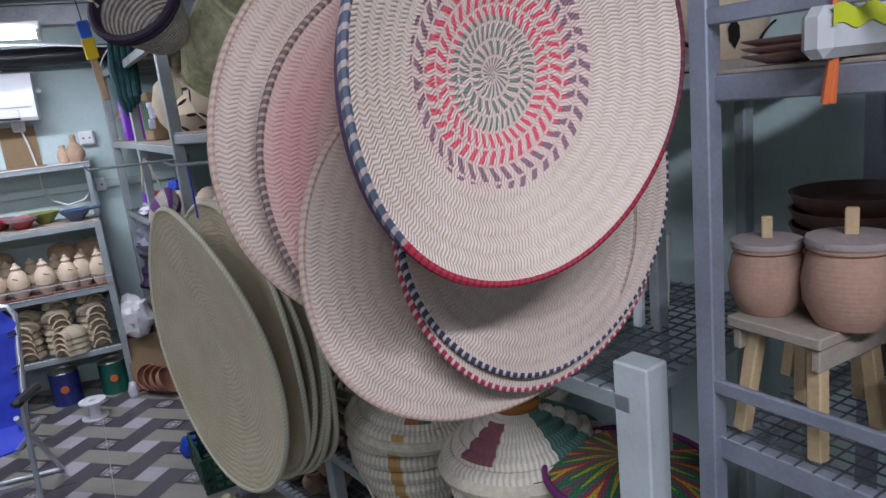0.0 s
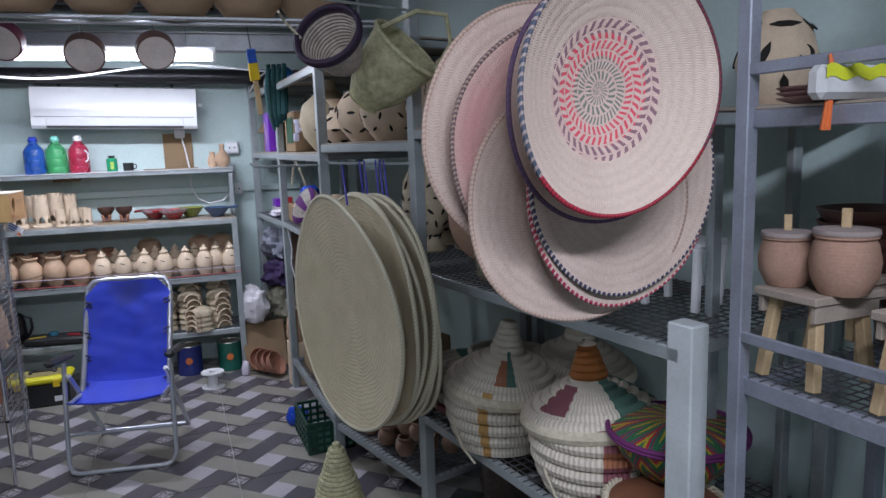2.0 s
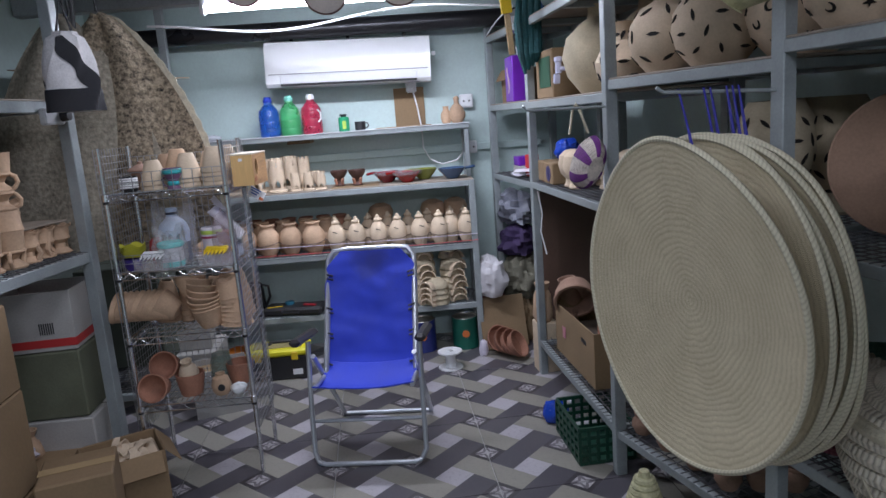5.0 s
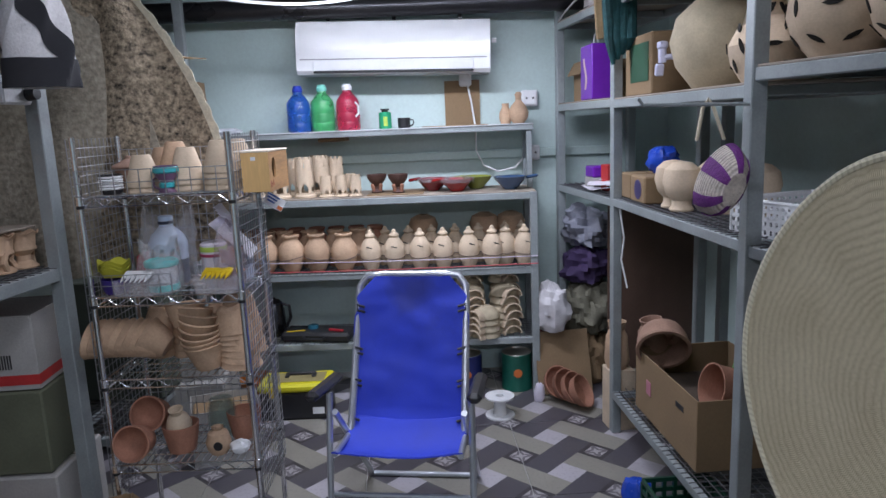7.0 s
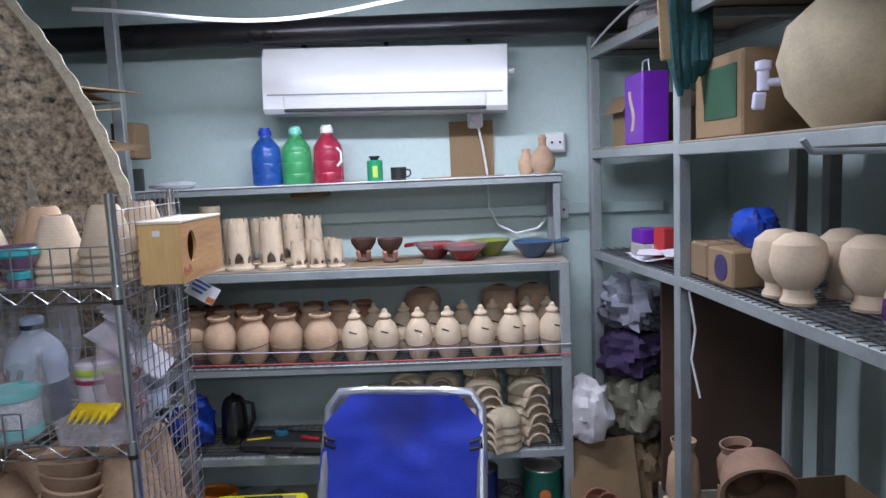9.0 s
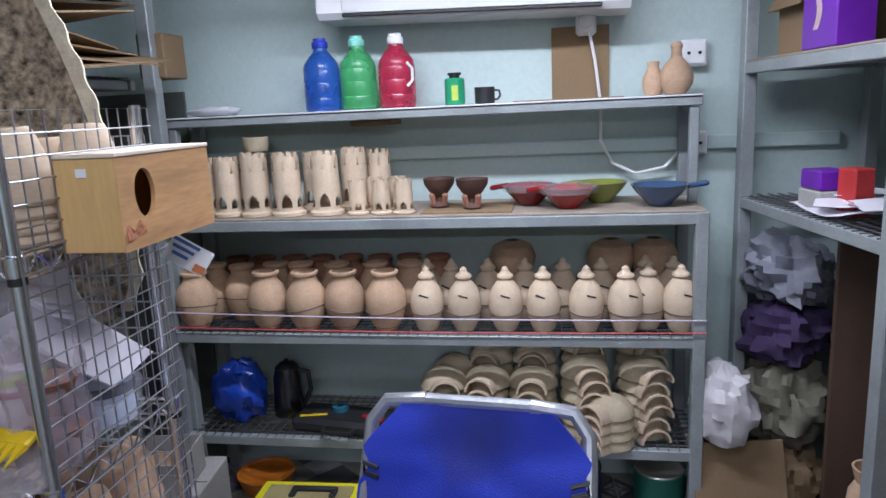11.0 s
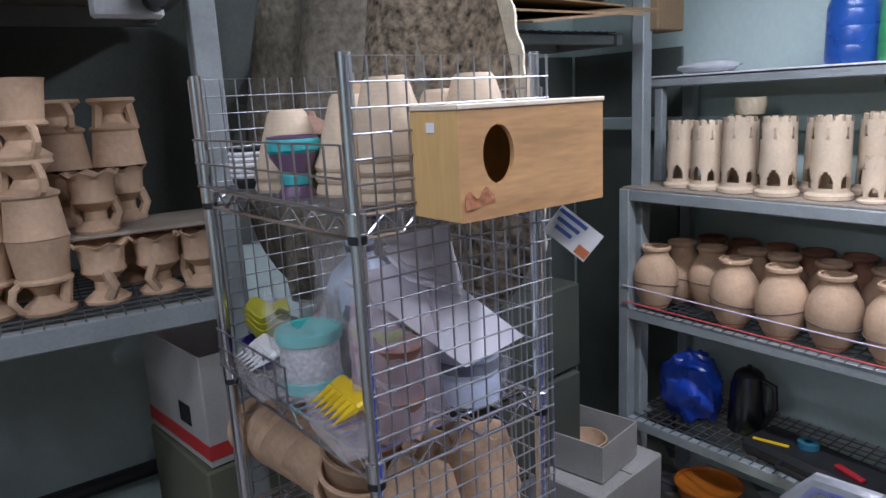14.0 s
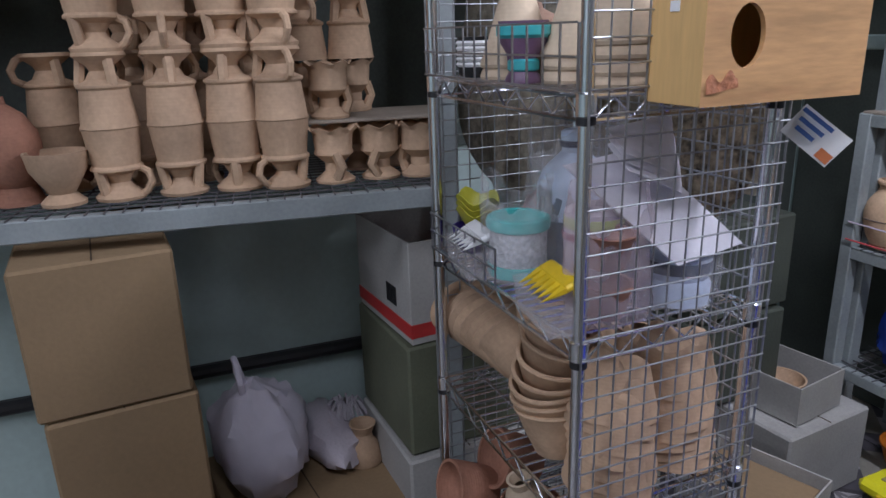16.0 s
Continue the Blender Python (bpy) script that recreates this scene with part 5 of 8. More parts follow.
def rake(m, material, label, tray=True):
    o = thing("toothed_scraper", label, "scraper", m)
    part("handle", Shape().box(0.10, 0.012, 0.028, pose(0, 0, 0.04), 0.004), material, o)
    for k in range(6):
        x = -0.042 + 0.0168 * k
        part("tooth", Shape().add([(x - 0.007, -0.004, 0.028), (x + 0.007, -0.004, 0.028), (x + 0.007, 0.004, 0.028), (x - 0.007, 0.004, 0.028), (x, 0, -0.012)], [(0, 1, 2, 3), (0, 4, 1), (1, 4, 2), (2, 4, 3), (3, 4, 0)]), material, o)
    return o


TRAYM = mat("clear_tray", (0.80, 0.77, 0.79), 0.1, vary=0.03, bump=0, alpha=0.17)
for x, mt_, lab in ((0.150, WHITE, "white plastic toothed scraper in a clear tray"), (0.415, YEL, "yellow plastic toothed scraper in a clear tray")):
    tr = solid("clear_tray", Shape().sheet(lambda u, v: (-0.07 + 0.14 * u, -0.03 + 0.06 * v, 0.050 * (max(abs(2 * u - 1), abs(2 * v - 1)) > 0.99)), 20, 10, 0.002), TRAYM, "clear plastic tray on the rack", "tray", on_rack(x, 0.0, ZR[1] + 0.002, -8))
    rake(on_rack(x, -0.022, ZR[1] + 0.054, -8, -66), mt_, lab)

# third shelf: nested clay pots, some lying on their side, some upturned
POT = [(0.040, 0), (0.043, 0.003), (0.058, 0.045), (0.069, 0.083), (0.072, 0.086), (0.071, 0.090)]
for i in range(9):
    turned("clay_bowl", "nested_pot", POT, CLAY, on_rack(0.02 + 0.021 * i, 0.072 + 0.004 * i, ZR[2] + 0.098 - 0.003 * i, 0, 0, -74 + 2 * i), "unglazed clay pot lying nested in a row on its side", "bowl", "clay bowls in the rack")
for i in range(8):
    turned("clay_bowl", "nested_pot", POT, CLAY, on_rack(0.338 - 0.010 * i, 0.075 + 0.002 * i, ZR[2] + 0.004 + 0.0205 * i, 40 * i, 3, -7 - i), "unglazed clay pot in a leaning nested stack", "bowl", "clay bowls in the rack")
DIMPLE = [(0.0, 0.088), (0.030, 0.087), (0.046, 0.080), (0.052, 0.070), (0.064, 0.028), (0.070, 0.006), (0.073, 0.0), (0.068, 0.0), (0.058, 0.030), (0.046, 0.066), (0.0, 0.078)]
dim = Shape().lathe(DIMPLE, 28)
dim.v = [(x * (1 + 0.05 * math.sin(3 * math.atan2(y, x) + 1)), y * (1 + 0.05 * math.sin(3 * math.atan2(y, x) + 1)), z + (0.010 * math.sin(2.2 * math.atan2(y, x)) if z > 0.06 else 0)) for x, y, z in dim.v]
MESH["upturned_bowl"] = dim.mesh("upturned_bowl", CLAY)
for x, y, n, lean in ((0.437, 0.105, 7, 7), (0.425, 0.235, 8, -4)):
    for i in range(n):
        solid("clay_bowl", MESH["upturned_bowl"], CLAY, "unglazed clay bowl turned over in a nested stack", "bowl", on_rack(x - 0.003 * i, y + 0.002 * i, ZR[2] + 0.004 + 0.0185 * i, 25 * i, lean * 0.5, lean), "upturned bowls in the rack")
for i, (x, y, z, rx, ry) in enumerate(((0.10, 0.235, 0.0, 0, 6), (0.215, 0.245, 0.0, 4, -10), (0.32, 0.235, 0.0, -6, 5))):
    for k in range(4):
        turned("clay_cone", "cone_%s" % CLAY.name, CONE, CLAY, on_rack(x, y, ZR[2] + 0.008 + z + 0.026 * k, 0, rx, ry), "unglazed clay cone in a nested pile", "clay cone", "piled clay cones")

# bottom shelf: small jars
PLANT = [(0.045, 0), (0.048, 0.005), (0.062, 0.08), (0.064, 0.1)]
turned("flower_pot", "flower_pot", PLANT, TERRA, on_rack(0.20, 0.10, ZR[3]), "small terracotta flower pot on the wire rack", "flower pot")
turned("clay_jar", "mini_jar", [(0.025, 0), (0.04, 0.02), (0.045, 0.045), (0.035, 0.075), (0.02, 0.09), (0.026, 0.11)], CREAM, on_rack(0.20, 0.10, ZR[3] + 0.06, 0, 15), "small cream clay jug resting in a flower pot", "jar")
for x, y, z, rx in ((0.075, 0.07, 0.06, 75), (0.10, 0.16, 0.12, 70)):
    turned("flower_pot", "flower_pot", PLANT, TERRA, on_rack(x, y, ZR[3] + z, 0, rx), "terracotta flower pot lying on its side", "flower pot")
hb = thing("money_pot", "round clay pot with a hole in its side", "pot", on_rack(0.345, 0.06, ZR[3]))
part("body", Shape().lathe(pot_profile([(0.025, 0), (0.04, 0.02), (0.044, 0.045), (0.034, 0.08), (0.018, 0.09), (0.022, 0.1)], 0.005), 24), CLAY, hb)
part("hole", Shape().lathe([(0, 0), (0.016, 0), (0.016, 0.003), (0, 0.003)], 16, pose(0.012, -0.0435, 0.045, 90)), BLACK, hb, "dark round hole")
turned("flower_pot", "flower_pot", PLANT, TERRA, on_rack(0.40, 0.2, ZR[3]), "small terracotta flower pot on the wire rack", "flower pot")
crumple("cloth", "white crumpled cloth on the rack's lowest shelf", "cloth", (0.07, 0.06, 0.05), on_rack(0.42, 0.06, ZR[3]), WHITE, 5)
turned("glass_jar", "glass_jar", [(0.05, 0), (0.052, 0.01), (0.052, 0.1), (0.04, 0.13), (0.042, 0.14)], mat("green_glass", (0.25, 0.32, 0.27), 0.1, alpha=0.4, bump=0), on_rack(0.31, 0.22, ZR[3]), "greenish glass jar on the rack", "jar")

# ---- brown folded palm mat hanging behind the rack ----
def folded_mat(u, v):
    """Half of a large round mat that hangs from its fold."""
    z = 2.09 - 1.12 * v
    half = 0.02 + 0.375 * math.sin(min(1, v * 1.3) * math.pi / 2) ** 0.72
    if v > 0.8:
        half *= math.sqrt(max(0.02, 1 - ((v - 0.8) / 0.22) ** 2))
    x = (2 * u - 1) * half + 0.05 * v
    y = -0.10 * math.cos((2 * u - 1) * 1.3) * (0.3 + v) + 0.02 * math.sin(u * 14 + v * 5)
    return (x, y, z)


fm = thing("folded_palm_mat", "large brown plaited palm mat folded and hung from the roof", "palm mat", pose(-1.75, -0.93, 0, 0, 0, 6))
mid = Shape().sheet(folded_mat, 40, 40, 0.012)
mid.v = [(x, z - 1.45, -y) for x, y, z in mid.v]
part("mat", mid, PALMBROWN, fm, m=Matrix.Translation((0, 0, 1.45)) @ Matrix.Rotation(radians(90), 4, "X"))
edge = [folded_mat(1.0, i / 40) for i in range(37)]
ew = Shape().sheet(lambda u, v: Vector(folded_mat(1.0, u * 0.9)) + Vector((0.050 * (v - 0.4) + 0.004 * math.sin(u * 90), -0.008, 0)), 60, 2, 0.006)
part("plaited_edge", ew, PALMEDGE, fm, "pale plaited border")
ew = Shape().sheet(lambda u, v: Vector(folded_mat(0.16, u * 0.6)) + Vector((0.022 * (v - 0.3), -0.014, 0)), 40, 2, 0.005)
part("plaited_edge", ew, PALMEDGE, fm, "pale plaited border")
part("back_layer", Shape().sheet(lambda u, v: Vector(folded_mat(u, v)) * 1.0 + Vector((-0.17 - 0.05 * v, -0.035, 0)), 30, 30, 0.012), mat("old_palm", (0.36, 0.32, 0.25), 0.85, vary=0.3, scale=50, bump=0.8, fine=70), fm, "greyish back half of the mat")
solid("cord", Shape().tube([(-1.75, -0.95, 2.1), (-1.75, -0.95, 2.6)], 0.005, 6), BLACK, "black cord holding the folded mat", "cord")
for i in range(5):
    solid("power_cable", Shape().tube([(-1.90 + 0.018 * i, -1.0, 2.6), (-1.87 + 0.012 * i + 0.01 * math.sin(i), -1.0, 2.1), (-1.90 + 0.01 * i, -1.02, 1.65)], 0.006, 6), BLACK, "black cable hanging down beside the post", "cord", group="hanging cables")

# ---- left shelves ----
CENS = [(0.040, 0), (0.042, 0.006), (0.022, 0.022), (0.018, 0.03), (0.026, 0.044), (0.043, 0.052), (0.043, 0.056), (0.039, 0.06), (0.046, 0.118), (0.048, 0.122)]


def censer(key, prof, material):
    if key in MESH:
        return MESH[key]
    MESH[key] = [("body", Shape().lathe(pot_profile(prof, 0.005), 24).mesh(key, material))]
    MESH[key].append(("handle", Shape().tube([(0.034, 0, 0.055), (0.052, 0, 0.045), (0.056, 0, 0.028), (0.046, 0, 0.012), (0.036, 0, 0.006)], 0.0065, 8).mesh("handle", material)))
    for a in (2.1, 4.2):
        MESH[key].append(("strut", Shape().tube([(0.036 * math.cos(a), 0.036 * math.sin(a), 0.054), (0.032 * math.cos(a), 0.032 * math.sin(a), 0.03), (0.028 * math.cos(a), 0.028 * math.sin(a), 0.008)], 0.009, 6).mesh("strut", material)))
    return MESH[key]


def burner(name, pieces, label, m, group):
    """An incense burner with its handle and struts; alike ones share meshes."""
    o = thing(name, label, "incense burner", m, group)
    for n, me in pieces:
        part(n, me, CLAY, o)
    return o


FRL = [(0.036, 0), (0.037, 0.005), (0.018, 0.02), (0.018, 0.036), (0.036, 0.052), (0.036, 0.056), (0.034, 0.06), (0.037, 0.09), (0.046, 0.1)]


def frilled(key, material):
    if key not in MESH:
        s = Shape().lathe(pot_profile(FRL, 0.004), 28)
        s.v = [(x, y, z + (0.004 * math.sin(7 * math.atan2(y, x)) if z > 0.094 else 0)) for x, y, z in s.v]
        MESH[key] = [("body", s.mesh(key, material))]
        for k in (-1, 1):
            MESH[key].append(("strut", Shape().tube([(k * 0.03, 0, 0.056), (k * 0.035, 0.01, 0.03), (k * 0.028, 0, 0.008)], 0.009, 6).mesh("strut", material)))
    return MESH[key]


ZL = 1.062
KB = 1.2
SC = Matrix.Scale(KB, 4)
cm = censer("censer", CENS, CLAY)


def on_left(s, d, z, rz=0, flip=False):
    """s metres along the shelf front from its far end, d metres in from the front."""
    p = ML @ Vector((LL - s, d, z))
    return pose(p.x, p.y, p.z, 180 if flip else 0, 0, rz)


lab = "pale clay incense burner with handle, stacked in a tower"
H1 = 0.1225 * KB
for i, (s, d, tall) in enumerate(((0.33, 0.11, 3), (0.43, 0.13, 3), (0.545, 0.125, 3), (0.67, 0.12, 3), (0.40, 0.26, 3), (0.52, 0.27, 3), (0.64, 0.26, 3), (0.80, 0.25, 2), (0.95, 0.12, 3), (1.08, 0.10, 3), (1.2, 0.12, 3), (1.33, 0.1, 3), (1.46, 0.12, 3), (1.02, 0.26, 4), (1.18, 0.27, 4), (0.56, 0.40, 4), (0.42, 0.40, 4))):
    z = ZL + 0.004
    for k in range(tall):
        flip = k % 2 == 1
        burner("incense_burner", cm, lab, on_left(s, d, z + (H1 if flip else 0), rng.uniform(0, 360), flip) @ SC, "stacked incense burners")
        z += H1
for s, d in ((0.46, 0.2), (0.6, 0.2)):
    burner("incense_burner", cm, lab, on_left(s, d, ZL + 0.008 + 3 * H1, rng.uniform(0, 360), False) @ SC, "stacked incense burners")
fmh = frilled("frilled_burner", CLAY)
for s, d in ((0.225, 0.12), (0.12, 0.13), (0.03, 0.12), (0.15, 0.26), (0.04, 0.27)):
    burner("frilled_burner", fmh, "clay incense burner with a frilled rim on the shelf", on_left(s, d, ZL + 0.004, rng.uniform(0, 360)) @ SC, "frilled incense burners")
solid("shelf_plank", Shape().box(0.36, 0.22, 0.008, ML @ pose(LL - 0.12, 0.24, ZL + 0.133), 0.002), GREYWOOD, "loose grey board laid across small burners", "board")
for s, d in ((0.22, 0.18), (0.26, 0.31), (0.15, 0.31)):
    burner("frilled_burner", fmh, "clay incense burner with a frilled rim on a board", on_left(s, d, ZL + 0.138, rng.uniform(0, 360)) @ SC, "frilled incense burners")
for s, d in ((0.26, 0.31), (0.15, 0.31)):
    burner("incense_burner", cm, lab, on_left(s, d, ZL + 0.261 + H1, rng.uniform(0, 360), True) @ SC, "stacked incense burners")
for s, d, mt_, k in ((0.775, 0.10, CLAY, "low"), (0.80, 0.38, TERRA, "lowt")):
    turned("clay_chalice", "chalice" + k, [(0.042, 0), (0.043, 0.007), (0.024, 0.024), (0.036, 0.042), (0.054, 0.072), (0.06, 0.108)], mt_, on_left(s, d, ZL + 0.004), "low clay chalice on the wire shelf", "chalice")
turned("pierced_burner", "pierced", [(0.05, 0), (0.036, 0.036), (0.055, 0.06), (0.06, 0.12), (0.058, 0.13), (0.056, 0.144), (0.036, 0.18), (0.01, 0.2), (0.008, 0.215)], TERRA, on_left(0.87, 0.15, ZL + 0.004), "domed terracotta incense burner", "incense burner")

# upper left shelf: bucket, bag, socket strip
p = on_left(0.56, 0.16, 1.698)
bk = thing("bucket", "blue plastic bucket with a pale lid", "bucket", p)
part("body", Shape().lathe(pot_profile([(0.10, 0), (0.105, 0.01), (0.118, 0.20), (0.121, 0.205)], 0.004), 32), plain("blue_bucket", (0.02, 0.16, 0.38), 0.4), bk)
part("lid", Shape().lathe([(0, 0.225), (0.11, 0.225), (0.127, 0.22), (0.127, 0.205), (0.121, 0.203)], 32), plain("pale_lid", (0.55, 0.6, 0.66), 0.4), bk, "pale rim lid")
solid("red_can", Shape().lathe([(0, 0), (0.025, 0), (0.025, 0.06), (0.02, 0.065), (0, 0.065)], 16), plain("red_film", (0.35, 0.03, 0.03), 0.35), "small red can on the shelf", "can", on_left(0.36, 0.1, 1.698))
strip = thing("socket_strip", "grey extension socket with a black plug under the shelf", "socket", ML @ pose(LL - 0.13, -0.016, 1.63))
part("body", Shape().box(0.12, 0.03, 0.065, pose(0, 0, 0), 0.006), mat("grey_plastic", (0.45, 0.46, 0.47), 0.4), strip)
part("plug", Shape().lathe([(0, 0), (0.022, 0), (0.018, 0.03), (0, 0.032)], 14, pose(0.045, -0.015, 0, 90)), BLACK, strip, "black plug")
hbag = thing("cloth_bag", "black and white printed cloth bag hanging from the beam", "bag", pose(-1.64, -1.52, 1.64, 0, 0, 25))


def bag_fn(u, v):
    a = u * 2 * math.pi
    w = 0.15 * (0.35 + 0.65 * math.sin(min(1.0, 0.12 + v) * math.pi * 0.62)) * (1 if v > 0.06 else 0.7)
    return (w * math.cos(a) * 0.62 + 0.01 * math.sin(5 * a + 7 * v), w * math.sin(a) * 0.35 + 0.008 * math.sin(4 * a + 9 * v), 0.30 * (1 - v))


bagw = Shape().sheet(bag_fn, 40, 24, 0.003)
part("upper_cloth", bagw, mat("printed_cloth", (0.66, 0.64, 0.64), 0.85, vary=0.12, scale=9, bump=0.3, spots=0.5, spot_colour=(0.05, 0.05, 0.06)), hbag, "white cloth with black patches")
part("lower_cloth", Shape().sheet(lambda u, v: Vector(bag_fn(u, 0.72 + 0.28 * v)) * 1.0 + Vector((0.004 * math.cos(u * 6.28), 0.004 * math.sin(u * 6.28), 0)), 40, 10, 0.004), plain("black_cloth", (0.018, 0.018, 0.022), 0.85), hbag, "black lower part")
for u0 in (0.62, 0.12):
    part("diagonal_band", Shape().sheet(lambda u, v: Vector(bag_fn(u0 + 0.13 * u + 0.24 * v, 0.06 + 0.72 * v)) * 1.0 + Vector((0.005 * math.cos((u0 + 0.13 * u + 0.24 * v) * 6.28), 0.005 * math.sin((u0 + 0.13 * u + 0.24 * v) * 6.28), 0)), 8, 20, 0.003), plain("black_cloth", (0.018, 0.018, 0.022), 0.85), hbag, "black diagonal band")
part("strap", Shape().tube([(-0.03, 0, 0.28), (0, 0, 0.42), (0.03, 0, 0.28)], 0.006, 6), BLACK, hbag, "black strap")
solid("cord", Shape().tube([(-1.64, -1.52, 2.05), (-1.64, -1.5, 2.59)], 0.003, 6), BLACK, "thin cord holding the cloth bag", "cord")

# cardboard boxes and bags below
carton("cardboard_box", "closed brown cardboard box at the bottom of a stack", 0.44, 0.29, 0.30, pose(-2.03, -2.065, 0, 0, 0, 5))
carton("cardboard_box", "closed brown cardboard box in a stack", 0.44, 0.29, 0.36, pose(-2.03, -2.065, 0.304, 0, 0, 6))
carton("cardboard_box", "closed brown cardboard box on top of a stack", 0.44, 0.29, 0.315, pose(-2.03, -2.07, 0.668, 0, 0, 5))
carton("cardboard_box", "closed brown cardboard box standing on the floor", 0.25, 0.24, 0.37, pose(-1.655, -1.95, 0, 0, 0, 20), tape=True)
carton("open_box", "open brown cardboard box full of clay shards", 0.30, 0.26, 0.26, pose(-1.66, -1.60, 0, 0, 0, 30), open_top=True, flaps=0.09)
for i in range(22):
    s = Shape().sheet(lambda u, v: (0.05 * (u - 0.5), 0.04 * (v - 0.5) * (1 - 0.5 * u), 0.012 * math.sin(u * 3)), 4, 4, 0.006)
    solid("clay_shard", s, CREAM, "broken piece of pale clay in the box", "shard", pose(-1.66 + rng.uniform(-0.09, 0.09), -1.60 + rng.uniform(-0.08, 0.08), 0.235 + 0.03 * rng.random(), rng.uniform(-50, 50), rng.uniform(-50, 50), rng.uniform(0, 360)), "clay shards")
solid("box_filling", Shape().box(0.28, 0.24, 0.22, pose(-1.66, -1.60, 0.12, 0, 0, 30), 0.01), CREAM, "heap of broken clay filling a box", "shards")
w1 = carton("white_carton", "white and red printed cardboard carton with open flaps", 0.34, 0.30, 0.26, pose(-2.05, -1.27, 0.65, 0, 0, 6), CARDW, True)
part("print_band", Shape().box(0.344, 0.304, 0.035, pose(0, 0, 0.035)), plain("red_print", (0.45, 0.03, 0.03), 0.6), w1, "red printed band")
for i in range(7):
    part("printed_bar", Shape().box(0.004, 0.002, 0.05, pose(0.03 + 0.009 * i, -0.1515, 0.10)), BLACK, w1)
carton("green_carton", "flattened green and white carton under another", 0.36, 0.32, 0.30, pose(-2.05, -1.27, 0.345, 0, 0, 4), mat("olive_carton", (0.12, 0.13, 0.085), 0.8, vary=0.12))
carton("white_carton", "white cardboard carton on the floor", 0.38, 0.34, 0.34, pose(-2.04, -1.27, 0, 0, 0, 3), CARDW)
carton("cardboard_box", "brown cardboard box lying beside white sacks", 0.48, 0.46, 0.205, pose(-2.10, -1.66, 0, 0, 0, 8))
cb = crumple("plastic_bag", "white plastic carrier bag filled with goods", "plastic bag", (0.27, 0.25, 0.33), pose(-2.10, -1.765, 0.207), VEIL, 40, 34, 0.18)
for s in (-1, 1):
    part("carry_handle", Shape().tube([(s * 0.05, -0.03, 0.27), (s * 0.055, -0.035, 0.34), (s * 0.03, -0.04, 0.375), (s * 0.005, -0.03, 0.34), (s * 0.008, -0.02, 0.29)], 0.009, 8), VEIL, cb, "tied carrier bag handle")
turned("clay_jug", "clay_jug_small", [(0.05, 0), (0.052, 0.006), (0.04, 0.06), (0.03, 0.07), (0.025, 0.09), (0.038, 0.12)], CLAY, pose(-2.10, -1.485, 0.207), "small waisted clay jug on a cardboard box", "jug")
crumple("sack", "white plastic sack lying on a box", "sack", (0.34, 0.16, 0.12), pose(-2.2, -1.56, 0.207), mat("mauve_sack", (0.52, 0.47, 0.52), 0.6, vary=0.1, bump=0.3), 44)
mop = Shape()
for i in range(60):
    a, q = rng.uniform(0, 6.28), rng.uniform(0.02, 0.07)
    mop.tube([(0, 0, 0.05), (q * 0.6 * math.cos(a), q * 0.6 * math.sin(a), 0.075), (q * math.cos(a), q * math.sin(a), 0.02 + 0.03 * rng.random())], 0.004, 5)
solid("mop_head", mop, mat("mop_yarn", (0.45, 0.42, 0.46), 0.9, vary=0.15), "grey-white yarn mop head lying on a box", "mop", pose(-2.22, -1.50, 0.265))
# behind the rack
w2 = carton("white_carton", "white printed carton standing open with clay bowls", 0.30, 0.24, 0.26, pose(-1.54, -0.60, 0.0, 0, 0, 20), CARDW, True)
BOWL = [(0.034, 0), (0.036, 0.004), (0.05, 0.02), (0.066, 0.045), (0.072, 0.066), (0.073, 0.07)]
turned("clay_bowl", "clay_bowl", BOWL, CLAY, pose(-1.79, -0.25, 0.272), "unglazed clay bowl in a low carton", "bowl")
solid("box_filling", Shape().box(0.28, 0.22, 0.22, pose(-1.54, -0.60, 0.12, 0, 0, 20), 0.01), CARD, "packed cardboard filling a carton", "packing")
carton("open_box", "low white open carton on another behind the rack", 0.26, 0.22, 0.12, pose(-1.80, -0.24, 0.265, 0, 0, 10), CARDW, True)
carton("cardboard_box", "white cardboard carton behind the rack", 0.38, 0.36, 0.26, pose(-1.82, -0.23, 0.0, 0, 0, 6), CARDW)
carton("green_carton", "dark green carton behind the rack", 0.44, 0.36, 0.28, pose(-2.05, -0.40, 0.27, 0, 0, 0), mat("dark_carton", (0.06, 0.07, 0.055), 0.8, vary=0.12))
carton("green_carton", "dark green carton on another carton", 0.44, 0.36, 0.28, pose(-2.05, -0.40, 0.56, 0, 0, 5), mat("dark_carton", (0.06, 0.07, 0.055), 0.8, vary=0.12))
# flattened cardboard on the corner shelf
for i in range(9):
    solid("flat_cardboard", Shape().sheet(lambda u, v: (0.62 * (u - 0.5), 0.55 * (v - 0.5), 0.02 * math.sin(3 * u + i) * (0.4 + v)), 10, 8, 0.005), CARD, "flattened cardboard sheet in a pile on the shelf", "cardboard", pose(-2.02 + rng.uniform(-0.05, 0.08), -0.42 + rng.uniform(-0.1, 0.1), 1.64 + 0.028 * i, rng.uniform(-4, 6), rng.uniform(-4, 4), rng.uniform(-12, 12)), "flattened cardboard")
solid("flat_cardboard", Shape().box(0.10, 0.14, 0.15, pose(-1.82, 0.15, 1.68), 0.004), CARD, "small cardboard box on the corner shelf", "cardboard box")

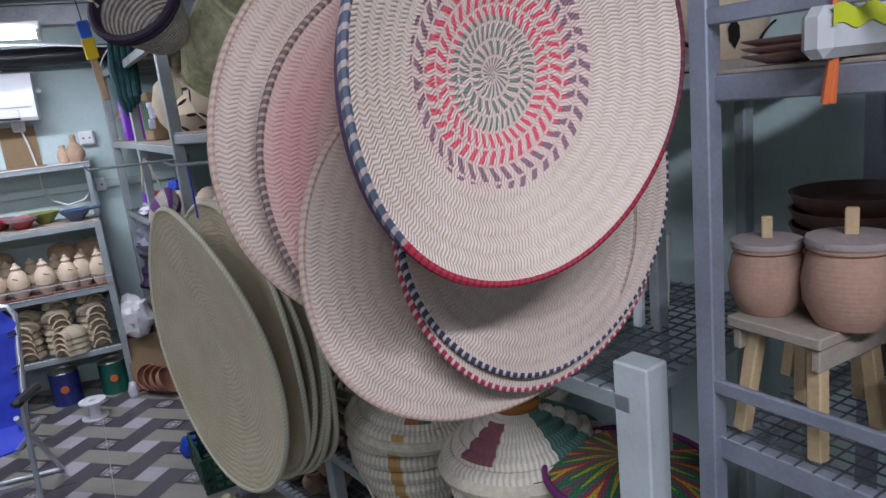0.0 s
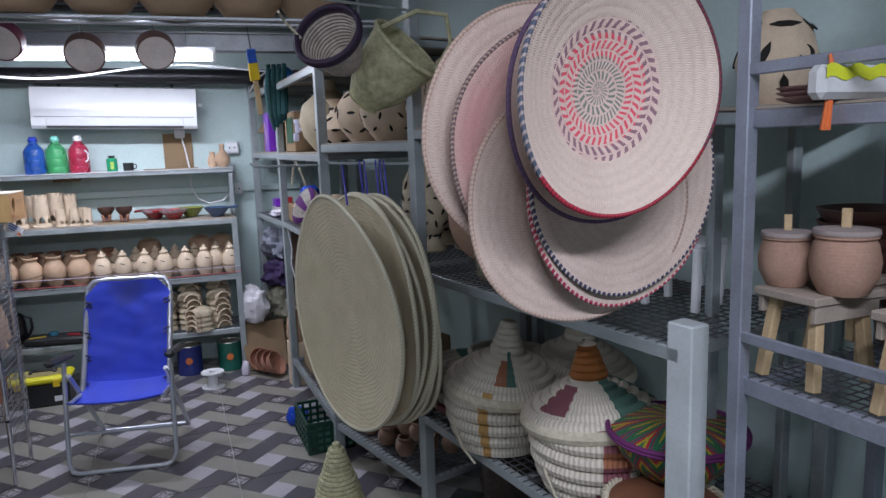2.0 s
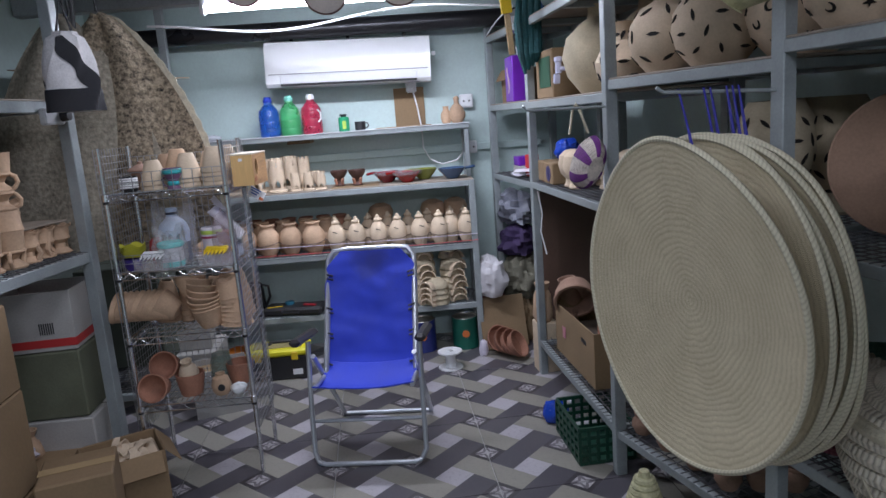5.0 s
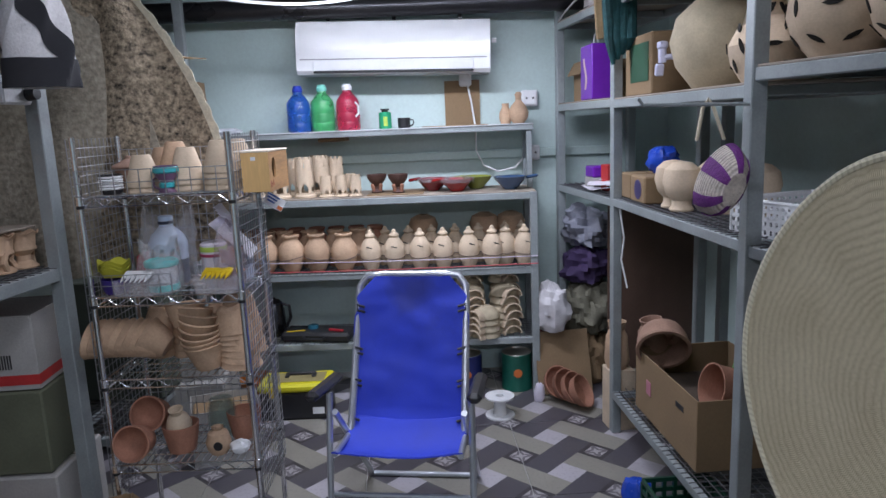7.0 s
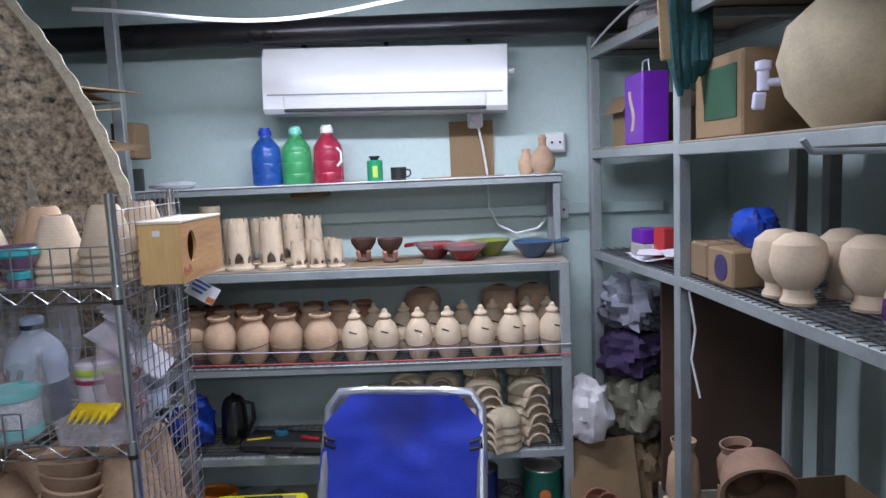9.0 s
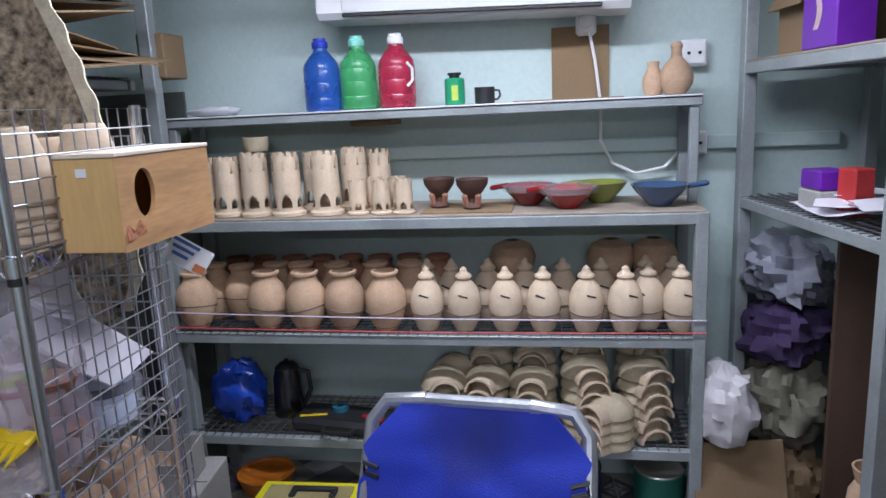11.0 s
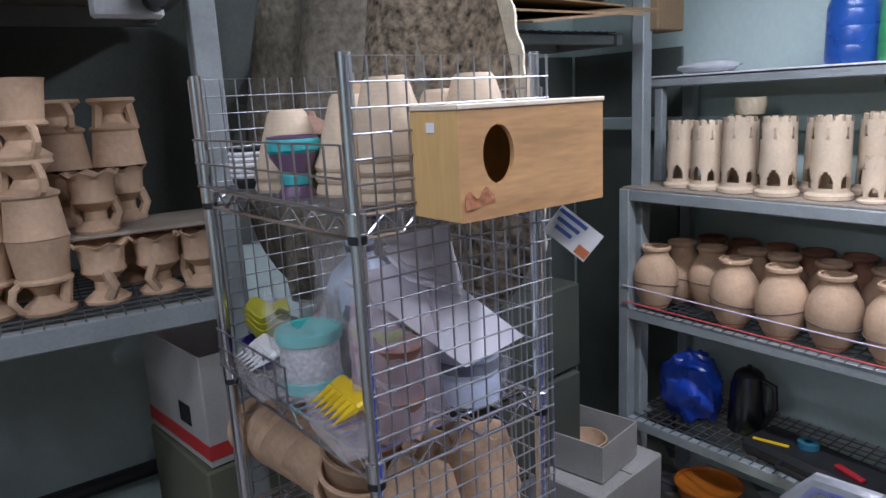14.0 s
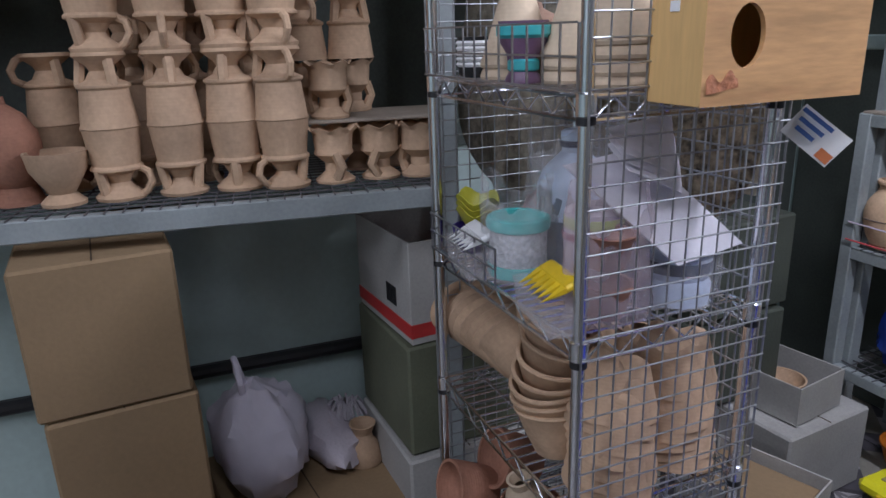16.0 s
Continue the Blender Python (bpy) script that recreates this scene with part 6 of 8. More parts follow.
# ---- goods on the back shelf ----
def bottle(x, label, colour, cap, handle=False):
    o = thing("water_bottle", label, "bottle", pose(x, 0.255, ZT + 0.003))
    r = 0.064
    body = mat("bottle_" + label.split()[1], colour, 0.28, vary=0.05, bump=0.02, trans=0.7)
    prof = [(0, 0), (r * 0.9, 0), (r, 0.01), (r, 0.042), (r * 0.975, 0.046), (r, 0.050), (r, 0.092), (r * 0.975, 0.096), (r, 0.100), (r, 0.136), (r * 0.975, 0.14), (r * 0.99, 0.144), (r * 0.93, 0.162), (r * 0.62, 0.190), (0.027, 0.203), (0.024, 0.21), (0.024, 0.222), (0, 0.222)]
    part("body", Shape().lathe(prof, 32), body, o)
    part("cap", Shape().lathe([(0.027, 0.216), (0.028, 0.218), (0.028, 0.236), (0.022, 0.242), (0.022, 0.25), (0, 0.252)], 20), cap, o, "screw cap with spout")
    if handle:
        part("handle", Shape().tube([(r * 0.72, -r * 0.72, 0.15), (r * 0.98, -r * 0.6, 0.13), (r * 0.98, -r * 0.6, 0.09), (r * 0.72, -r * 0.72, 0.07)], 0.0055, 10), WHITE, o, "white carrying handle")


bottle(-1.276, "translucent blue plastic water bottle with ribbed sides", (0.05, 0.20, 0.72), plain("blue_cap", (0.02, 0.05, 0.42), 0.4))
bottle(-1.142, "translucent green plastic water bottle with ribbed sides", (0.14, 0.68, 0.28), plain("mint_cap", (0.25, 0.70, 0.58), 0.4))
bottle(-1.003, "translucent red plastic water bottle with a white handle", (0.76, 0.06, 0.14), WHITE, True)
can = thing("spray_can", "small green metal can with a black top", "can", pose(-0.80, 0.25, ZT + 0.003))
part("body", Shape().lathe([(0, 0), (0.034, 0), (0.035, 0.004), (0.035, 0.085), (0.03, 0.09), (0, 0.09)], 24), plain("green_can", (0.02, 0.30, 0.14), 0.3), can)
part("cap", Shape().lathe([(0.018, 0.09), (0.018, 0.1), (0.024, 0.1), (0.024, 0.108), (0, 0.108)], 16), BLACK, can)
part("label_patch", Shape().box(0.002, 0.022, 0.05, pose(0.005, -0.0355, 0.04, 0, 0, 90)), plain("lime_label", (0.45, 0.6, 0.1)), can)
mug = thing("mug", "small black ceramic mug", "mug", pose(-0.696, 0.24, ZT + 0.003))
part("body", Shape().lathe(pot_profile([(0.03, 0), (0.034, 0.004), (0.035, 0.055)], 0.003), 24), BLACK, mug)
part("handle", Shape().tube([(0.033, 0, 0.044), (0.05, 0, 0.042), (0.053, 0, 0.026), (0.046, 0, 0.014), (0.033, 0, 0.012)], 0.004, 8), BLACK, mug)
turned("clay_gourd", "gourd_s", [(0.03, 0), (0.052, 0.03), (0.056, 0.06), (0.04, 0.095), (0.018, 0.12), (0.016, 0.14), (0.02, 0.155), (0.012, 0.168)], CLAY, pose(-0.065, 0.26, ZT + 0.003), "round clay bottle with a narrow neck", "clay bottle")
turned("clay_gourd", "gourd_t", [(0.025, 0), (0.036, 0.03), (0.034, 0.06), (0.018, 0.09), (0.02, 0.11)], CLAY, pose(-0.135, 0.28, ZT + 0.003), "small clay vase beside a clay bottle", "vase")
crumple("plastic_bag", "flat clear plastic packet on the top shelf", "plastic bag", (0.2, 0.11, 0.04), pose(-1.70, 0.25, ZT + 0.003), mat("foil_bag", (0.6, 0.62, 0.66), 0.25, vary=0.1, bump=0.4, fine=30), 61)
solid("card_sheet", Shape().box(0.36, 0.16, 0.004, pose(-0.42, 0.27, ZT + 0.004, 0, 0, 3)), CARD, "thin cardboard lying on the top shelf", "cardboard")
solid("card_sheet", Shape().box(0.15, 0.16, 0.02, pose(-1.10, 0.30, ZT - 0.046), 0.003), CARD, "brown card tucked under the top shelf", "cardboard")

# clay towers
def tower(key, r, h, n, material):
    """Round tower with crenellated top, flared foot, pointed arches and a slit."""
    if key in MESH:
        return MESH[key]
    s = Shape()
    seg = 48
    wall = 0.006
    prof = [(r * 1.18, 0), (r * 1.18, h * 0.05), (r * 1.02, h * 0.08), (r, h * 0.1)]
    s.lathe([(r * 0.9, 0)] + prof, seg)
    rows = 26
    def open_(a, q):
        a = a % (2 * math.pi)
        for k in range(n):
            c = 2 * math.pi * k / n
            d = abs((a - c + math.pi) % (2 * math.pi) - math.pi) * r
            w = r * (0.42 if k % 2 == 0 else 0.26)
            top = 0.36 if k % 2 == 0 else 0.30
            if 0.12 < q < top and d < w * (1 - max(0, (q - 0.22) / (top - 0.22)) ** 1.4):
                return True
            if 0.72 < q < 0.86 and d < r * 0.09 * (1 - (q - 0.72) / 0.16) + 0.0012:
                return True
        return q > 0.94 and int(a / (2 * math.pi) * 20) % 2 == 0
    for rad in (r, r - wall):
        vs, fs = [], []
        for i in range(rows + 1):
            q = 0.1 + 0.9 * i / rows
            taper = 1 - 0.10 * q
            for k in range(seg * 2):
                a = math.pi * k / seg
                vs.append((rad * taper * math.cos(a), rad * taper * math.sin(a), q * h))
        w = seg * 2
        for i in range(rows):
            for k in range(w):
                if open_(math.pi * (k + 0.5) / seg, 0.1 + 0.9 * (i + 0.5) / rows):
                    continue
                j = (k + 1) % w
                fs.append((i * w + k, i * w + j, (i + 1) * w + j, (i + 1) * w + k))
        s.add(vs, fs)
    s.lathe([(0, h * 0.1), (r * 0.98, h * 0.1)], seg)
    MESH[key] = s.mesh(key, material)
    return MESH[key]


tl = "cream clay tower lantern with pointed arches and battlements"
big = tower("tower_big", 0.046, 0.205, 6, CREAM)
wide = tower("tower_wide", 0.05, 0.215, 6, CREAM)
smallt = tower("tower_small", 0.032, 0.115, 6, CREAM)
for i, (x, y, me) in enumerate(((-1.69, 0.10, big), (-1.595, 0.09, big), (-1.49, 0.085, wide), (-1.37, 0.075, wide), (-1.235, 0.085, wide), (-1.43, 0.2, big), (-1.31, 0.2, big), (-1.17, 0.21, wide), (-1.10, 0.29, big), (-1.55, 0.21, wide), (-1.2, 0.31, wide))):
    solid("clay_tower", me, CREAM, tl, "clay tower", pose(x, y, Z2 + 0.01, 0, 0, -90 + rng.uniform(-25, 25)), "clay towers")
for x, y in ((-1.12, 0.07), (-1.038, 0.065), (-0.96, 0.065), (-1.08, 0.15), (-1.0, 0.15)):
    solid("clay_tower", smallt, CREAM, "small cream clay tower lantern on the shelf", "clay tower", pose(x, y, Z2 + 0.01, 0, 0, rng.uniform(-120, -60)), "clay towers")
turned("clay_jar", "bandjar", [(0.04, 0), (0.045, 0.02), (0.045, 0.05)], OLIVE, pose(-1.53, 0.21, Z2 + 0.226), "small banded clay cup standing on a tower", "cup")
GLAZE = [(0.03, 0), (0.034, 0.005), (0.018, 0.02), (0.018, 0.035), (0.038, 0.058), (0.052, 0.08), (0.055, 0.1)]
for x in (-0.855, -0.735):
    g = thing("goblet", "dark brown glazed clay goblet on a card", "goblet", pose(x, 0.11 if x > -0.8 else 0.16, Z2 + 0.014))
    part("bowl", Shape().lathe(pot_profile(GLAZE, 0.004), 26), DARKCLAY, g)
    part("foot_prong", Shape().box(0.02, 0.016, 0.05, pose(0.02, -0.02, 0.026, 20, 0, 30), 0.005), TERRA, g)
    part("foot_prong", Shape().box(0.02, 0.016, 0.05, pose(-0.02, -0.02, 0.026, 20, 0, -30), 0.005), TERRA, g)
solid("card_sheet", Shape().box(0.30, 0.22, 0.004, pose(-0.75, 0.14, Z2 + 0.0105)), CARD, "brown card lying on the shelf", "cardboard")
DISH = [(0.035, 0), (0.04, 0.005), (0.08, 0.05), (0.092, 0.068)]
for x, y, c, key, lab in ((-0.55, 0.2, (0.20, 0.01, 0.015), "dish_dark", "dark red glazed pottery bowl wrapped in film"), (-0.42, 0.11, (0.30, 0.008, 0.008), "dish_red", "bright red glazed pottery bowl wrapped in film"), (-0.31, 0.23, (0.22, 0.25, 0.05), "dish_green", "olive green glazed pottery bowl"), (-0.13, 0.12, (0.05, 0.10, 0.20), "dish_blue", "slate blue glazed pottery bowl with a handle")):
    d = thing("glazed_bowl", lab, "bowl", pose(x, y, Z2 + 0.01))
    part("body", Shape().lathe(pot_profile(DISH, 0.006), 30), plain(key, c, 0.2, coat=0.5), d)
    part("handle", Shape().box(0.07, 0.035, 0.016, pose(0.115 if "blue" in key else -0.10, 0.0, 0.064, 0, -8, 0), 0.006), plain(key, c, 0.2), d)
    if "film" in lab:
        part("film", Shape().lathe([(0.095, 0.05), (0.097, 0.07), (0.06, 0.078), (0, 0.076)], 24, wobble=0.03), CLEARBAG, d, "clear wrapping film")

# water jars and money pots
JARP = [(0.036, 0), (0.044, 0.012), (0.060, 0.045), (0.070, 0.082), (0.0715, 0.11), (0.066, 0.138), (0.054, 0.16), (0.043, 0.173), (0.039, 0.184), (0.040, 0.191), (0.047, 0.198), (0.0475, 0.206), (0.044, 0.209)]
JAR = Shape().lathe(pot_profile(JARP, 0.006), 30)
JARM = JAR.mesh("water_jar_body", CLAY)
BAND = Shape()
pts = []
for i in range(40):
    a = 2 * math.pi * i / 40
    pts.append((0.0705 * math.cos(a), 0.0705 * math.sin(a), 0.082 + 0.012 * math.sin(a)))
BAND.tube(pts, 0.0022, 6, closed=True)
BANDM = BAND.mesh("tie_band", mat("twine", (0.16, 0.12, 0.10), 0.9))
FOOTM = Shape().lathe([(0.0365, 0.001), (0.0445, 0.013), (0.0465, 0.016), (0.045, 0.02)], 28).mesh("painted_foot", plain("red_slip", (0.42, 0.07, 0.04), 0.7))


def water_jar(x, y):
    j = thing("water_jar", "round clay water jar with red painted foot on the shelf", "jar", jit(x, y, Z3 + 0.004), "row of water jars")
    part("body", JARM, CLAY, j)
    part("tie_band", BANDM, CLAY, j, "dark twine band")
    part("painted_foot", FOOTM, CLAY, j, "red painted foot")


for x, y in ((-1.755, 0.07), (-1.475, 0.07), (-1.335, 0.065), (-1.19, 0.065), (-1.04, 0.065), (-1.62, 0.17), (-1.735, 0.19), (-1.40, 0.2), (-1.26, 0.2), (-1.11, 0.2), (-1.50, 0.21), (-0.98, 0.2)):
    water_jar(x, y)
for i in range(8):
    turned("water_jar", "dark_jar", JARP, TERRA, jit(-1.70 + 0.115 * i, 0.31, Z3 + 0.004), "dark terracotta water jar at the back of the shelf", "jar", "row of water jars")
BANK = [(0.033, 0), (0.039, 0.012), (0.051, 0.045), (0.0575, 0.085), (0.056, 0.115), (0.046, 0.145), (0.031, 0.166), (0.0225, 0.174), (0.024, 0.179), (0.0285, 0.184), (0.0265, 0.191), (0.017, 0.198), (0.0125, 0.205), (0.0115, 0.212), (0.004, 0.219)]
BANKM = Shape().lathe([(0, 0)] + BANK + [(0, 0.219)], 28).mesh("money_pot_body", CREAM)
SLOTM = Shape().box(0.032, 0.006, 0.004, pose(0, -0.0515, 0.128, 20, 18), 0.001).mesh("coin_slot", BLACK)
BAND2 = Shape()
BAND2.tube([(0.0565 * math.cos(2 * math.pi * i / 36), 0.0565 * math.sin(2 * math.pi * i / 36), 0.07 + 0.008 * math.sin(2 * math.pi * i / 36)) for i in range(36)], 0.002, 6, closed=True)
BAND2M = BAND2.mesh("tie_band", mat("twine", (0.16, 0.12, 0.10), 0.9))
for x, y in ((-0.90, 0.07), (-0.77, 0.065), (-0.63, 0.065), (-0.505, 0.065), (-0.365, 0.065), (-0.24, 0.065), (-0.065, 0.075), (-0.165, 0.10), (-0.92, 0.2), (-0.83, 0.19), (-0.70, 0.19), (-0.57, 0.19), (-0.44, 0.19), (-0.31, 0.19), (-0.16, 0.22), (-0.07, 0.2)):
    j = thing("money_pot", "cream clay money pot with a coin slot and knob", "money pot", pose(x, y, Z3 + 0.004, 0, 0, rng.uniform(-35, 35)), "row of money pots")
    part("body", BANKM, CREAM, j)
    part("coin_slot", SLOTM, BLACK, j)
    part("tie_band", BAND2M, CLAY, j)
for x, y in ((-0.62, 0.31), (-0.27, 0.31), (-0.12, 0.32)):
    turned("clay_dome", "dome_pot", [(0.05, 0), (0.055, 0.01), (0.06, 0.12), (0.075, 0.16), (0.085, 0.2), (0.07, 0.24), (0.03, 0.26)], CLAY, pose(x, y, Z3 + 0.004), "rounded clay vessel behind the money pots", "pot")
for z, y, c, nm in ((Z3 + 0.06, -0.004, (0.62, 0.55, 0.66), "mauve_string"), (Z3 + 0.02, -0.006, (0.6, 0.09, 0.10), "red_string")):
    solid("string", Shape().tube([(-1.83 + 1.83 * i / 20, y - 0.003, z + 0.02 * (1 - i / 20) * (1 if nm[0] == "m" else 0.3) - 0.008 * math.sin(i / 20 * math.pi)) for i in range(21)], 0.0025, 6), plain(nm, c), "thin string stretched along the shelf edge", "string")

# stacked half masks on the lowest shelf
HALF = Shape()
HALF.sheet(lambda u, v: (0.078 * math.sin(v * math.pi / 2) * math.cos(u * 2 * math.pi), 0.07 * math.sin(v * math.pi / 2) * math.sin(u * 2 * math.pi), 0.058 * math.cos(v * math.pi / 2)), 28, 8, 0.006)
HALFM = HALF.mesh("shell_body", OLIVE)
ARCH = Shape().sheet(lambda u, v: (0.052 * math.cos(u * math.pi), -0.066 - 0.045 * v, 0.05 * math.sin(u * math.pi) + 0.006 * v), 18, 3, 0.007)
ARCHM = ARCH.mesh("arched_lip", CREAM)
CUT = []
for i in range(7):
    a = radians(200 + 23 * i)
    CUT.append((0.048 * math.cos(a), 0.043 * math.sin(a), 0.046))


def half_mask(x, y, z, rz, ry=0, cuts=False):
    o = thing("clay_shell", "khaki clay half shell with an arched lip, stacked", "clay shell", pose(x, y, z, 0, ry, rz), "stacked clay shells")
    part("shell", HALFM, OLIVE, o)
    part("arched_lip", ARCHM, OLIVE, o)
    if cuts:
        for i in range(8):
            a = 2 * math.pi * i / 8
            n = Vector((math.cos(a) * 0.55, math.sin(a) * 0.55, 0.83)).normalized()
            m = Matrix.Translation((0.045 * math.cos(a), 0.041 * math.sin(a), 0.0465)) @ n.to_track_quat("Z", "Y").to_matrix().to_4x4()
            part("cut_out", Shape().lathe([(0, 0.0), (0.008, 0.0), (0.008, 0.002), (0, 0.002)], 10, m @ Matrix.Diagonal((1.8, 0.7, 1, 1))), BLACK, o)


for c, (x, n) in enumerate(((-0.85, 4), (-0.71, 5), (-0.545, 5), (-0.365, 6), (-0.175, 6))):
    for k in range(n):
        half_mask(x + rng.uniform(-0.006, 0.006), 0.13, Z4 + 0.006 + 0.042 * k, (c - 2) * 10 + rng.uniform(-5, 5))
    for k in range(n):
        half_mask(x + rng.uniform(-0.006, 0.006), 0.29, Z4 + 0.006 + 0.05 * k, (c - 2) * 10 + rng.uniform(-5, 5))
half_mask(-0.86, 0.10, Z4 + 0.175, 10, 0, True)
for k in range(4):
    half_mask(-0.29, 0.045, Z4 + 0.006 + 0.036 * k, -40, 0, k == 3)
crumple("plastic_bag", "blue plastic bag stuffed full on the shelf", "plastic bag", (0.2, 0.17, 0.24), pose(-1.66, 0.15, Z4 + 0.004), plain("blue_film", (0.015, 0.06, 0.42), 0.25), 71, 30, 0.25)
ket = thing("kettle", "steel and black electric kettle", "kettle", pose(-1.49, 0.2, Z4 + 0.004))
part("body", Shape().lathe([(0, 0), (0.06, 0), (0.062, 0.02), (0.055, 0.15), (0.045, 0.19), (0, 0.195)], 24), mat("dark_steel", (0.10, 0.10, 0.11), 0.2, metal=0.9, vary=0.1), ket)
part("handle", Shape().tube([(0.045, 0, 0.18), (0.085, 0, 0.17), (0.09, 0, 0.1), (0.06, 0, 0.04)], 0.009, 8), BLACK, ket)
part("lid", Shape().lathe([(0.045, 0.19), (0.03, 0.205), (0.008, 0.21), (0.008, 0.22), (0, 0.222)], 20), BLACK, ket)
ts = thing("tool_case", "black blow moulded tool case lying open", "tool case", pose(-1.22, 0.09, Z4 + 0.004, 0, 0, -8))
part("body", Shape().box(0.40, 0.16, 0.055, pose(0, 0, 0.0275), 0.016), BLACK, ts)
part("grip", Shape().tube([(-0.06, -0.08, 0.03), (-0.05, -0.11, 0.03), (0.05, -0.11, 0.03), (0.06, -0.08, 0.03)], 0.009, 8), BLACK, ts)
part("label_strip", Shape().box(0.10, 0.014, 0.002, pose(-0.12, -0.04, 0.056, 0, 0, 20)), YEL, ts, "yellow strip")
part("tape_roll", Shape().lathe([(0.012, 0), (0.03, 0), (0.03, 0.018), (0.012, 0.018)], 20, pose(-0.04, 0.02, 0.056)), plain("teal_roll", (0.03, 0.15, 0.22), 0.4), ts)
part("bit_row", Shape().box(0.09, 0.02, 0.012, pose(0.11, -0.03, 0.06, 0, 0, -15), 0.003), plain("red_grip", (0.35, 0.02, 0.03), 0.4), ts)
solid("orange_tub", Shape().lathe(pot_profile([(0.09, 0), (0.11, 0.06), (0.115, 0.07)], 0.004), 26), plain("orange_plastic", (0.6, 0.18, 0.02), 0.4), "orange plastic basin under the shelf", "basin", pose(-1.62, 0.2, 0.0))

# things on the floor below the shelf
tb = thing("toolbox", "black toolbox with a bright yellow lid", "toolbox", pose(-1.30, -0.17, 0, 0, 0, 2))
part("body", Shape().box(0.36, 0.19, 0.15, pose(0, 0, 0.076), 0.01), BLACK, tb)
part("lid", Shape().box(0.38, 0.21, 0.045, pose(0, 0, 0.175), 0.014), mat("bright_yellow", (0.72, 0.66, 0.02), 0.4, vary=0.06), tb, "bright yellow lid")
part("lid_panel", Shape().box(0.30, 0.13, 0.006, pose(0, 0, 0.2), 0.002), mat("tan_panel", (0.32, 0.27, 0.12), 0.6), tb)
part("grip", Shape().box(0.16, 0.02, 0.018, pose(0.02, 0.03, 0.21), 0.006), BLACK, tb, "black handle")
for dx in (-0.05, 0.09):
    part("grip_leg", Shape().box(0.022, 0.05, 0.014, pose(dx, 0.01, 0.208), 0.004), BLACK, tb)
for s in (-1, 1):
    part("latch", Shape().box(0.04, 0.012, 0.05, pose(s * 0.11, -0.105, 0.155), 0.004), YEL, tb)
part("sticker", Shape().box(0.06, 0.002, 0.035, pose(0.12, -0.0965, 0.05)), WHITE, tb)
for x, c, nm in ((-0.40, (0.02, 0.03, 0.16), "blue"), (-0.12, (0.01, 0.10, 0.07), "green")):
    pc = thing("paint_can", "large %s labelled metal paint can under the shelf" % nm, "paint can", pose(x, 0.10, 0))
    part("body", Shape().lathe([(0, 0), (0.085, 0), (0.087, 0.006), (0.085, 0.012), (0.085, 0.2), (0.087, 0.206), (0.085, 0.21)], 30), plain(nm + "_can_print", c, 0.35), pc)
    part("lid", Shape().lathe([(0.085, 0.205), (0.08, 0.212), (0.078, 0.205), (0, 0.205)], 30), mat("tin", (0.45, 0.43, 0.38), 0.35, metal=0.8), pc)
    part("label_spot", Shape().lathe([(0, 0), (0.024, 0), (0.024, 0.002), (0, 0.002)], 16, pose(0, -0.0855, 0.11, 90)), plain("orange_print", (0.6, 0.16, 0.04)), pc)
sp = thing("cable_spool", "white plastic cable spool standing on the floor", "spool", pose(-0.24, -0.28, 0))
part("lower_flange", Shape().lathe([(0, 0), (0.075, 0), (0.075, 0.008), (0, 0.008)], 28), WHITE, sp)
part("core", Shape().lathe([(0.035, 0.008), (0.03, 0.05), (0.035, 0.10)], 24), WHITE, sp)
part("upper_flange", Shape().lathe([(0.022, 0.1), (0.075, 0.1), (0.075, 0.108), (0.022, 0.108), (0.022, 0.07), (0, 0.07)], 28), WHITE, sp)
crumple("white_cloth", "white cloth bundle stuffed beside the shelf", "cloth", (0.2, 0.17, 0.27), pose(0.07, 0.06, 0.34), mat("white_cloth", (0.62, 0.60, 0.62), 0.85, vary=0.12, bump=0.4, fine=40), 81, 30, 0.3)
solid("storage_box", Shape().box(0.16, 0.16, 0.34, pose(0.08, 0.16, 0.17), 0.01), plain("dark_red_box", (0.10, 0.02, 0.02), 0.7), "dark red box standing beside the shelf", "box")
crumple("small_bag", "small white plastic bag on the floor by the wall", "plastic bag", (0.06, 0.05, 0.11), pose(-0.02, -0.12, 0), VEIL, 83)

# ---- shelves along the right wall: packaging, jars, lanterns ----
def on_run(k, s, d, z, rz=0, rx=0, ry=0):
    """On unit k: s metres along its front from the far end, d metres in."""
    return units[k][2] @ pose(s, d, z, rx, ry, rz)


def box_thing(name, label, category, size, m, material, b=0.004):
    return solid(name, Shape().box(*size, pose(0, 0, size[2] / 2), b), material, label, category, m)


PURPLE = plain("purple_print", (0.16, 0.02, 0.40), 0.35)
pb = thing("gift_bag", "purple printed paper bag standing on the shelf", "bag", on_run(0, 0.43, 0.07, 1.57, -4))
part("body", Shape().box(0.20, 0.10, 0.26, pose(0, 0, 0.13), 0.004), PURPLE, pb)
part("print", Shape().sheet(lambda u, v: (-0.03 + 0.03 * u + 0.02 * math.sin(v * 5), -0.0515, 0.05 + 0.15 * v), 4, 10, 0.001), plain("pale_print", (0.6, 0.45, 0.42)), pb, "pale printed motif")
part("print", Shape().sheet(lambda u, v: (-0.1015, -0.02 + 0.03 * u + 0.015 * math.sin(v * 5), 0.05 + 0.15 * v), 4, 10, 0.001), plain("pale_print", (0.6, 0.45, 0.42)), pb, "pale printed motif")
part("handle", Shape().tube([(-0.04, 0, 0.26), (-0.03, 0, 0.31), (0.03, 0, 0.31), (0.04, 0, 0.26)], 0.003, 6), WHITE, pb)
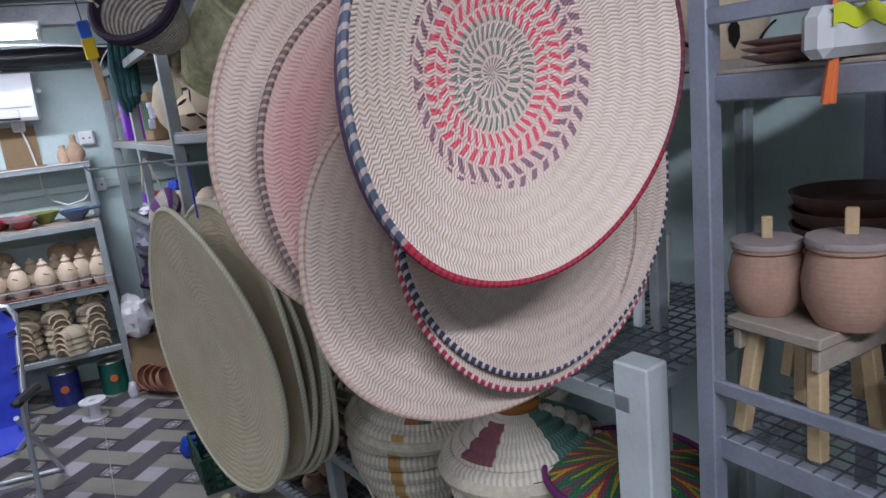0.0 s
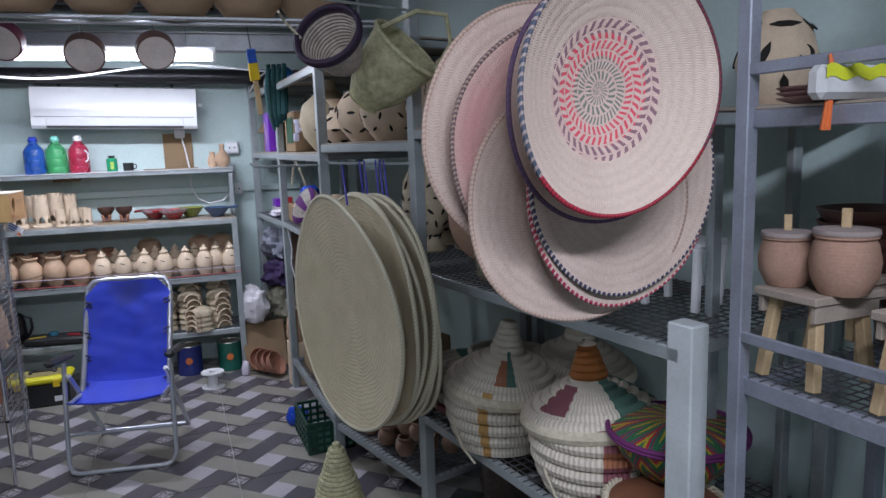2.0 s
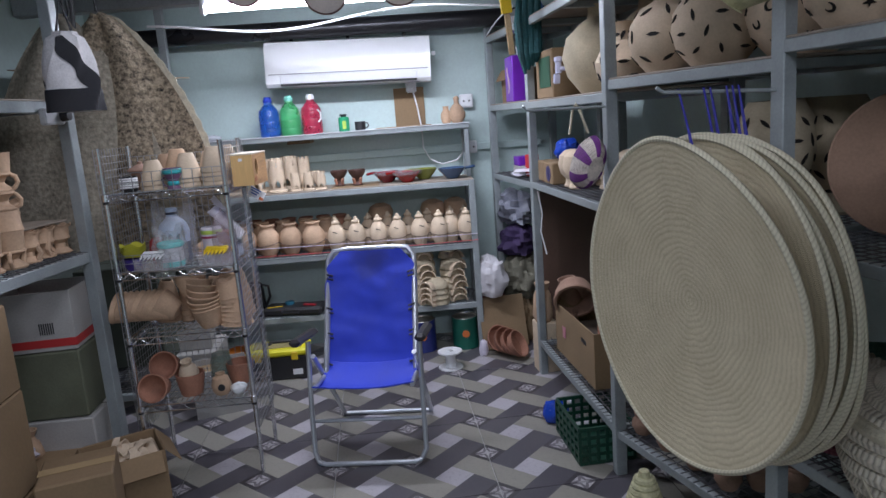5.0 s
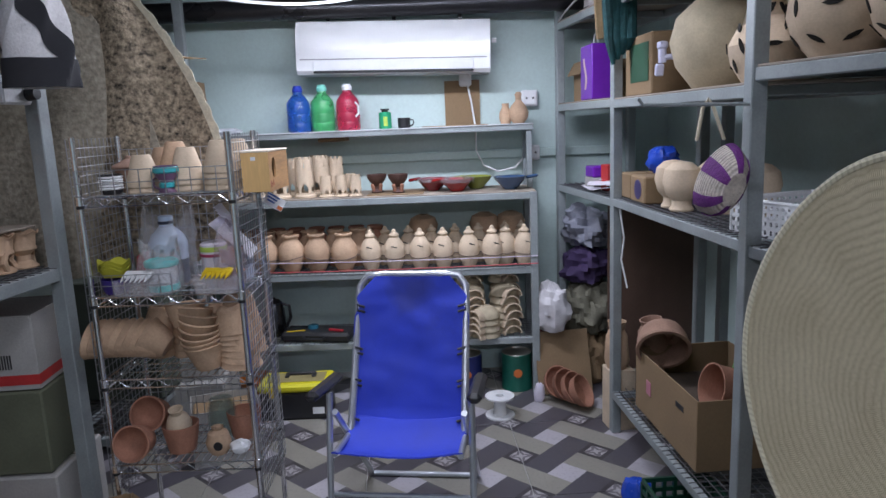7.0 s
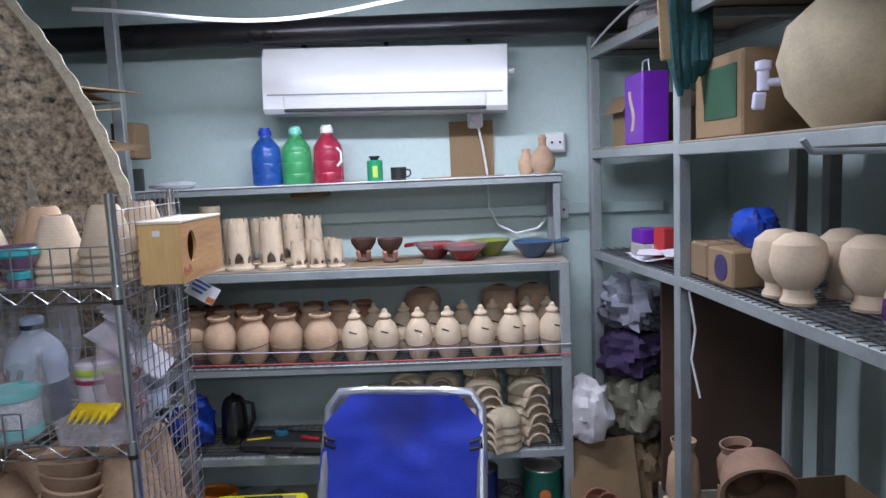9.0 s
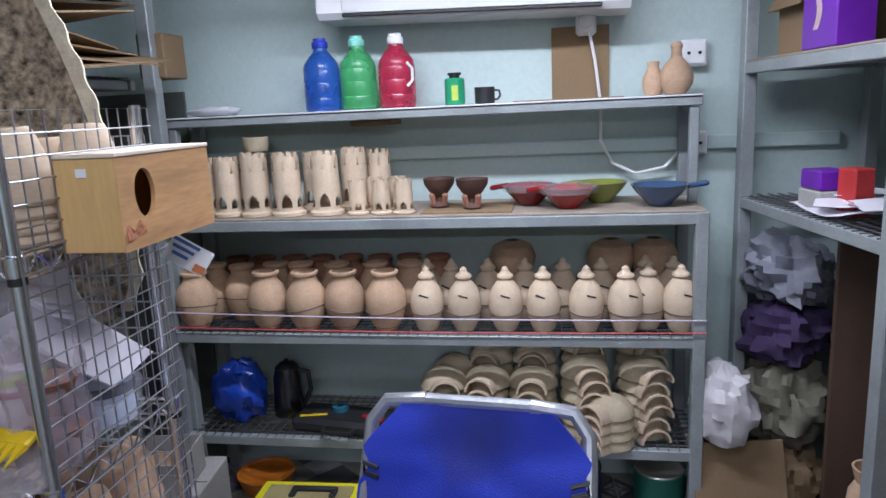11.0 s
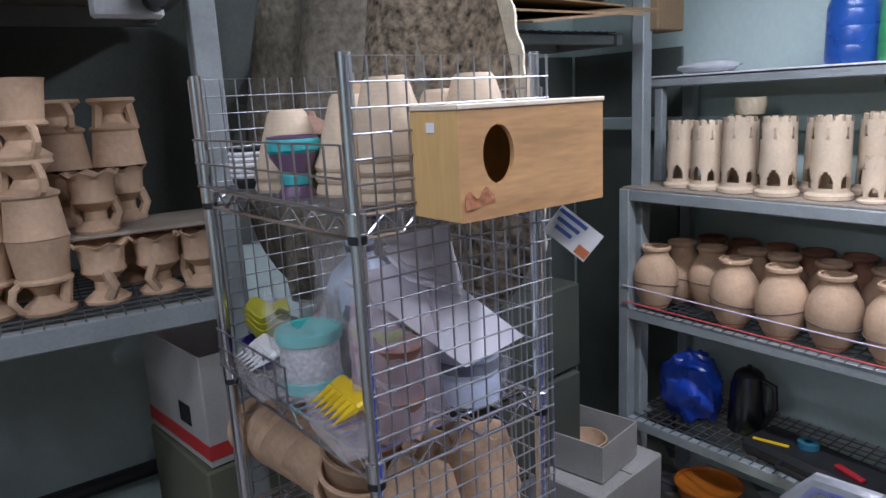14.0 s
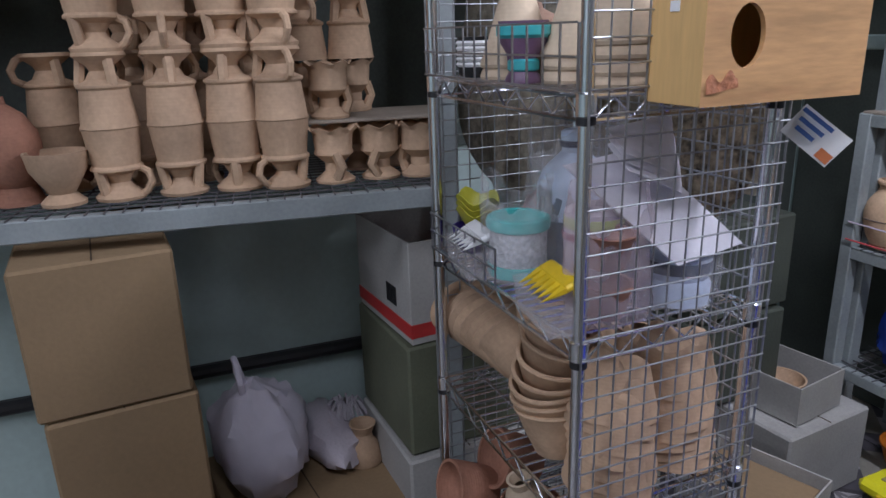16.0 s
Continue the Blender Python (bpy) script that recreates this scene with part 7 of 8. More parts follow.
carton("cardboard_box", "open brown cardboard box on the shelf", 0.22, 0.26, 0.2, on_run(0, 0.2, 0.2, 1.57), open_top=True, flaps=0.08)
gb = carton("cardboard_box", "brown cardboard box with a green printed panel", 0.30, 0.30, 0.24, on_run(1, 0.18, 0.2, 1.565), tape=True)
part("printed_panel", Shape().box(0.20, 0.003, 0.15, pose(0.02, -0.1515, 0.13)), plain("dark_green_print", (0.02, 0.08, 0.04), 0.6), gb)
crumple("cloth", "white and red cloth heaped on the upper shelf", "cloth", (0.25, 0.2, 0.12), on_run(0, 0.35, 0.15, 1.998), mat("pale_cloth", (0.45, 0.42, 0.42), 0.9, vary=0.3), 91)
crumple("plastic_bag", "bright blue plastic bag on the upper shelf", "plastic bag", (0.16, 0.14, 0.12), on_run(0, 0.62, 0.12, 1.998), plain("sky_film", (0.03, 0.2, 0.6), 0.3), 92)
# hanging dark green net and teal cloth
for i in range(4):
    solid("hanging_net", Shape().tube([(0.25 + 0.03 * i, -0.58 - 0.02 * i, 2.1), (0.24 + 0.03 * i, -0.60, 1.95), (0.25 + 0.025 * i, -0.6 - 0.01 * i, 1.8), (0.26 + 0.02 * i, -0.6, 1.70 + 0.02 * i)], [0.012, 0.028, 0.026, 0.008], 10), mat("teal_net", (0.012, 0.07, 0.075), 0.9, vary=0.3, bump=0.8, fine=60), "dark teal net hanging from the shelf post", "net", group="hanging nets")
br = thing("brush_pack", "blue and yellow wooden handled brush hanging from the beam", "brush", pose(0.165, -0.75, 1.93, 6, -8, 20))
part("handle", Shape().box(0.035, 0.012, 0.20, pose(0, 0, -0.04), 0.005), WOOD, br)
part("sleeve", Shape().box(0.06, 0.016, 0.10, pose(0, 0, 0.11), 0.004), YEL, br, "yellow sleeve")
part("tip", Shape().box(0.055, 0.014, 0.08, pose(0, 0, 0.20), 0.004), plain("blue_tip", (0.03, 0.12, 0.55), 0.4), br, "blue tip")
part("cord", Shape().tube([(0, 0, 0.24), (0, 0, 0.66)], 0.003, 6), BLACK, br)
# desk-like shelf with papers
box_thing("gift_box", "purple and white gift box on the shelf", "box", (0.12, 0.09, 0.06), on_run(0, 0.36, 0.10, 1.122), CARDW)
box_thing("gift_box", "purple printed box on another box", "box", (0.11, 0.085, 0.055), on_run(0, 0.36, 0.10, 1.184), PURPLE)
box_thing("red_box", "red cardboard box standing upright", "box", (0.07, 0.06, 0.13), on_run(0, 0.48, 0.12, 1.122, 8), plain("red_print", (0.45, 0.03, 0.03), 0.5))
for i in range(8):
    solid("paper_sheet", Shape().sheet(lambda u, v: (0.15 * (u - 0.5), 0.2 * (v - 0.5), 0.006 * math.sin(u * 5 + v * 4 + i)), 6, 6, 0.0012), PAPER, "loose white paper on the shelf", "paper", on_run(0, 0.50 + rng.uniform(-0.15, 0.2), 0.12 + rng.uniform(-0.03, 0.15), 1.124 + 0.008 * i, rng.uniform(-40, 40)), "loose papers")
carton("cardboard_box", "small brown cardboard box with a dark print", 0.14, 0.16, 0.11, on_run(1, 0.06, 0.12, 1.13))
rb0 = carton("cardboard_box", "brown cardboard box with a dark round print", 0.16, 0.2, 0.11, on_run(1, 0.24, 0.13, 1.13))
part("round_print", Shape().lathe([(0, 0), (0.04, 0), (0.04, 0.002), (0, 0.002)], 20, pose(0.01, -0.1, 0.055, 90)), plain("indigo_print", (0.05, 0.04, 0.12)), rb0)
crumple("plastic_bag", "crumpled blue plastic bag on a box", "plastic bag", (0.14, 0.12, 0.12), on_run(1, 0.24, 0.14, 1.242), plain("blue_film", (0.015, 0.06, 0.42), 0.25), 95, 26, 0.3)
VASE = [(0.042, 0), (0.044, 0.008), (0.036, 0.022), (0.036, 0.04), (0.058, 0.065), (0.07, 0.11), (0.062, 0.155), (0.035, 0.178), (0.01, 0.183)]
for s, d in ((0.44, 0.10), (0.545, 0.09), (0.66, 0.2), (0.80, 0.25), (0.5, 0.24)):
    turned("clay_vase", "round_vase", VASE, CREAM, on_run(1, s, d, 1.13), "round cream clay vase on a stem foot", "vase", "round vases")
# basket on the rod of the second post
solid("hook_rod", Shape().tube([(0.06, -1.78, 1.53), (0.075, -1.775, 1.512), (0.385, -1.69, 1.505)], 0.005, 8), STEEL, "thin steel display rod fixed to the shelf post", "rod")
hbk = thing("hanging_basket", "purple and cream palm basket hanging from a rod", "basket", pose(0.285, -1.70, 1.262, 0, 0, 20))


def half_basket(u, v):
    a = u * 2 * math.pi
    q = math.sin(v * math.pi / 2)
    return (0.05 * q * math.cos(a), 0.115 * q * math.sin(a), 0.13 - 0.12 * math.cos(v * math.pi / 2) - (0.0))


hb1 = Shape().lathe(pot_profile([(0.05, 0), (0.085, 0.025), (0.11, 0.075), (0.118, 0.125)], 0.005), 36)
hb1.v = [(x * 0.56, y, z) for x, y, z in hb1.v]
tilt = pose(0.0, -0.09, 0.02, -78, 0, -15) @ pose(0, 0, 0, 0, 0, 20) @ Matrix.Scale(0.86, 4)
part("body", hb1, mat("pale_weave", (0.52, 0.46, 0.40), 0.8, vary=0.2, scale=30, bump=0.7, fine=120, wave=30), hbk, m=tilt)
for a in (0.3, 1.35, 2.4, 3.45, 4.5, 5.55):
    st = Shape().sheet(lambda u, v: (lambda r, z: (0.56 * r * math.cos(a + 0.44 * (u - 0.5)), r * math.sin(a + 0.44 * (u - 0.5)), z))(0.055 + 0.067 * math.sin(v * 1.5), 0.002 + 0.12 * v * (0.4 + 0.6 * v)), 6, 12, 0.003)
    part("purple_stripe", st, mat("purple_weave", (0.12, 0.02, 0.16), 0.8, vary=0.2, scale=40, bump=0.6), hbk, "purple woven stripe", m=tilt)
part("handle", Shape().tube([(0.02, -0.02, 0.15), (0.0, 0.0, 0.235), (-0.01, 0.01, 0.262), (-0.02, 0.02, 0.235), (-0.03, 0.03, 0.15)], 0.005, 8), PALMEDGE, hbk, "rope handle")
# white plastic basket
wb = thing("plastic_basket", "white perforated plastic basket on the shelf", "basket", on_run(2, 0.05, 0.25, 1.12, 0))
WBX, WBY, WBH = 0.22, 0.15, 0.105
for sx, sy, L, ang in ((0, -WBY, 2 * WBX, 0), (0, WBY, 2 * WBX, 180), (-WBX, 0, 2 * WBY, -90), (WBX, 0, 2 * WBY, 90)):
    s = Shape()
    n = int(L / 0.022)
    for i in range(n + 1):
        s.box(0.011, 0.004, WBH, pose(-L / 2 + L * i / n, 0, WBH / 2))
    for z in (0.004, 0.03, 0.055, 0.08, 0.1):
        s.box(L + 0.006, 0.004, 0.012, pose(0, 0, z))
    part("side", s, WHITE, wb, m=pose(sx, sy, 0, 0, 0, ang))
part("bottom", Shape().box(2 * WBX, 2 * WBY, 0.004, pose(0, 0, 0.002)), WHITE, wb)
part("rim", Shape().tube([(-WBX, -WBY, WBH), (WBX, -WBY, WBH), (WBX, WBY, WBH), (-WBX, WBY, WBH)], 0.006, 8, closed=True), WHITE, wb)

# big round jars with a tap
GOURD = [(0.09, 0), (0.10, 0.01), (0.165, 0.10), (0.19, 0.2), (0.165, 0.30), (0.09, 0.37), (0.055, 0.395), (0.05, 0.44), (0.06, 0.46)]
for s, d, tapped in ((0.56, 0.21, True), (0.78, 0.36, False)):
    g = thing("water_urn", "large round khaki clay water urn%s" % (" with a white plastic tap" if tapped else " behind another"), "urn", on_run(1, s, d, 1.565, 0))
    part("body", Shape().lathe(pot_profile([(r * 0.9, z * 0.86) for r, z in GOURD], 0.008), 36), OLIVE, g)
    if tapped:
        part("tap", Shape().tube([(-0.10, -0.12, 0.13), (-0.125, -0.165, 0.13)], 0.011, 10).lathe([(0, 0), (0.015, 0), (0.015, 0.05), (0.02, 0.055), (0.02, 0.075), (0, 0.08)], 12, pose(-0.122, -0.16, 0.11)).box(0.022, 0.03, 0.045, pose(-0.128, -0.168, 0.085, 0, 12), 0.004), mat("lilac_plastic", (0.55, 0.55, 0.70), 0.35), g, "white plastic tap")


def cut_shape(kind, size):
    """A thin star, crescent or leaf for a pierced wall."""
    pts = []
    if kind == "star":
        for i in range(10):
            a = math.pi / 2 + math.pi * i / 5
            r = size * (1 if i % 2 == 0 else 0.42)
            pts.append((r * math.cos(a), r * math.sin(a)))
    elif kind == "moon":
        pts = arc(0, 0, size, 60, 300, 12) + arc(size * 0.35, 0, size * 0.82, 285, 75, 10)
    else:
        pts = [(-size * 1.3, 0), (-size * 0.5, size * 0.35), (size * 0.5, size * 0.35), (size * 1.3, 0), (size * 0.5, -size * 0.35), (-size * 0.5, -size * 0.35)]
    n = len(pts)
    s = Shape()
    s.add([(x, y, 0) for x, y in pts] + [(x, y, 0.003) for x, y in pts], [tuple(range(n)), tuple(range(n, 2 * n))] + [(i, (i + 1) % n, n + (i + 1) % n, n + i) for i in range(n)])
    return s


HOLE = mat("dark_opening", (0.012, 0.010, 0.008), 0.9, bump=0)
CUTS = {k: cut_shape(k, 0.013 if k != "leaf" else 0.016).mesh("cut_" + k, HOLE) for k in ("star", "moon", "leaf")}


def lantern(m, prof, label, kinds, material, rows=4, per=9, group="pierced lanterns", size=1.0):
    o = thing("clay_lantern", label, "clay lantern", m, group)
    part("body", Shape().lathe(pot_profile(prof, 0.006), 40), material, o)
    zmin, zmax = prof[0][1], prof[-1][1]
    for i in range(rows):
        z = zmin + (zmax - zmin) * (0.2 + 0.62 * i / max(1, rows - 1))
        for (r0, z0), (r1, z1) in zip(prof, prof[1:]):
            if z0 <= z <= z1 and z1 > z0:
                r = r0 + (r1 - r0) * (z - z0) / (z1 - z0)
                nz = -(r1 - r0) / (z1 - z0)
                break
        else:
            continue
        for k in range(per):
            a = 2 * math.pi * (k + 0.5 * (i % 2)) / per
            n = Vector((math.cos(a), math.sin(a), nz)).normalized()
            q = n.to_track_quat("Z", "Y").to_matrix().to_4x4()
            kind = kinds[(k + i) % len(kinds)]
            part("cut_out", CUTS[kind], HOLE, o, m=Matrix.Translation((r * math.cos(a), r * math.sin(a), z)) @ q @ Matrix.Rotation(0.6 * ((k * 7 + i) % 5), 4, "Z") @ Matrix.Diagonal((size, size, 1, 1)))
    return o


BALL = [(0.08, 0), (0.085, 0.008), (0.13, 0.06), (0.148, 0.12), (0.14, 0.18), (0.105, 0.23), (0.06, 0.255), (0.055, 0.262)]
TALLV = [(0.07, 0), (0.075, 0.01), (0.105, 0.06), (0.115, 0.11), (0.09, 0.16), (0.045, 0.19), (0.036, 0.22), (0.045, 0.245), (0.06, 0.26)]
lantern(on_run(1, 1.0, 0.15, 1.565), TALLV, "pale clay lantern vase with a cut palm motif", ("leaf",), CREAM, 4, 8, size=1.2)
lantern(on_run(2, 0.10, 0.22, 1.61), BALL, "round pale clay lantern with cut leaves", ("leaf",), CREAM, 3, 9, size=1.2)
lantern(on_run(2, 0.37, 0.2, 1.61), BALL, "round pale clay lantern with cut leaf motif", ("leaf",), CREAM, 4, 10)
lantern(on_run(2, 0.62, 0.30, 1.61), [(r * 1.1, z * 1.1) for r, z in BALL], "round pale clay lantern with cut stars and moons", ("star", "moon"), CREAM, 5, 9, size=1.2)
lantern(on_run(3, 0.05, 0.22, 1.655), [(r * 1.05, z * 1.1) for r, z in BALL], "round pale clay lantern with cut stars and moons", ("star", "moon"), CREAM, 5, 9, size=1.2)
lantern(on_run(3, 0.36, 0.25, 1.655), BALL, "round brownish clay lantern with cut stars", ("star", "moon"), CLAY, 5, 9)
for i, (s, d) in enumerate(((0.60, 0.22), (0.48, 0.42), (0.66, 0.40))):
    lantern(on_run(2, s, d, 1.125), [(0.07, 0), (0.075, 0.01), (0.05, 0.05), (0.05, 0.075), (0.09, 0.12), (0.115, 0.2), (0.11, 0.3), (0.08, 0.36)], "tall dark clay lantern with cut rays on a foot", ("leaf",), OLIVE, 5, 12)
solid("clay_plate", Shape().lathe([(0, 0), (0.15, 0.0), (0.19, 0.02), (0.195, 0.026), (0.19, 0.027), (0.15, 0.008), (0, 0.008)], 40, facing(0, 0, 0.195, 318, 8)), mat("brown_clay", (0.30, 0.19, 0.13), 0.85, vary=0.15, scale=9), "large round brown clay plate leaning against the lanterns", "plate", on_run(3, 0.14, 0.30, 1.105))
# woven drum basket with zigzag pattern
drum = thing("drum_basket", "low round dark patterned palm basket with lid", "basket", pose(0.93, -2.77, 1.104))
dm = mat("patterned_weave", (0.40, 0.36, 0.24), 0.85, vary=0.55, scale=70, bump=0.9, fine=110, spots=0.9, spot_colour=(0.05, 0.04, 0.04), wave=40)
part("body", Shape().lathe([(0, 0), (0.135, 0), (0.14, 0.01), (0.138, 0.035), (0.143, 0.045), (0.14, 0.08), (0.142, 0.085)], 40), dm, drum)
part("lid", Shape().lathe([(0.148, 0.078), (0.149, 0.082), (0.148, 0.12), (0.14, 0.128), (0, 0.13)], 40), dm, drum, "flat patterned lid")
drum2 = copy_thing(drum, on_run(3, 0.72, 0.25, 1.104))


# coiled baskets
def coil_stack(profile, coil_r, material, seg=48):
    s = Shape()
    for r, z in profile:
        s.tube([(r * math.cos(2 * math.pi * i / seg), r * math.sin(2 * math.pi * i / seg), z) for i in range(seg)], coil_r, 8, closed=True)
    return s


def coil_parts(parent, profile, coil_r, material, seg=48):
    """Each turn of the coil is a part of its own."""
    for r, z in profile:
        part("coil", coil_stack([(r, z)], coil_r, material, seg), material, parent)


def wrapped(name, base, patches):
    """Wrapped palm coils with dyed blocks in sectors: patches of (angle from, to, height from, to, colour)."""
    m = bpy.data.materials.new(name)
    m.use_nodes = True
    n, l = m.node_tree.nodes, m.node_tree.links
    b = n["Principled BSDF"]
    b.inputs["Roughness"].default_value = 0.8
    tc = n.new("ShaderNodeTexCoord")
    sep = n.new("ShaderNodeSeparateXYZ")
    l.new(tc.outputs["Object"], sep.inputs[0])

    def mt(op, a, c=None):
        k = n.new("ShaderNodeMath")
        k.operation = op
        for i, v in enumerate((a, c)):
            if v is None:
                continue
            if isinstance(v, (int, float)):
                k.inputs[i].default_value = v
            else:
                l.new(v, k.inputs[i])
        return k.outputs[0]

    ang = mt("ARCTAN2", sep.outputs[1], sep.outputs[0])
    z = sep.outputs[2]
    nz = n.new("ShaderNodeTexNoise")
    nz.inputs["Scale"].default_value = 40
    l.new(tc.outputs["Object"], nz.inputs["Vector"])
    wrap = mt("FRACT", mt("ADD", mt("MULTIPLY", ang, 13), mt("MULTIPLY", nz.outputs["Fac"], 0.5)))
    ridge = mt("SINE", mt("MULTIPLY", wrap, math.pi))
    mix = n.new("ShaderNodeMix")
    mix.data_type = "RGBA"
    mix.inputs["A"].default_value = (*(c * 0.62 for c in base), 1)
    mix.inputs["B"].default_value = (*base, 1)
    l.new(mt("MINIMUM", mt("ADD", mt("MULTIPLY", ridge, 0.8), mt("MULTIPLY", nz.outputs["Fac"], 0.4)), 1.0), mix.inputs["Factor"])
    out = mix.outputs["Result"]
    for a0, a1, z0, z1, c in patches:
        z0, z1 = z0 * 1.26, z1 * 1.26
        f = mt("MULTIPLY", mt("MULTIPLY", mt("GREATER_THAN", ang, a0), mt("LESS_THAN", ang, a1)), mt("MULTIPLY", mt("GREATER_THAN", z, z0), mt("LESS_THAN", z, z1)))
        k = n.new("ShaderNodeMix")
        k.data_type = "RGBA"
        k.inputs["B"].default_value = (*c, 1)
        l.new(mt("MULTIPLY", f, 0.9), k.inputs["Factor"])
        l.new(out, k.inputs["A"])
        out = k.outputs["Result"]
    l.new(out, b.inputs["Base Color"])
    bp = n.new("ShaderNodeBump")
    bp.inputs["Strength"].default_value = 0.5
    bp.inputs["Distance"].default_value = 0.006
    l.new(ridge, bp.inputs["Height"])
    l.new(bp.outputs[0], b.inputs["Normal"])
    return m


OCH, RUST, GRN, MAR = (0.48, 0.25, 0.05), (0.35, 0.10, 0.03), (0.02, 0.13, 0.10), (0.18, 0.02, 0.05)
C1 = (0.74, 0.67, 0.55)


def coil_basket(m, label, r, nbody, material, knob_mat, tilt=0, rz=0):
    o = thing("coil_basket", label, "basket", m)
    h = 0.024
    body = [(r * (0.72 + 0.28 * math.sin(min(1, (i + 0.6) / (nbody * 0.75)) * math.pi / 2)), h + i * 2 * h * 0.93) for i in range(nbody)]
    coil_parts(o, body, h * 1.02, material)
    part("bottom", Shape().lathe([(0, 0.004), (body[0][0], 0.004), (body[0][0], 0.02), (0, 0.02)], 30), material, o)
    top = body[-1][1] + h
    lid = [(r * (1.0 - 0.155 * i), top + 0.020 + i * 0.0235 - 0.0012 * i * i) for i in range(6)]
    li = part("lid", Shape().lathe([(r * 0.94, top + 0.002), (r * 0.5, top + 0.062), (r * 0.16, top + 0.10), (0, top + 0.115)], 36), material, o, "conical coiled lid", m=pose(0, 0, 0, tilt, tilt * 0.5, 0))
    coil_parts(li, lid, h * 0.95, material)
    part("lid_rim", coil_stack([(r * 1.07, top + 0.002)], h, COIL), PALMEDGE, li, "plaited lid rim")
    kn = [(0.047 - 0.0075 * i, top + 0.134 + i * 0.022) for i in range(5)]
    part("knob", coil_stack(kn, 0.014, knob_mat, 24).lathe([(0, kn[-1][1] + 0.012), (0.02, kn[-1][1] + 0.006), (0.02, kn[0][1]), (0, kn[0][1])], 16), knob_mat, li, "coiled knob")
    part("carry_loop", Shape().tube([(-r * 0.98, -0.02, top - 0.06), (-r * 1.06, -0.04, top - 0.12), (-r * 0.98, -0.08, top - 0.19), (-r * 0.8, -0.12, top - 0.24)], 0.004, 6), PALMEDGE, o, "thin cord loop")
    return o


w1m = wrapped("ochre_striped_coil", C1, [(-2.35, -2.18, 0.0, 0.21, OCH), (-2.2, -1.95, 0.225, 0.27, RUST), (-1.95, -1.75, 0.225, 0.29, GRN)])
w2m = wrapped("checked_coil", C1, [(-2.1, -1.65, 0.0, 0.05, MAR), (-2.0, -1.6, 0.085, 0.125, MAR), (-2.0, -1.6, 0.125, 0.16, RUST), (-2.0, -1.6, 0.16, 0.2, MAR), (-1.6, -0.9, 0.2, 0.36, GRN), (-3.1, -2.5, 0.22, 0.27, MAR), (-0.3, 0.4, 0.1, 0.3, GRN)])
coil_basket(pose(0.845, -2.82, 0.505), "large cream coiled palm basket with ochre stripe and lid", 0.185, 5, w1m, w1m, 5)
coil_basket(pose(1.0, -3.235, 0.505), "large cream coiled palm basket with green and maroon checks", 0.19, 5, w2m, wrapped("rust_coil", (0.40, 0.14, 0.03), [(-3.2, 3.2, 0.36, 0.39, C1)]), -4)
coil_basket(pose(1.16, -2.80, 0.505), "coiled palm basket with a dark red band behind others", 0.18, 5, wrapped("plain_coil", (0.42, 0.38, 0.30), [(-2.8, -1.2, 0.1, 0.2, MAR)]), w1m, 3)
for i, (x, y) in enumerate(((1.05, -2.42), (0.86, -2.48))):
    for k in range(4):
        solid("coil_plate", coil_stack([(0.04 + 0.026 * j, 0.014 + 0.002 * j * j * 0.6) for j in range(6)], 0.014, COIL, 36), wrapped("plate_coil_%d" % k, (0.46, 0.42, 0.33), [(-2.9, -2.2, 0, 0.2, (MAR, GRN, OCH, MAR)[k]), (-1.2, -0.4, 0, 0.2, GRN)]), "coiled palm plate in a pile", "plate", pose(x, y, 0.505 + 0.05 * k, 4, 0, 40 * k), "coiled plates")
# bright plaited bowl on a reddish basket
ob = thing("red_basket", "round reddish brown woven basket with a plaited rim", "basket", pose(1.01, -3.58, 0.505))
rm = mat("red_brown_weave", (0.24, 0.09, 0.05), 0.8, vary=0.35, scale=60, bump=0.9, fine=130, wave=40)
coil_parts(ob, [(0.13 + 0.045 * math.sin(i / 6 * math.pi), 0.012 + i * 0.0165) for i in range(7)], 0.0095, rm)
part("lid", Shape().lathe([(0.155, 0.112), (0.12, 0.128), (0, 0.135)], 36), mat("tan_leather", (0.22, 0.09, 0.045), 0.6, vary=0.2), ob)
tw = Shape()
for q in (0, math.pi):
    tw.tube([((0.158 + 0.006 * math.cos(28 * a + q)) * math.cos(a), (0.158 + 0.006 * math.cos(28 * a + q)) * math.sin(a), 0.115 + 0.006 * math.sin(28 * a + q)) for a in [2 * math.pi * i / 200 for i in range(200)]], 0.006, 6, closed=True)
part("plaited_rim", tw, PALMEDGE, ob, "pale plaited rim")


def zigzag(name):
    """Dyed plaiting in green, yellow, red and violet diamonds."""
    m = bpy.data.materials.new(name)
    m.use_nodes = True
    n, l = m.node_tree.nodes, m.node_tree.links
    b = n["Principled BSDF"]
    b.inputs["Roughness"].default_value = 0.7
    tc = n.new("ShaderNodeTexCoord")
    sep = n.new("ShaderNodeSeparateXYZ")
    l.new(tc.outputs["Object"], sep.inputs[0])

    def mt(op, a, c=None):
        k = n.new("ShaderNodeMath")
        k.operation = op
        for i, v in enumerate((a, c)):
            if v is None:
                continue
            if isinstance(v, (int, float)):
                k.inputs[i].default_value = v
            else:
                l.new(v, k.inputs[i])
        return k.outputs[0]

    ang = mt("MULTIPLY", mt("ARCTAN2", sep.outputs[1], sep.outputs[0]), 2.0)
    z = mt("MULTIPLY", sep.outputs[2], 16.0)
    tri = mt("ABSOLUTE", mt("SUBTRACT", mt("FRACT", ang), 0.5))
    zz = mt("FRACT", mt("ADD", mt("MULTIPLY", tri, 2.0), z))
    cr = n.new("ShaderNodeValToRGB")
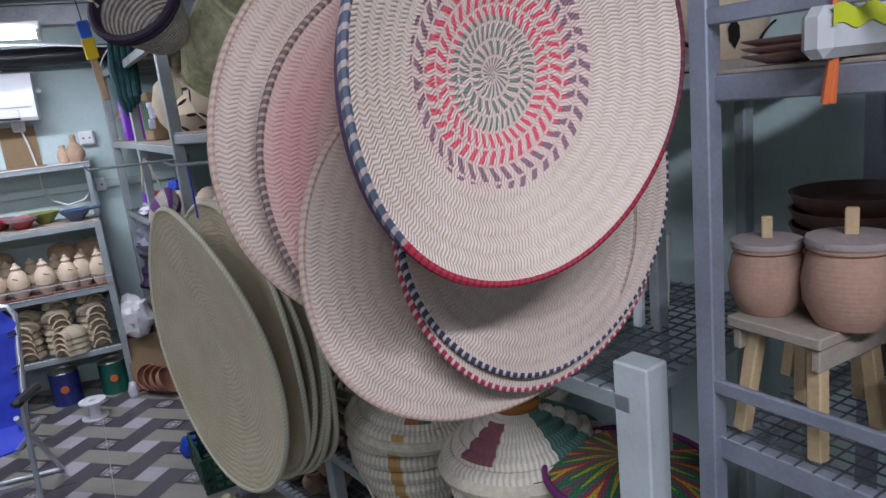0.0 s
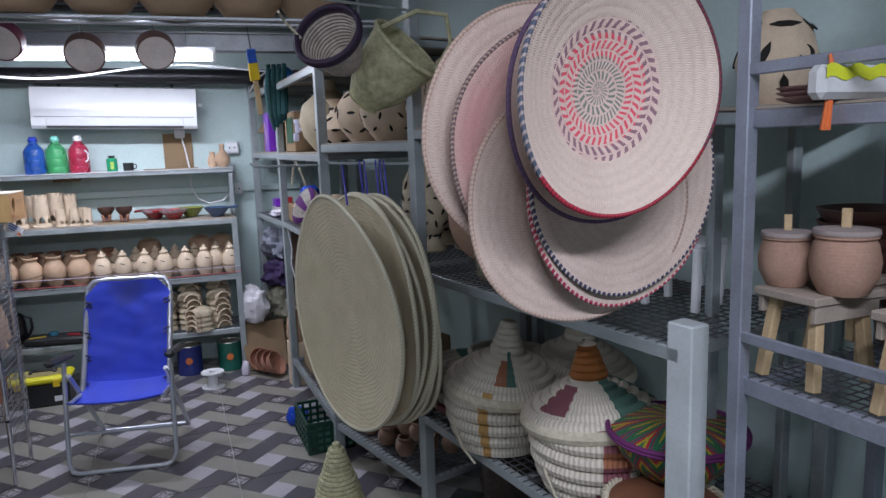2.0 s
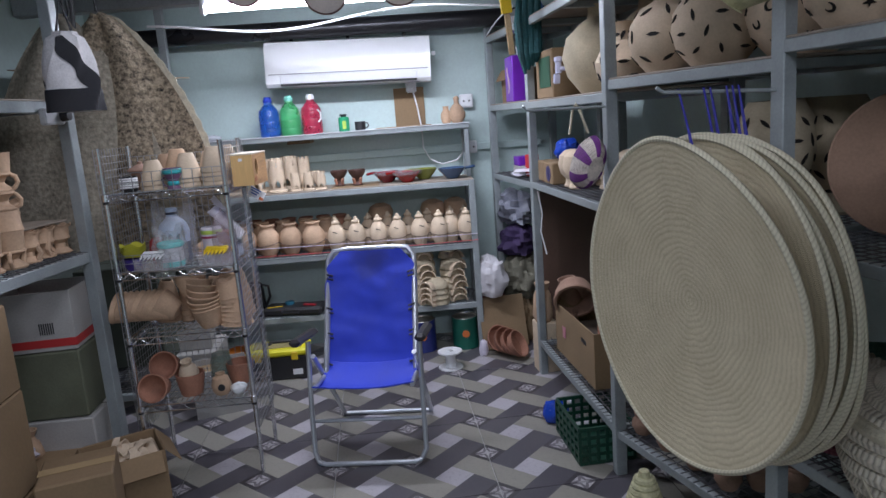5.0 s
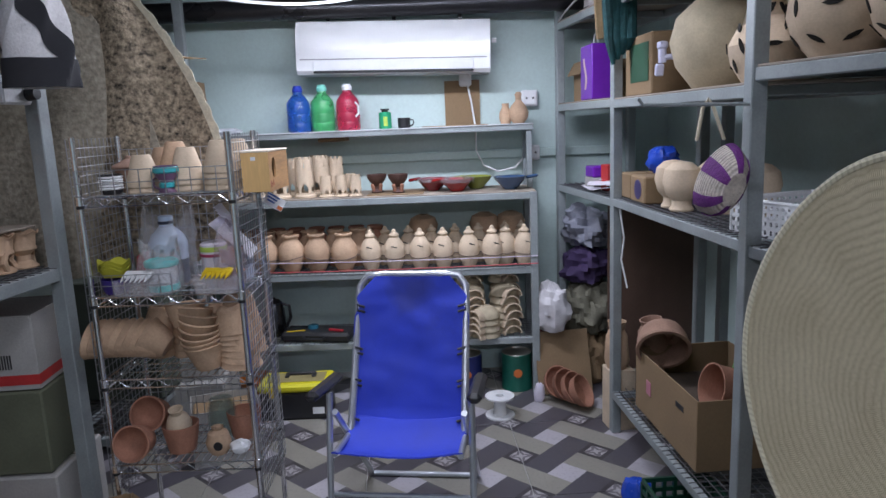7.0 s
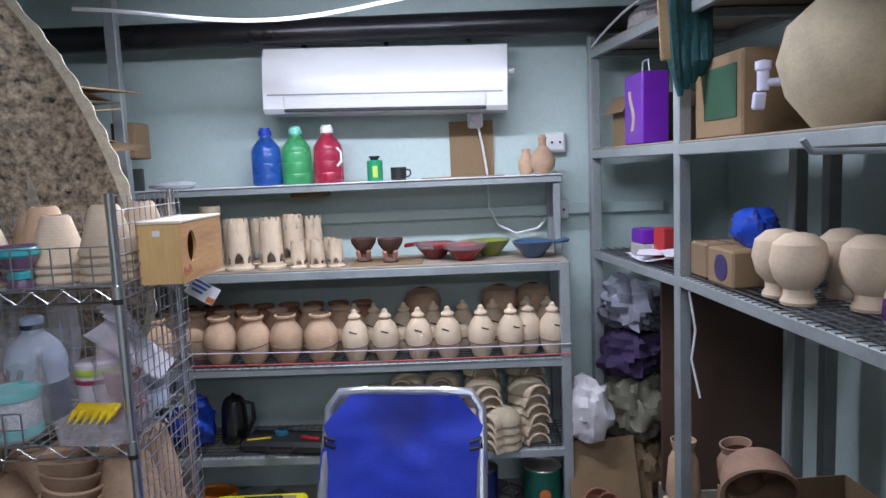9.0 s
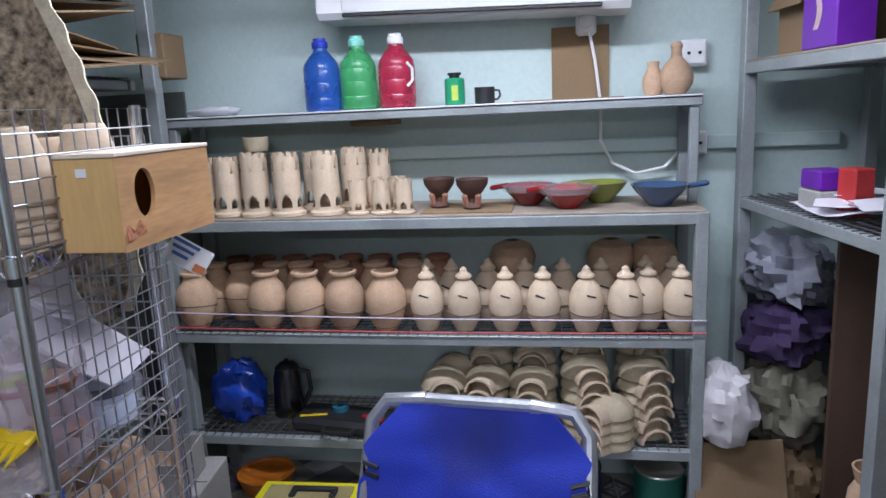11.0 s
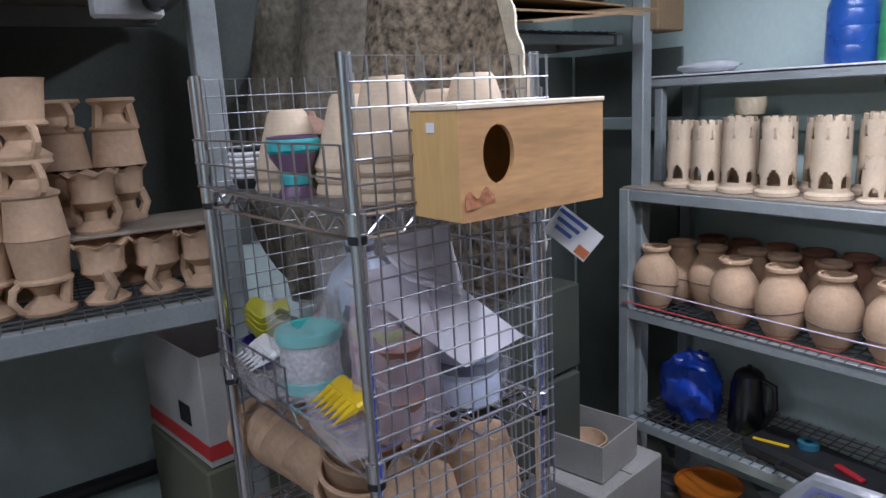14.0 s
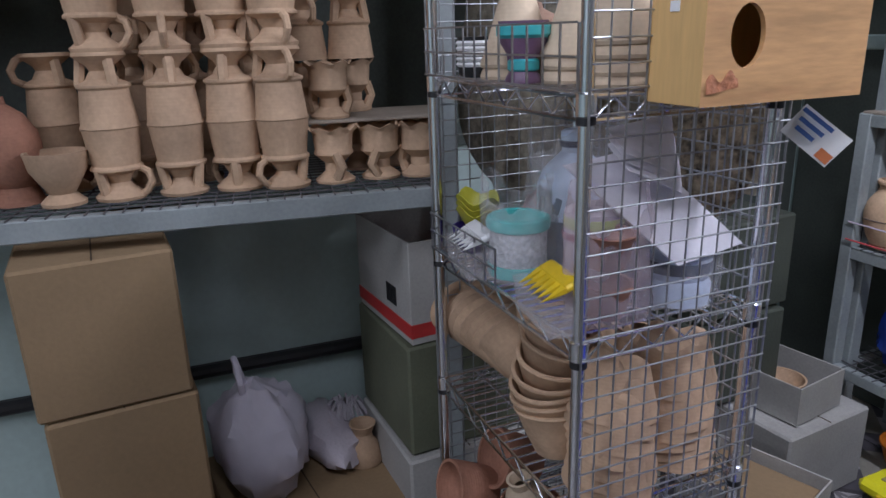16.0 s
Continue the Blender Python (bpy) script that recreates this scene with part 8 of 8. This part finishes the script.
    cr.color_ramp.interpolation = "CONSTANT"
    e = cr.color_ramp.elements
    e[0].position, e[0].color = 0.0, (0.02, 0.16, 0.08, 1)
    e[1].position, e[1].color = 0.35, (0.45, 0.38, 0.03, 1)
    for p, c in ((0.55, (0.45, 0.02, 0.05, 1)), (0.75, (0.02, 0.12, 0.12, 1)), (0.9, (0.30, 0.02, 0.12, 1))):
        k = e.new(p)
        k.color = c
    l.new(zz, cr.inputs[0])
    ck = n.new("ShaderNodeTexChecker")
    ck.inputs["Scale"].default_value = 150
    ck.inputs["Color1"].default_value, ck.inputs["Color2"].default_value = (0.5, 0.42, 0.12, 1), (1, 1, 1, 1)
    l.new(tc.outputs["Object"], ck.inputs["Vector"])
    mx = n.new("ShaderNodeMix")
    mx.data_type = "RGBA"
    mx.blend_type = "MULTIPLY"
    mx.inputs["Factor"].default_value = 0.6
    l.new(cr.outputs[0], mx.inputs["A"])
    l.new(ck.outputs[0], mx.inputs["B"])
    l.new(mx.outputs["Result"], b.inputs["Base Color"])
    return m


zb = thing("plaited_bowl", "brightly dyed green, yellow and red plaited palm bowl", "basket", pose(1.10, -3.50, 0.645))
zm = zigzag("dyed_plait")
part("bowl", Shape().lathe(pot_profile([(0.07, 0), (0.1, 0.012), (0.155, 0.07), (0.185, 0.13)], 0.008), 44), zm, zb)
part("bound_rim", coil_stack([(0.187, 0.128), (0.188, 0.138)], 0.007, zm), plain("violet_rim_band", (0.14, 0.02, 0.12), 0.7), zb, "violet bound rim")
part("cover", Shape().lathe([(0.18, 0.136), (0.14, 0.15), (0.07, 0.165), (0, 0.17)], 36), zm, zb, "dyed conical cover")

# white plastic stool on the wire deck
wst = thing("plastic_stool", "small white plastic stool on the wire deck", "stool", on_run(3, 1.02, 0.34, 1.10, 10))
part("top", Shape().box(0.20, 0.16, 0.018, pose(0, 0, 0.19), 0.006), WHITE, wst)
for sx in (-1, 1):
    for sy in (-1, 1):
        part("leg", Shape().box(0.022, 0.022, 0.185, pose(sx * 0.085, sy * 0.065, 0.093, -sy * 3, sx * 3), 0.004), WHITE, wst)
    part("rung", Shape().box(0.012, 0.13, 0.03, pose(sx * 0.085, 0, 0.09), 0.004), WHITE, wst)

# ---- jars on stools ----
def on_a(s, d, z, rz=0):
    return UA @ pose(s, d, z, 0, 0, rz)


def stool(s, d, rz, label):
    o = thing("wooden_stool", label, "stool", on_a(s, d, 0.938, rz))
    part("seat", Shape().box(0.24, 0.19, 0.022, pose(0, 0, 0.232), 0.003), GREYWOOD, o, "grey weathered seat board")
    for sy in (-1, 1):
        part("apron", Shape().box(0.22, 0.016, 0.045, pose(0, sy * 0.08, 0.199), 0.002), GREYWOOD, o)
    for sx in (-1, 1):
        for sy in (-1, 1):
            part("leg", Shape().box(0.028, 0.028, 0.225, pose(sx * 0.085, sy * 0.07, 0.112, sy * 5, -sx * 6), 0.003), WOOD, o, "pale pine leg")


CJAR = [(0.05, 0), (0.055, 0.008), (0.07, 0.04), (0.074, 0.075), (0.066, 0.115), (0.06, 0.125), (0.066, 0.13), (0.066, 0.137)]


def lidded_jar(s, d, z, k=1.0):
    o = thing("lidded_jar", "pinkish clay jar with a flat lid and wooden peg", "jar", on_a(s, d, z, rng.uniform(-30, 30)) @ Matrix.Scale(k, 4), "jars on stools")
    part("body", Shape().lathe([(0, 0)] + CJAR, 34), PINKCLAY, o)
    li = part("lid", Shape().lathe([(0.068, 0.137), (0.069, 0.14), (0.067, 0.148), (0.02, 0.152), (0, 0.152)], 30), mat("grey_lid", (0.30, 0.25, 0.23), 0.8, vary=0.15), o, "greyish flat lid")
    part("peg", Shape().box(0.02, 0.014, 0.045, pose(0, 0, 0.172, 0, 0, 20), 0.002), WOOD, li, "wooden peg")


stool(0.12, 0.14, 86, "small pine stool with grey seat on the shelf")
stool(0.44, 0.13, 84, "small pine stool with grey seat on the shelf")
stool(0.76, 0.14, 88, "small pine stool with grey seat on the shelf")
stool(0.30, 0.42, 90, "small pine stool with grey seat on the shelf")
for s0 in (0.04, 0.64, 0.92):
    stool(s0, 0.43, 90, "small pine stool at the back of the shelf")
ZS = 0.938 + 0.244
for k in range(4):
    turned("clay_bowl", "dark_bowl", [(0.06, 0), (0.065, 0.006), (0.12, 0.04), (0.135, 0.07)], DARKCLAY, on_a(0.05, 0.44, ZS + 0.036 * k), "dark brown glazed bowl in a stack at the back", "bowl", "dark bowls")
for s0, d0, k0 in ((0.58, 0.41, 1.0), (0.71, 0.43, 1.05), (0.87, 0.42, 1.0), (0.99, 0.40, 0.95)):
    lidded_jar(s0, d0, ZS, k0)
for s, d, k in ((0.055, 0.10, 0.95), (0.20, 0.12, 1.08), (0.40, 0.10, 0.72), (0.52, 0.13, 0.75), (0.70, 0.12, 0.8), (0.82, 0.14, 0.8), (0.24, 0.40, 1.0), (0.37, 0.42, 1.0)):
    lidded_jar(s, d, ZS, k)
for i in range(3):
    turned("clay_plate", "pinkplate", [(0.07, 0), (0.08, 0.004), (0.11, 0.014), (0.115, 0.018)], mat("pink_plate", (0.55, 0.36, 0.34), 0.5, vary=0.1), on_a(0.10, 0.16, 1.645 + 0.013 * i), "pink clay plate in a pile on the shelf", "plate", "pink plates")
pk = thing("film_pack", "clear film pack with a yellow and green print", "packet", on_a(0.24, 0.06, 1.646, 86))
part("pack", Shape().box(0.05, 0.26, 0.075, pose(0, 0, 0.038), 0.015), mat("milky_pack", (0.55, 0.56, 0.56), 0.2, vary=0.1, bump=0.3, fine=25), pk, m=pose(0, 0, 0, 0, 0, 90))
part("print", Shape().sheet(lambda u, v: (-0.12 + 0.24 * u, -0.0275, 0.045 + 0.028 * v + 0.005 * math.sin(u * 20)), 20, 3, 0.001), plain("yellow_print", (0.55, 0.60, 0.03), 0.5), pk, "yellow-green print")
turned("clay_basin", "basin", [(0.10, 0), (0.12, 0.01), (0.15, 0.08), (0.155, 0.1)], TERRA, on_a(0.60, 0.16, 1.645), "wide terracotta basin on the shelf", "basin")
crumple("plastic_bag", "clear plastic over a clay basin", "plastic bag", (0.3, 0.25, 0.2), on_a(0.6, 0.16, 1.645), CLEARBAG, 101, 26, 0.2)
lantern(NEAR @ pose(1.63, -3.28, 1.66), [(0.06, 0), (0.11, 0.06), (0.125, 0.14), (0.10, 0.24), (0.05, 0.29), (0.045, 0.3)], "tall pale clay lantern with large curved cut leaves", ("leaf", "moon"), CREAM, 3, 6, size=2.2)
solid("wall_board", Shape().box(0.42, 0.4, 0.03, NEAR @ pose(1.63, -3.25, 1.645), 0.003), GREYWOOD, "grey board shelf at the wall behind", "board")
for x in (1.20, 1.46):
    solid("steel_post", Shape().box(0.03, 0.03, 1.634, pose(x, -3.51, 0.817), 0.003), STEEL, "grey steel leg under a board", "leg")
solid("stained_card", Shape().box(0.34, 0.004, 0.36, on_a(0.58, 0.45, 1.86, 0), 0.001), mat("stained_card", (0.42, 0.38, 0.28), 0.85, vary=0.1, spots=0.6, spot_colour=(0.25, 0.10, 0.06)), "stained buff card leaning at the wall", "card")
rb = Shape()
for q in (0.0, 0.006):
    rb.tube([(0, q, 0), (0.004, q, -0.02), (-0.004, q - 0.004, -0.075), (0.002, q, -0.09), (-0.008 + q, q, -0.165)], [0.003, 0.005, 0.004, 0.006, 0.007], 6)
solid("orange_ribbon", rb, plain("orange_ribbon", (0.65, 0.14, 0.03), 0.5), "orange ribbon tied to the guard rail", "ribbon", on_a(0.235, -0.022, 1.745))
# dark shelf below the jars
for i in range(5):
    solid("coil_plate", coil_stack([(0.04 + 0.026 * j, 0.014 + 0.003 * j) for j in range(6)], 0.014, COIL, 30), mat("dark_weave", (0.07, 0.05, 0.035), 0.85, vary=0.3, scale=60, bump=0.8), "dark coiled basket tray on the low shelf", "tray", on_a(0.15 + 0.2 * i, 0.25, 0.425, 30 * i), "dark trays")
turned("black_pot", "blackpot", [(0.06, 0), (0.10, 0.05), (0.11, 0.10), (0.09, 0.14), (0.10, 0.16)], DARKCLAY, NEAR @ pose(1.72, -3.75, 0.94), "dark brown pot at the back of the shelf", "pot")

# ---- low right shelves and floor ----
cb = carton("cardboard_box", "open brown carton filled with clay pans", 0.62, 0.42, 0.27, on_run(1, 0.50, 0.26, 0.215), open_top=True)
part("printed_panel", Shape().box(0.002, 0.05, 0.06, pose(-0.15, -0.2125, 0.14, 0, 0, 90)), plain("pink_label", (0.5, 0.2, 0.25)), cb)
part("hand_hole", Shape().box(0.07, 0.003, 0.022, pose(0.16, -0.2105, 0.19), 0.001), BLACK, cb)
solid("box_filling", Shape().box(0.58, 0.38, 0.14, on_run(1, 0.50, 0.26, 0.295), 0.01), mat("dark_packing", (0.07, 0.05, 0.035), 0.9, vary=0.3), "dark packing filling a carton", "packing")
pan = thing("clay_pan", "pinkish round clay pan with a handle lying upturned", "pan", on_run(1, 0.30, 0.13, 0.50, 165, 0, 62))
part("body", Shape().lathe([(0, 0.115), (0.06, 0.113), (0.062, 0.108), (0.09, 0.10), (0.105, 0.06), (0.108, 0.02), (0.114, 0.012), (0.114, 0), (0.1, 0.0)], 34), PINKCLAY, pan)
part("handle", Shape().tube([(0.10, 0, 0.03), (0.15, 0, 0.03), (0.175, 0, 0.034)], [0.018, 0.016, 0.02], 12), PINKCLAY, pan)
turned("clay_jar", "neck_jar", [(0.05, 0), (0.07, 0.04), (0.065, 0.10), (0.045, 0.13), (0.05, 0.155)], PINKCLAY, on_run(1, 0.14, 0.16, 0.44, 0, 10), "clay jar with an open neck in a carton", "jar")
turned("clay_jar", "neck_jar2", [(0.045, 0), (0.06, 0.04), (0.05, 0.16), (0.035, 0.19), (0.045, 0.23)], CLAY, on_run(0, 0.76, 0.05, 0.30), "pale clay jug beside the carton", "jug")
box_thing("clay_block", "pale clay block under a jug", "block", (0.12, 0.12, 0.30), on_run(0, 0.76, 0.06, 0.0), CREAM)
turned("terra_pot", "tpot", [(0.06, 0), (0.08, 0.05), (0.085, 0.16), (0.09, 0.18)], TERRA, on_run(1, 0.70, 0.32, 0.45, 0, 75, 10), "terracotta pot lying in a carton", "pot")
crumple("green_bag", "bright green plastic bag on a carton", "plastic bag", (0.28, 0.2, 0.12), on_run(1, 0.62, 0.40, 0.455), plain("green_film", (0.10, 0.40, 0.02), 0.35), 111, 26, 0.25)
solid("brown_board", Shape().box(0.58, 0.02, 0.95, pose(0.66, 0.02, 0.60, 0, 0, 3), 0.002), BROWNBOARD, "dark brown veneered board standing under the shelf", "board")
solid("wooden_block", Shape().box(0.56, 0.10, 0.12, pose(0.66, 0.05, 0.06), 0.004), GREYWOOD, "grey wood block under a brown board", "block")
solid("white_cable", Shape().tube([(0.30, -0.56, 1.08), (0.32, -0.56, 0.95), (0.31, -0.55, 0.85), (0.335, -0.56, 0.72)], 0.004, 6), WHITE, "white cable hanging beside the post", "cable")
turned("ribbed_jar", "ribjar", [(0.07, 0), (0.11, 0.05), (0.125, 0.11), (0.115, 0.17), (0.07, 0.21), (0.075, 0.23)], TERRA, on_run(2, 0.22, 0.24, 0.66), "reddish brown ribbed clay jar on a carton", "jar")
carton("cardboard_box", "dark cardboard carton on the low shelf", 0.34, 0.34, 0.44, on_run(2, 0.22, 0.30, 0.21))
for i in range(14):
    turned("small_pot", "smallpot", [(0.03, 0), (0.045, 0.03), (0.045, 0.05), (0.032, 0.07), (0.036, 0.085)], (TERRA if i % 3 else PINKCLAY), on_run(2, 0.10 + 0.052 * i if i < 12 else 0.3, 0.07 + 0.09 * (i % 3) - 0.0, 0.21, 0, 0, 0), "small reddish clay pot on the low shelf", "pot", "small clay pots") if i < 12 else None
for i in range(6):
    turned("small_pot", "smallpot_p", [(0.03, 0), (0.045, 0.03), (0.045, 0.05), (0.032, 0.07), (0.036, 0.085)], PINKCLAY, on_run(2, 0.14 + 0.1 * i, 0.10, 0.298), "small pinkish clay pot stacked on others", "pot", "small clay pots")
for i in range(26):
    turned("brown_pot", "brownpot%d" % (i % 2), [(0.03, 0), (0.05, 0.03), (0.052, 0.055), (0.035, 0.075), (0.04, 0.09)], (TERRA, DARKCLAY)[i % 2], pose(0.72 + 0.105 * (i % 2) + 0.022 * (i // 2), -2.56 - 0.105 * (i // 2), 0, 0, 0, 0), "dark brown clay pot under the shelves", "pot", "dark pots on the floor")
# heaps added to keep the space under the basket shelf dark
DARK_HEAP = mat("dark_heap_fill", (0.045, 0.033, 0.026), 0.95, vary=0.35, scale=12, bump=0.6, fine=60)
for i, (x, y, sx, sz) in enumerate(((1.08, -2.58, 0.40, 0.40), (1.12, -2.98, 0.44, 0.44), (1.18, -3.40, 0.44, 0.42))):
    crumple("sack", "dark brown heap added to darken the space under the shelf", "sack", (sx, 0.44, sz), pose(x, y, 0, 0, 0, 30 * i), DARK_HEAP, 150 + i, 30, 0.2)
cone = thing("cone_basket", "tall conical plaited palm basket standing on the floor", "basket", pose(0.30, -2.33, 0))
coil_parts(cone, [(0.115 * (1 - i / 21) ** 0.9 + 0.012 + rng.uniform(-0.004, 0.004), 0.012 + 0.0175 * i) for i in range(20)], 0.012, PALMTWINE, 28)
part("tip", Shape().lathe([(0.02, 0.35), (0.016, 0.375), (0, 0.385)], 14), PALMTWINE, cone)
tray = thing("palm_tray", "shallow palm tray with a blue patch on the floor", "tray", pose(0.50, -2.62, 0.0))
part("body", coil_stack([(0.03 + 0.02 * i, 0.012 + 0.004 * i) for i in range(10)], 0.011, PALMEDGE, 40), PALMEDGE, tray)
part("blue_patch", Shape().sheet(lambda u, v: (0.06 + 0.08 * u, -0.06 + 0.12 * v, 0.06 + 0.02 * u), 6, 6, 0.004), plain("blue_cloth", (0.03, 0.06, 0.35), 0.8), tray)
CRATE = plain("dark_green_plastic", (0.008, 0.05, 0.03), 0.4)
crate = thing("crate", "dark green plastic crate on the floor", "crate", pose(0.36, -1.42, 0, 0, 0, 5))
for sx, sy, L, ang in ((0, -0.17, 0.24, 0), (0, 0.17, 0.24, 180), (-0.12, 0, 0.34, -90), (0.12, 0, 0.34, 90)):
    sd = part("side", Shape().box(L, 0.01, 0.016, pose(0, 0, 0.165)), CRATE, crate, m=pose(sx, sy, 0, 0, 0, ang))
    for z in (0.012, 0.05, 0.088, 0.126):
        part("rail", Shape().box(L, 0.01, 0.016, pose(0, 0, z)), CRATE, sd)
    for i in range(7):
        part("bar", Shape().box(0.014, 0.012, 0.15, pose(-L / 2 + L * i / 6, 0, 0.083)), CRATE, sd)
part("bottom", Shape().box(0.24, 0.34, 0.008, pose(0, 0, 0.005)), plain("dark_green_plastic", (0.008, 0.05, 0.03), 0.4), crate)
crumple("plastic_bag", "blue plastic bag on the floor", "plastic bag", (0.13, 0.12, 0.11), pose(0.24, -1.14, 0), plain("blue_film", (0.015, 0.06, 0.42), 0.25), 121)
# pile in the corner by the back shelf
for i in range(4):
    solid("clay_bowl", Shape().lathe(pot_profile([(0.04, 0), (0.075, 0.03), (0.09, 0.07)], 0.007), 26), TERRA, "reddish clay bowl leaning in the corner", "bowl", pose(0.06 + 0.028 * i, -0.06 - 0.05 * i, 0.07, 60, 0, 30 + 10 * i), "bowls in the corner")
solid("leaning_board", Shape().box(0.30, 0.015, 0.34, pose(0.13, 0.02, 0.17, -18, 0, 8), 0.002), CARD, "brown cardboard leaning in the corner", "cardboard")
for z, c, sd in ((0.0, CARD, 131), (0.28, mat("khaki_sack", (0.20, 0.19, 0.14), 0.9, vary=0.2), 132), (0.58, mat("dark_violet_cloth", (0.05, 0.03, 0.09), 0.85), 133), (0.78, mat("grey_bag", (0.24, 0.25, 0.30), 0.5), 134)):
    crumple("sack", "stuffed sack in the corner under the shelf", "sack", (0.26, 0.26, 0.32 if z < 0.5 else 0.22), pose(0.30, 0.22, z), c, sd, 40, 0.42)

# ---- things hanging from the roof ----
def drum_thing(x, y, z, tilt, rz, inner, rimc):
    o = thing("frame_drum", "small round skin drum hanging from the roof", "drum", pose(x, y, z, tilt, 0, rz), "hanging drums")
    part("shell", Shape().lathe([(0.098, -0.03), (0.10, 0.0), (0.098, 0.035), (0.09, 0.035), (0.092, 0), (0.09, -0.03), (0.098, -0.03)], 36), rimc, o)
    part("skin", Shape().lathe([(0, -0.028), (0.092, -0.028), (0.092, -0.024), (0, -0.022)], 36), inner, o, "pale stretched skin")
    return o


SKIN = mat("drum_skin", (0.50, 0.46, 0.42), 0.6, vary=0.15)
for i, (x, z, c) in enumerate(((-1.065, 2.17, plain("wine_rim", (0.10, 0.01, 0.03))), (-0.695, 2.11, DARKCLAY), (-0.355, 2.125, DARKCLAY))):
    drum_thing(x, -1.0, z, -58, 10 * (i - 1), SKIN, c)
    solid("cord", Shape().tube([(x, -1.052, z + 0.083), (x, -1.052, 2.58)], 0.0025, 5), BLACK, "thin cord holding a drum", "cord", group="drum cords")
for i in range(5):
    x = 0.36 - 0.27 * i
    y = -2.0 - 0.03 * i
    turned("clay_basin", "roof_basin", [(0.06, 0), (0.10, 0.015), (0.135, 0.06), (0.14, 0.11), (0.13, 0.15)], mat("buff_clay", (0.42, 0.29, 0.18), 0.8, vary=0.12, island=0.15), pose(x, y, 2.108 + 0.006 * (i % 2)), "round buff clay basin on a roof rack", "basin", "basins on the roof rack")
solid("roof_rack", Shape().box(1.6, 0.03, 0.012, pose(-0.18, -2.05 + 0.05, 2.10), 0.002).box(1.6, 0.03, 0.012, pose(-0.18, -2.12, 2.10), 0.002), BEAM, "flat steel rack bars carrying clay basins", "rack")
for x in (-0.9, 0.55):
    solid("steel_rod", Shape().tube([(x, -2.0, 2.10), (x, -2.0, 2.6)], 0.006, 6), BEAM, "thin steel rod hanging from the roof", "rod")
# baskets hung at the third post
bp1 = thing("hanging_basket", "pale woven basket with a violet rim hanging on the post", "basket", pose(0.37, -2.68, 1.865, 60, 0, -35) @ Matrix.Scale(1.08, 4))
part("body", Shape().lathe(pot_profile([(0.045, 0), (0.06, 0.02), (0.095, 0.12), (0.10, 0.14)], 0.005), 32), mat("pale_weave", (0.52, 0.46, 0.40), 0.8), bp1)
part("bound_rim", coil_stack([(0.099, 0.135), (0.1, 0.148)], 0.009, COIL, 36), plain("dark_violet_rim_band", (0.022, 0.010, 0.030), 0.7), bp1, "violet bound rim")
part("loop", Shape().tube([(-0.09, 0, 0.14), (-0.12, 0.02, 0.2), (-0.1, 0.0, 0.26)], 0.004, 6), PALMEDGE, bp1)
bp2 = thing("hanging_basket", "greenish plaited palm bag hanging on the post", "basket", pose(0.43, -2.60, 1.745, 35, 35, 10) @ Matrix.Scale(1.25, 4))
bg = Shape().sheet(lambda u, v: ((0.075 + 0.03 * v) * math.cos(u * 2 * math.pi) * (0.6 + 0.4 * min(1, v * 3)), (0.055 + 0.04 * v) * math.sin(u * 2 * math.pi) * (0.6 + 0.4 * min(1, v * 3)), 0.20 * v), 36, 16, 0.004)
bg.lathe([(0, 0.001), (0.05, 0.001)], 20)
part("body", bg, PALMTWINE, bp2)
part("rim", Shape().tube([(0.106 * math.cos(2 * math.pi * i / 36), 0.096 * math.sin(2 * math.pi * i / 36), 0.2) for i in range(36)], 0.007, 7, closed=True), PALMTWINE, bp2)
part("handle", Shape().tube([(0.1, 0, 0.2), (0.09, 0.02, 0.28), (0.03, 0.03, 0.33), (-0.04, 0.02, 0.29), (-0.09, 0, 0.2)], 0.007, 7), PALMTWINE, bp2, "twisted rope handle")
solid("hook_rod", Shape().tube([(0.28, -2.63, 2.10), (0.30, -2.63, 2.085), (0.67, -2.48, 2.08)], 0.005, 8), STEEL, "thin steel display rod fixed to the shelf post", "rod")

# ---- floor tiles ----
TS = PITCH * 2
tile = Shape().box(TS - 0.004, TS - 0.004, 0.008, pose(0, 0, 0.0), 0.0015).mesh("tile", FLOOR, smooth=False)
mo = pose(TILE_O[0], TILE_O[1], 0, 0, 0, TURN)
for i in range(-5, 7):
    for j in range(-9, 4):
        m = mo @ pose((i + 0.5) * TS, (j + 0.5) * TS, -0.0035)
        if -2.9 < m.translation.x < 2.9 and -5.6 < m.translation.y < 0.9:
            part("tile", tile, FLOOR, floor, m=m)
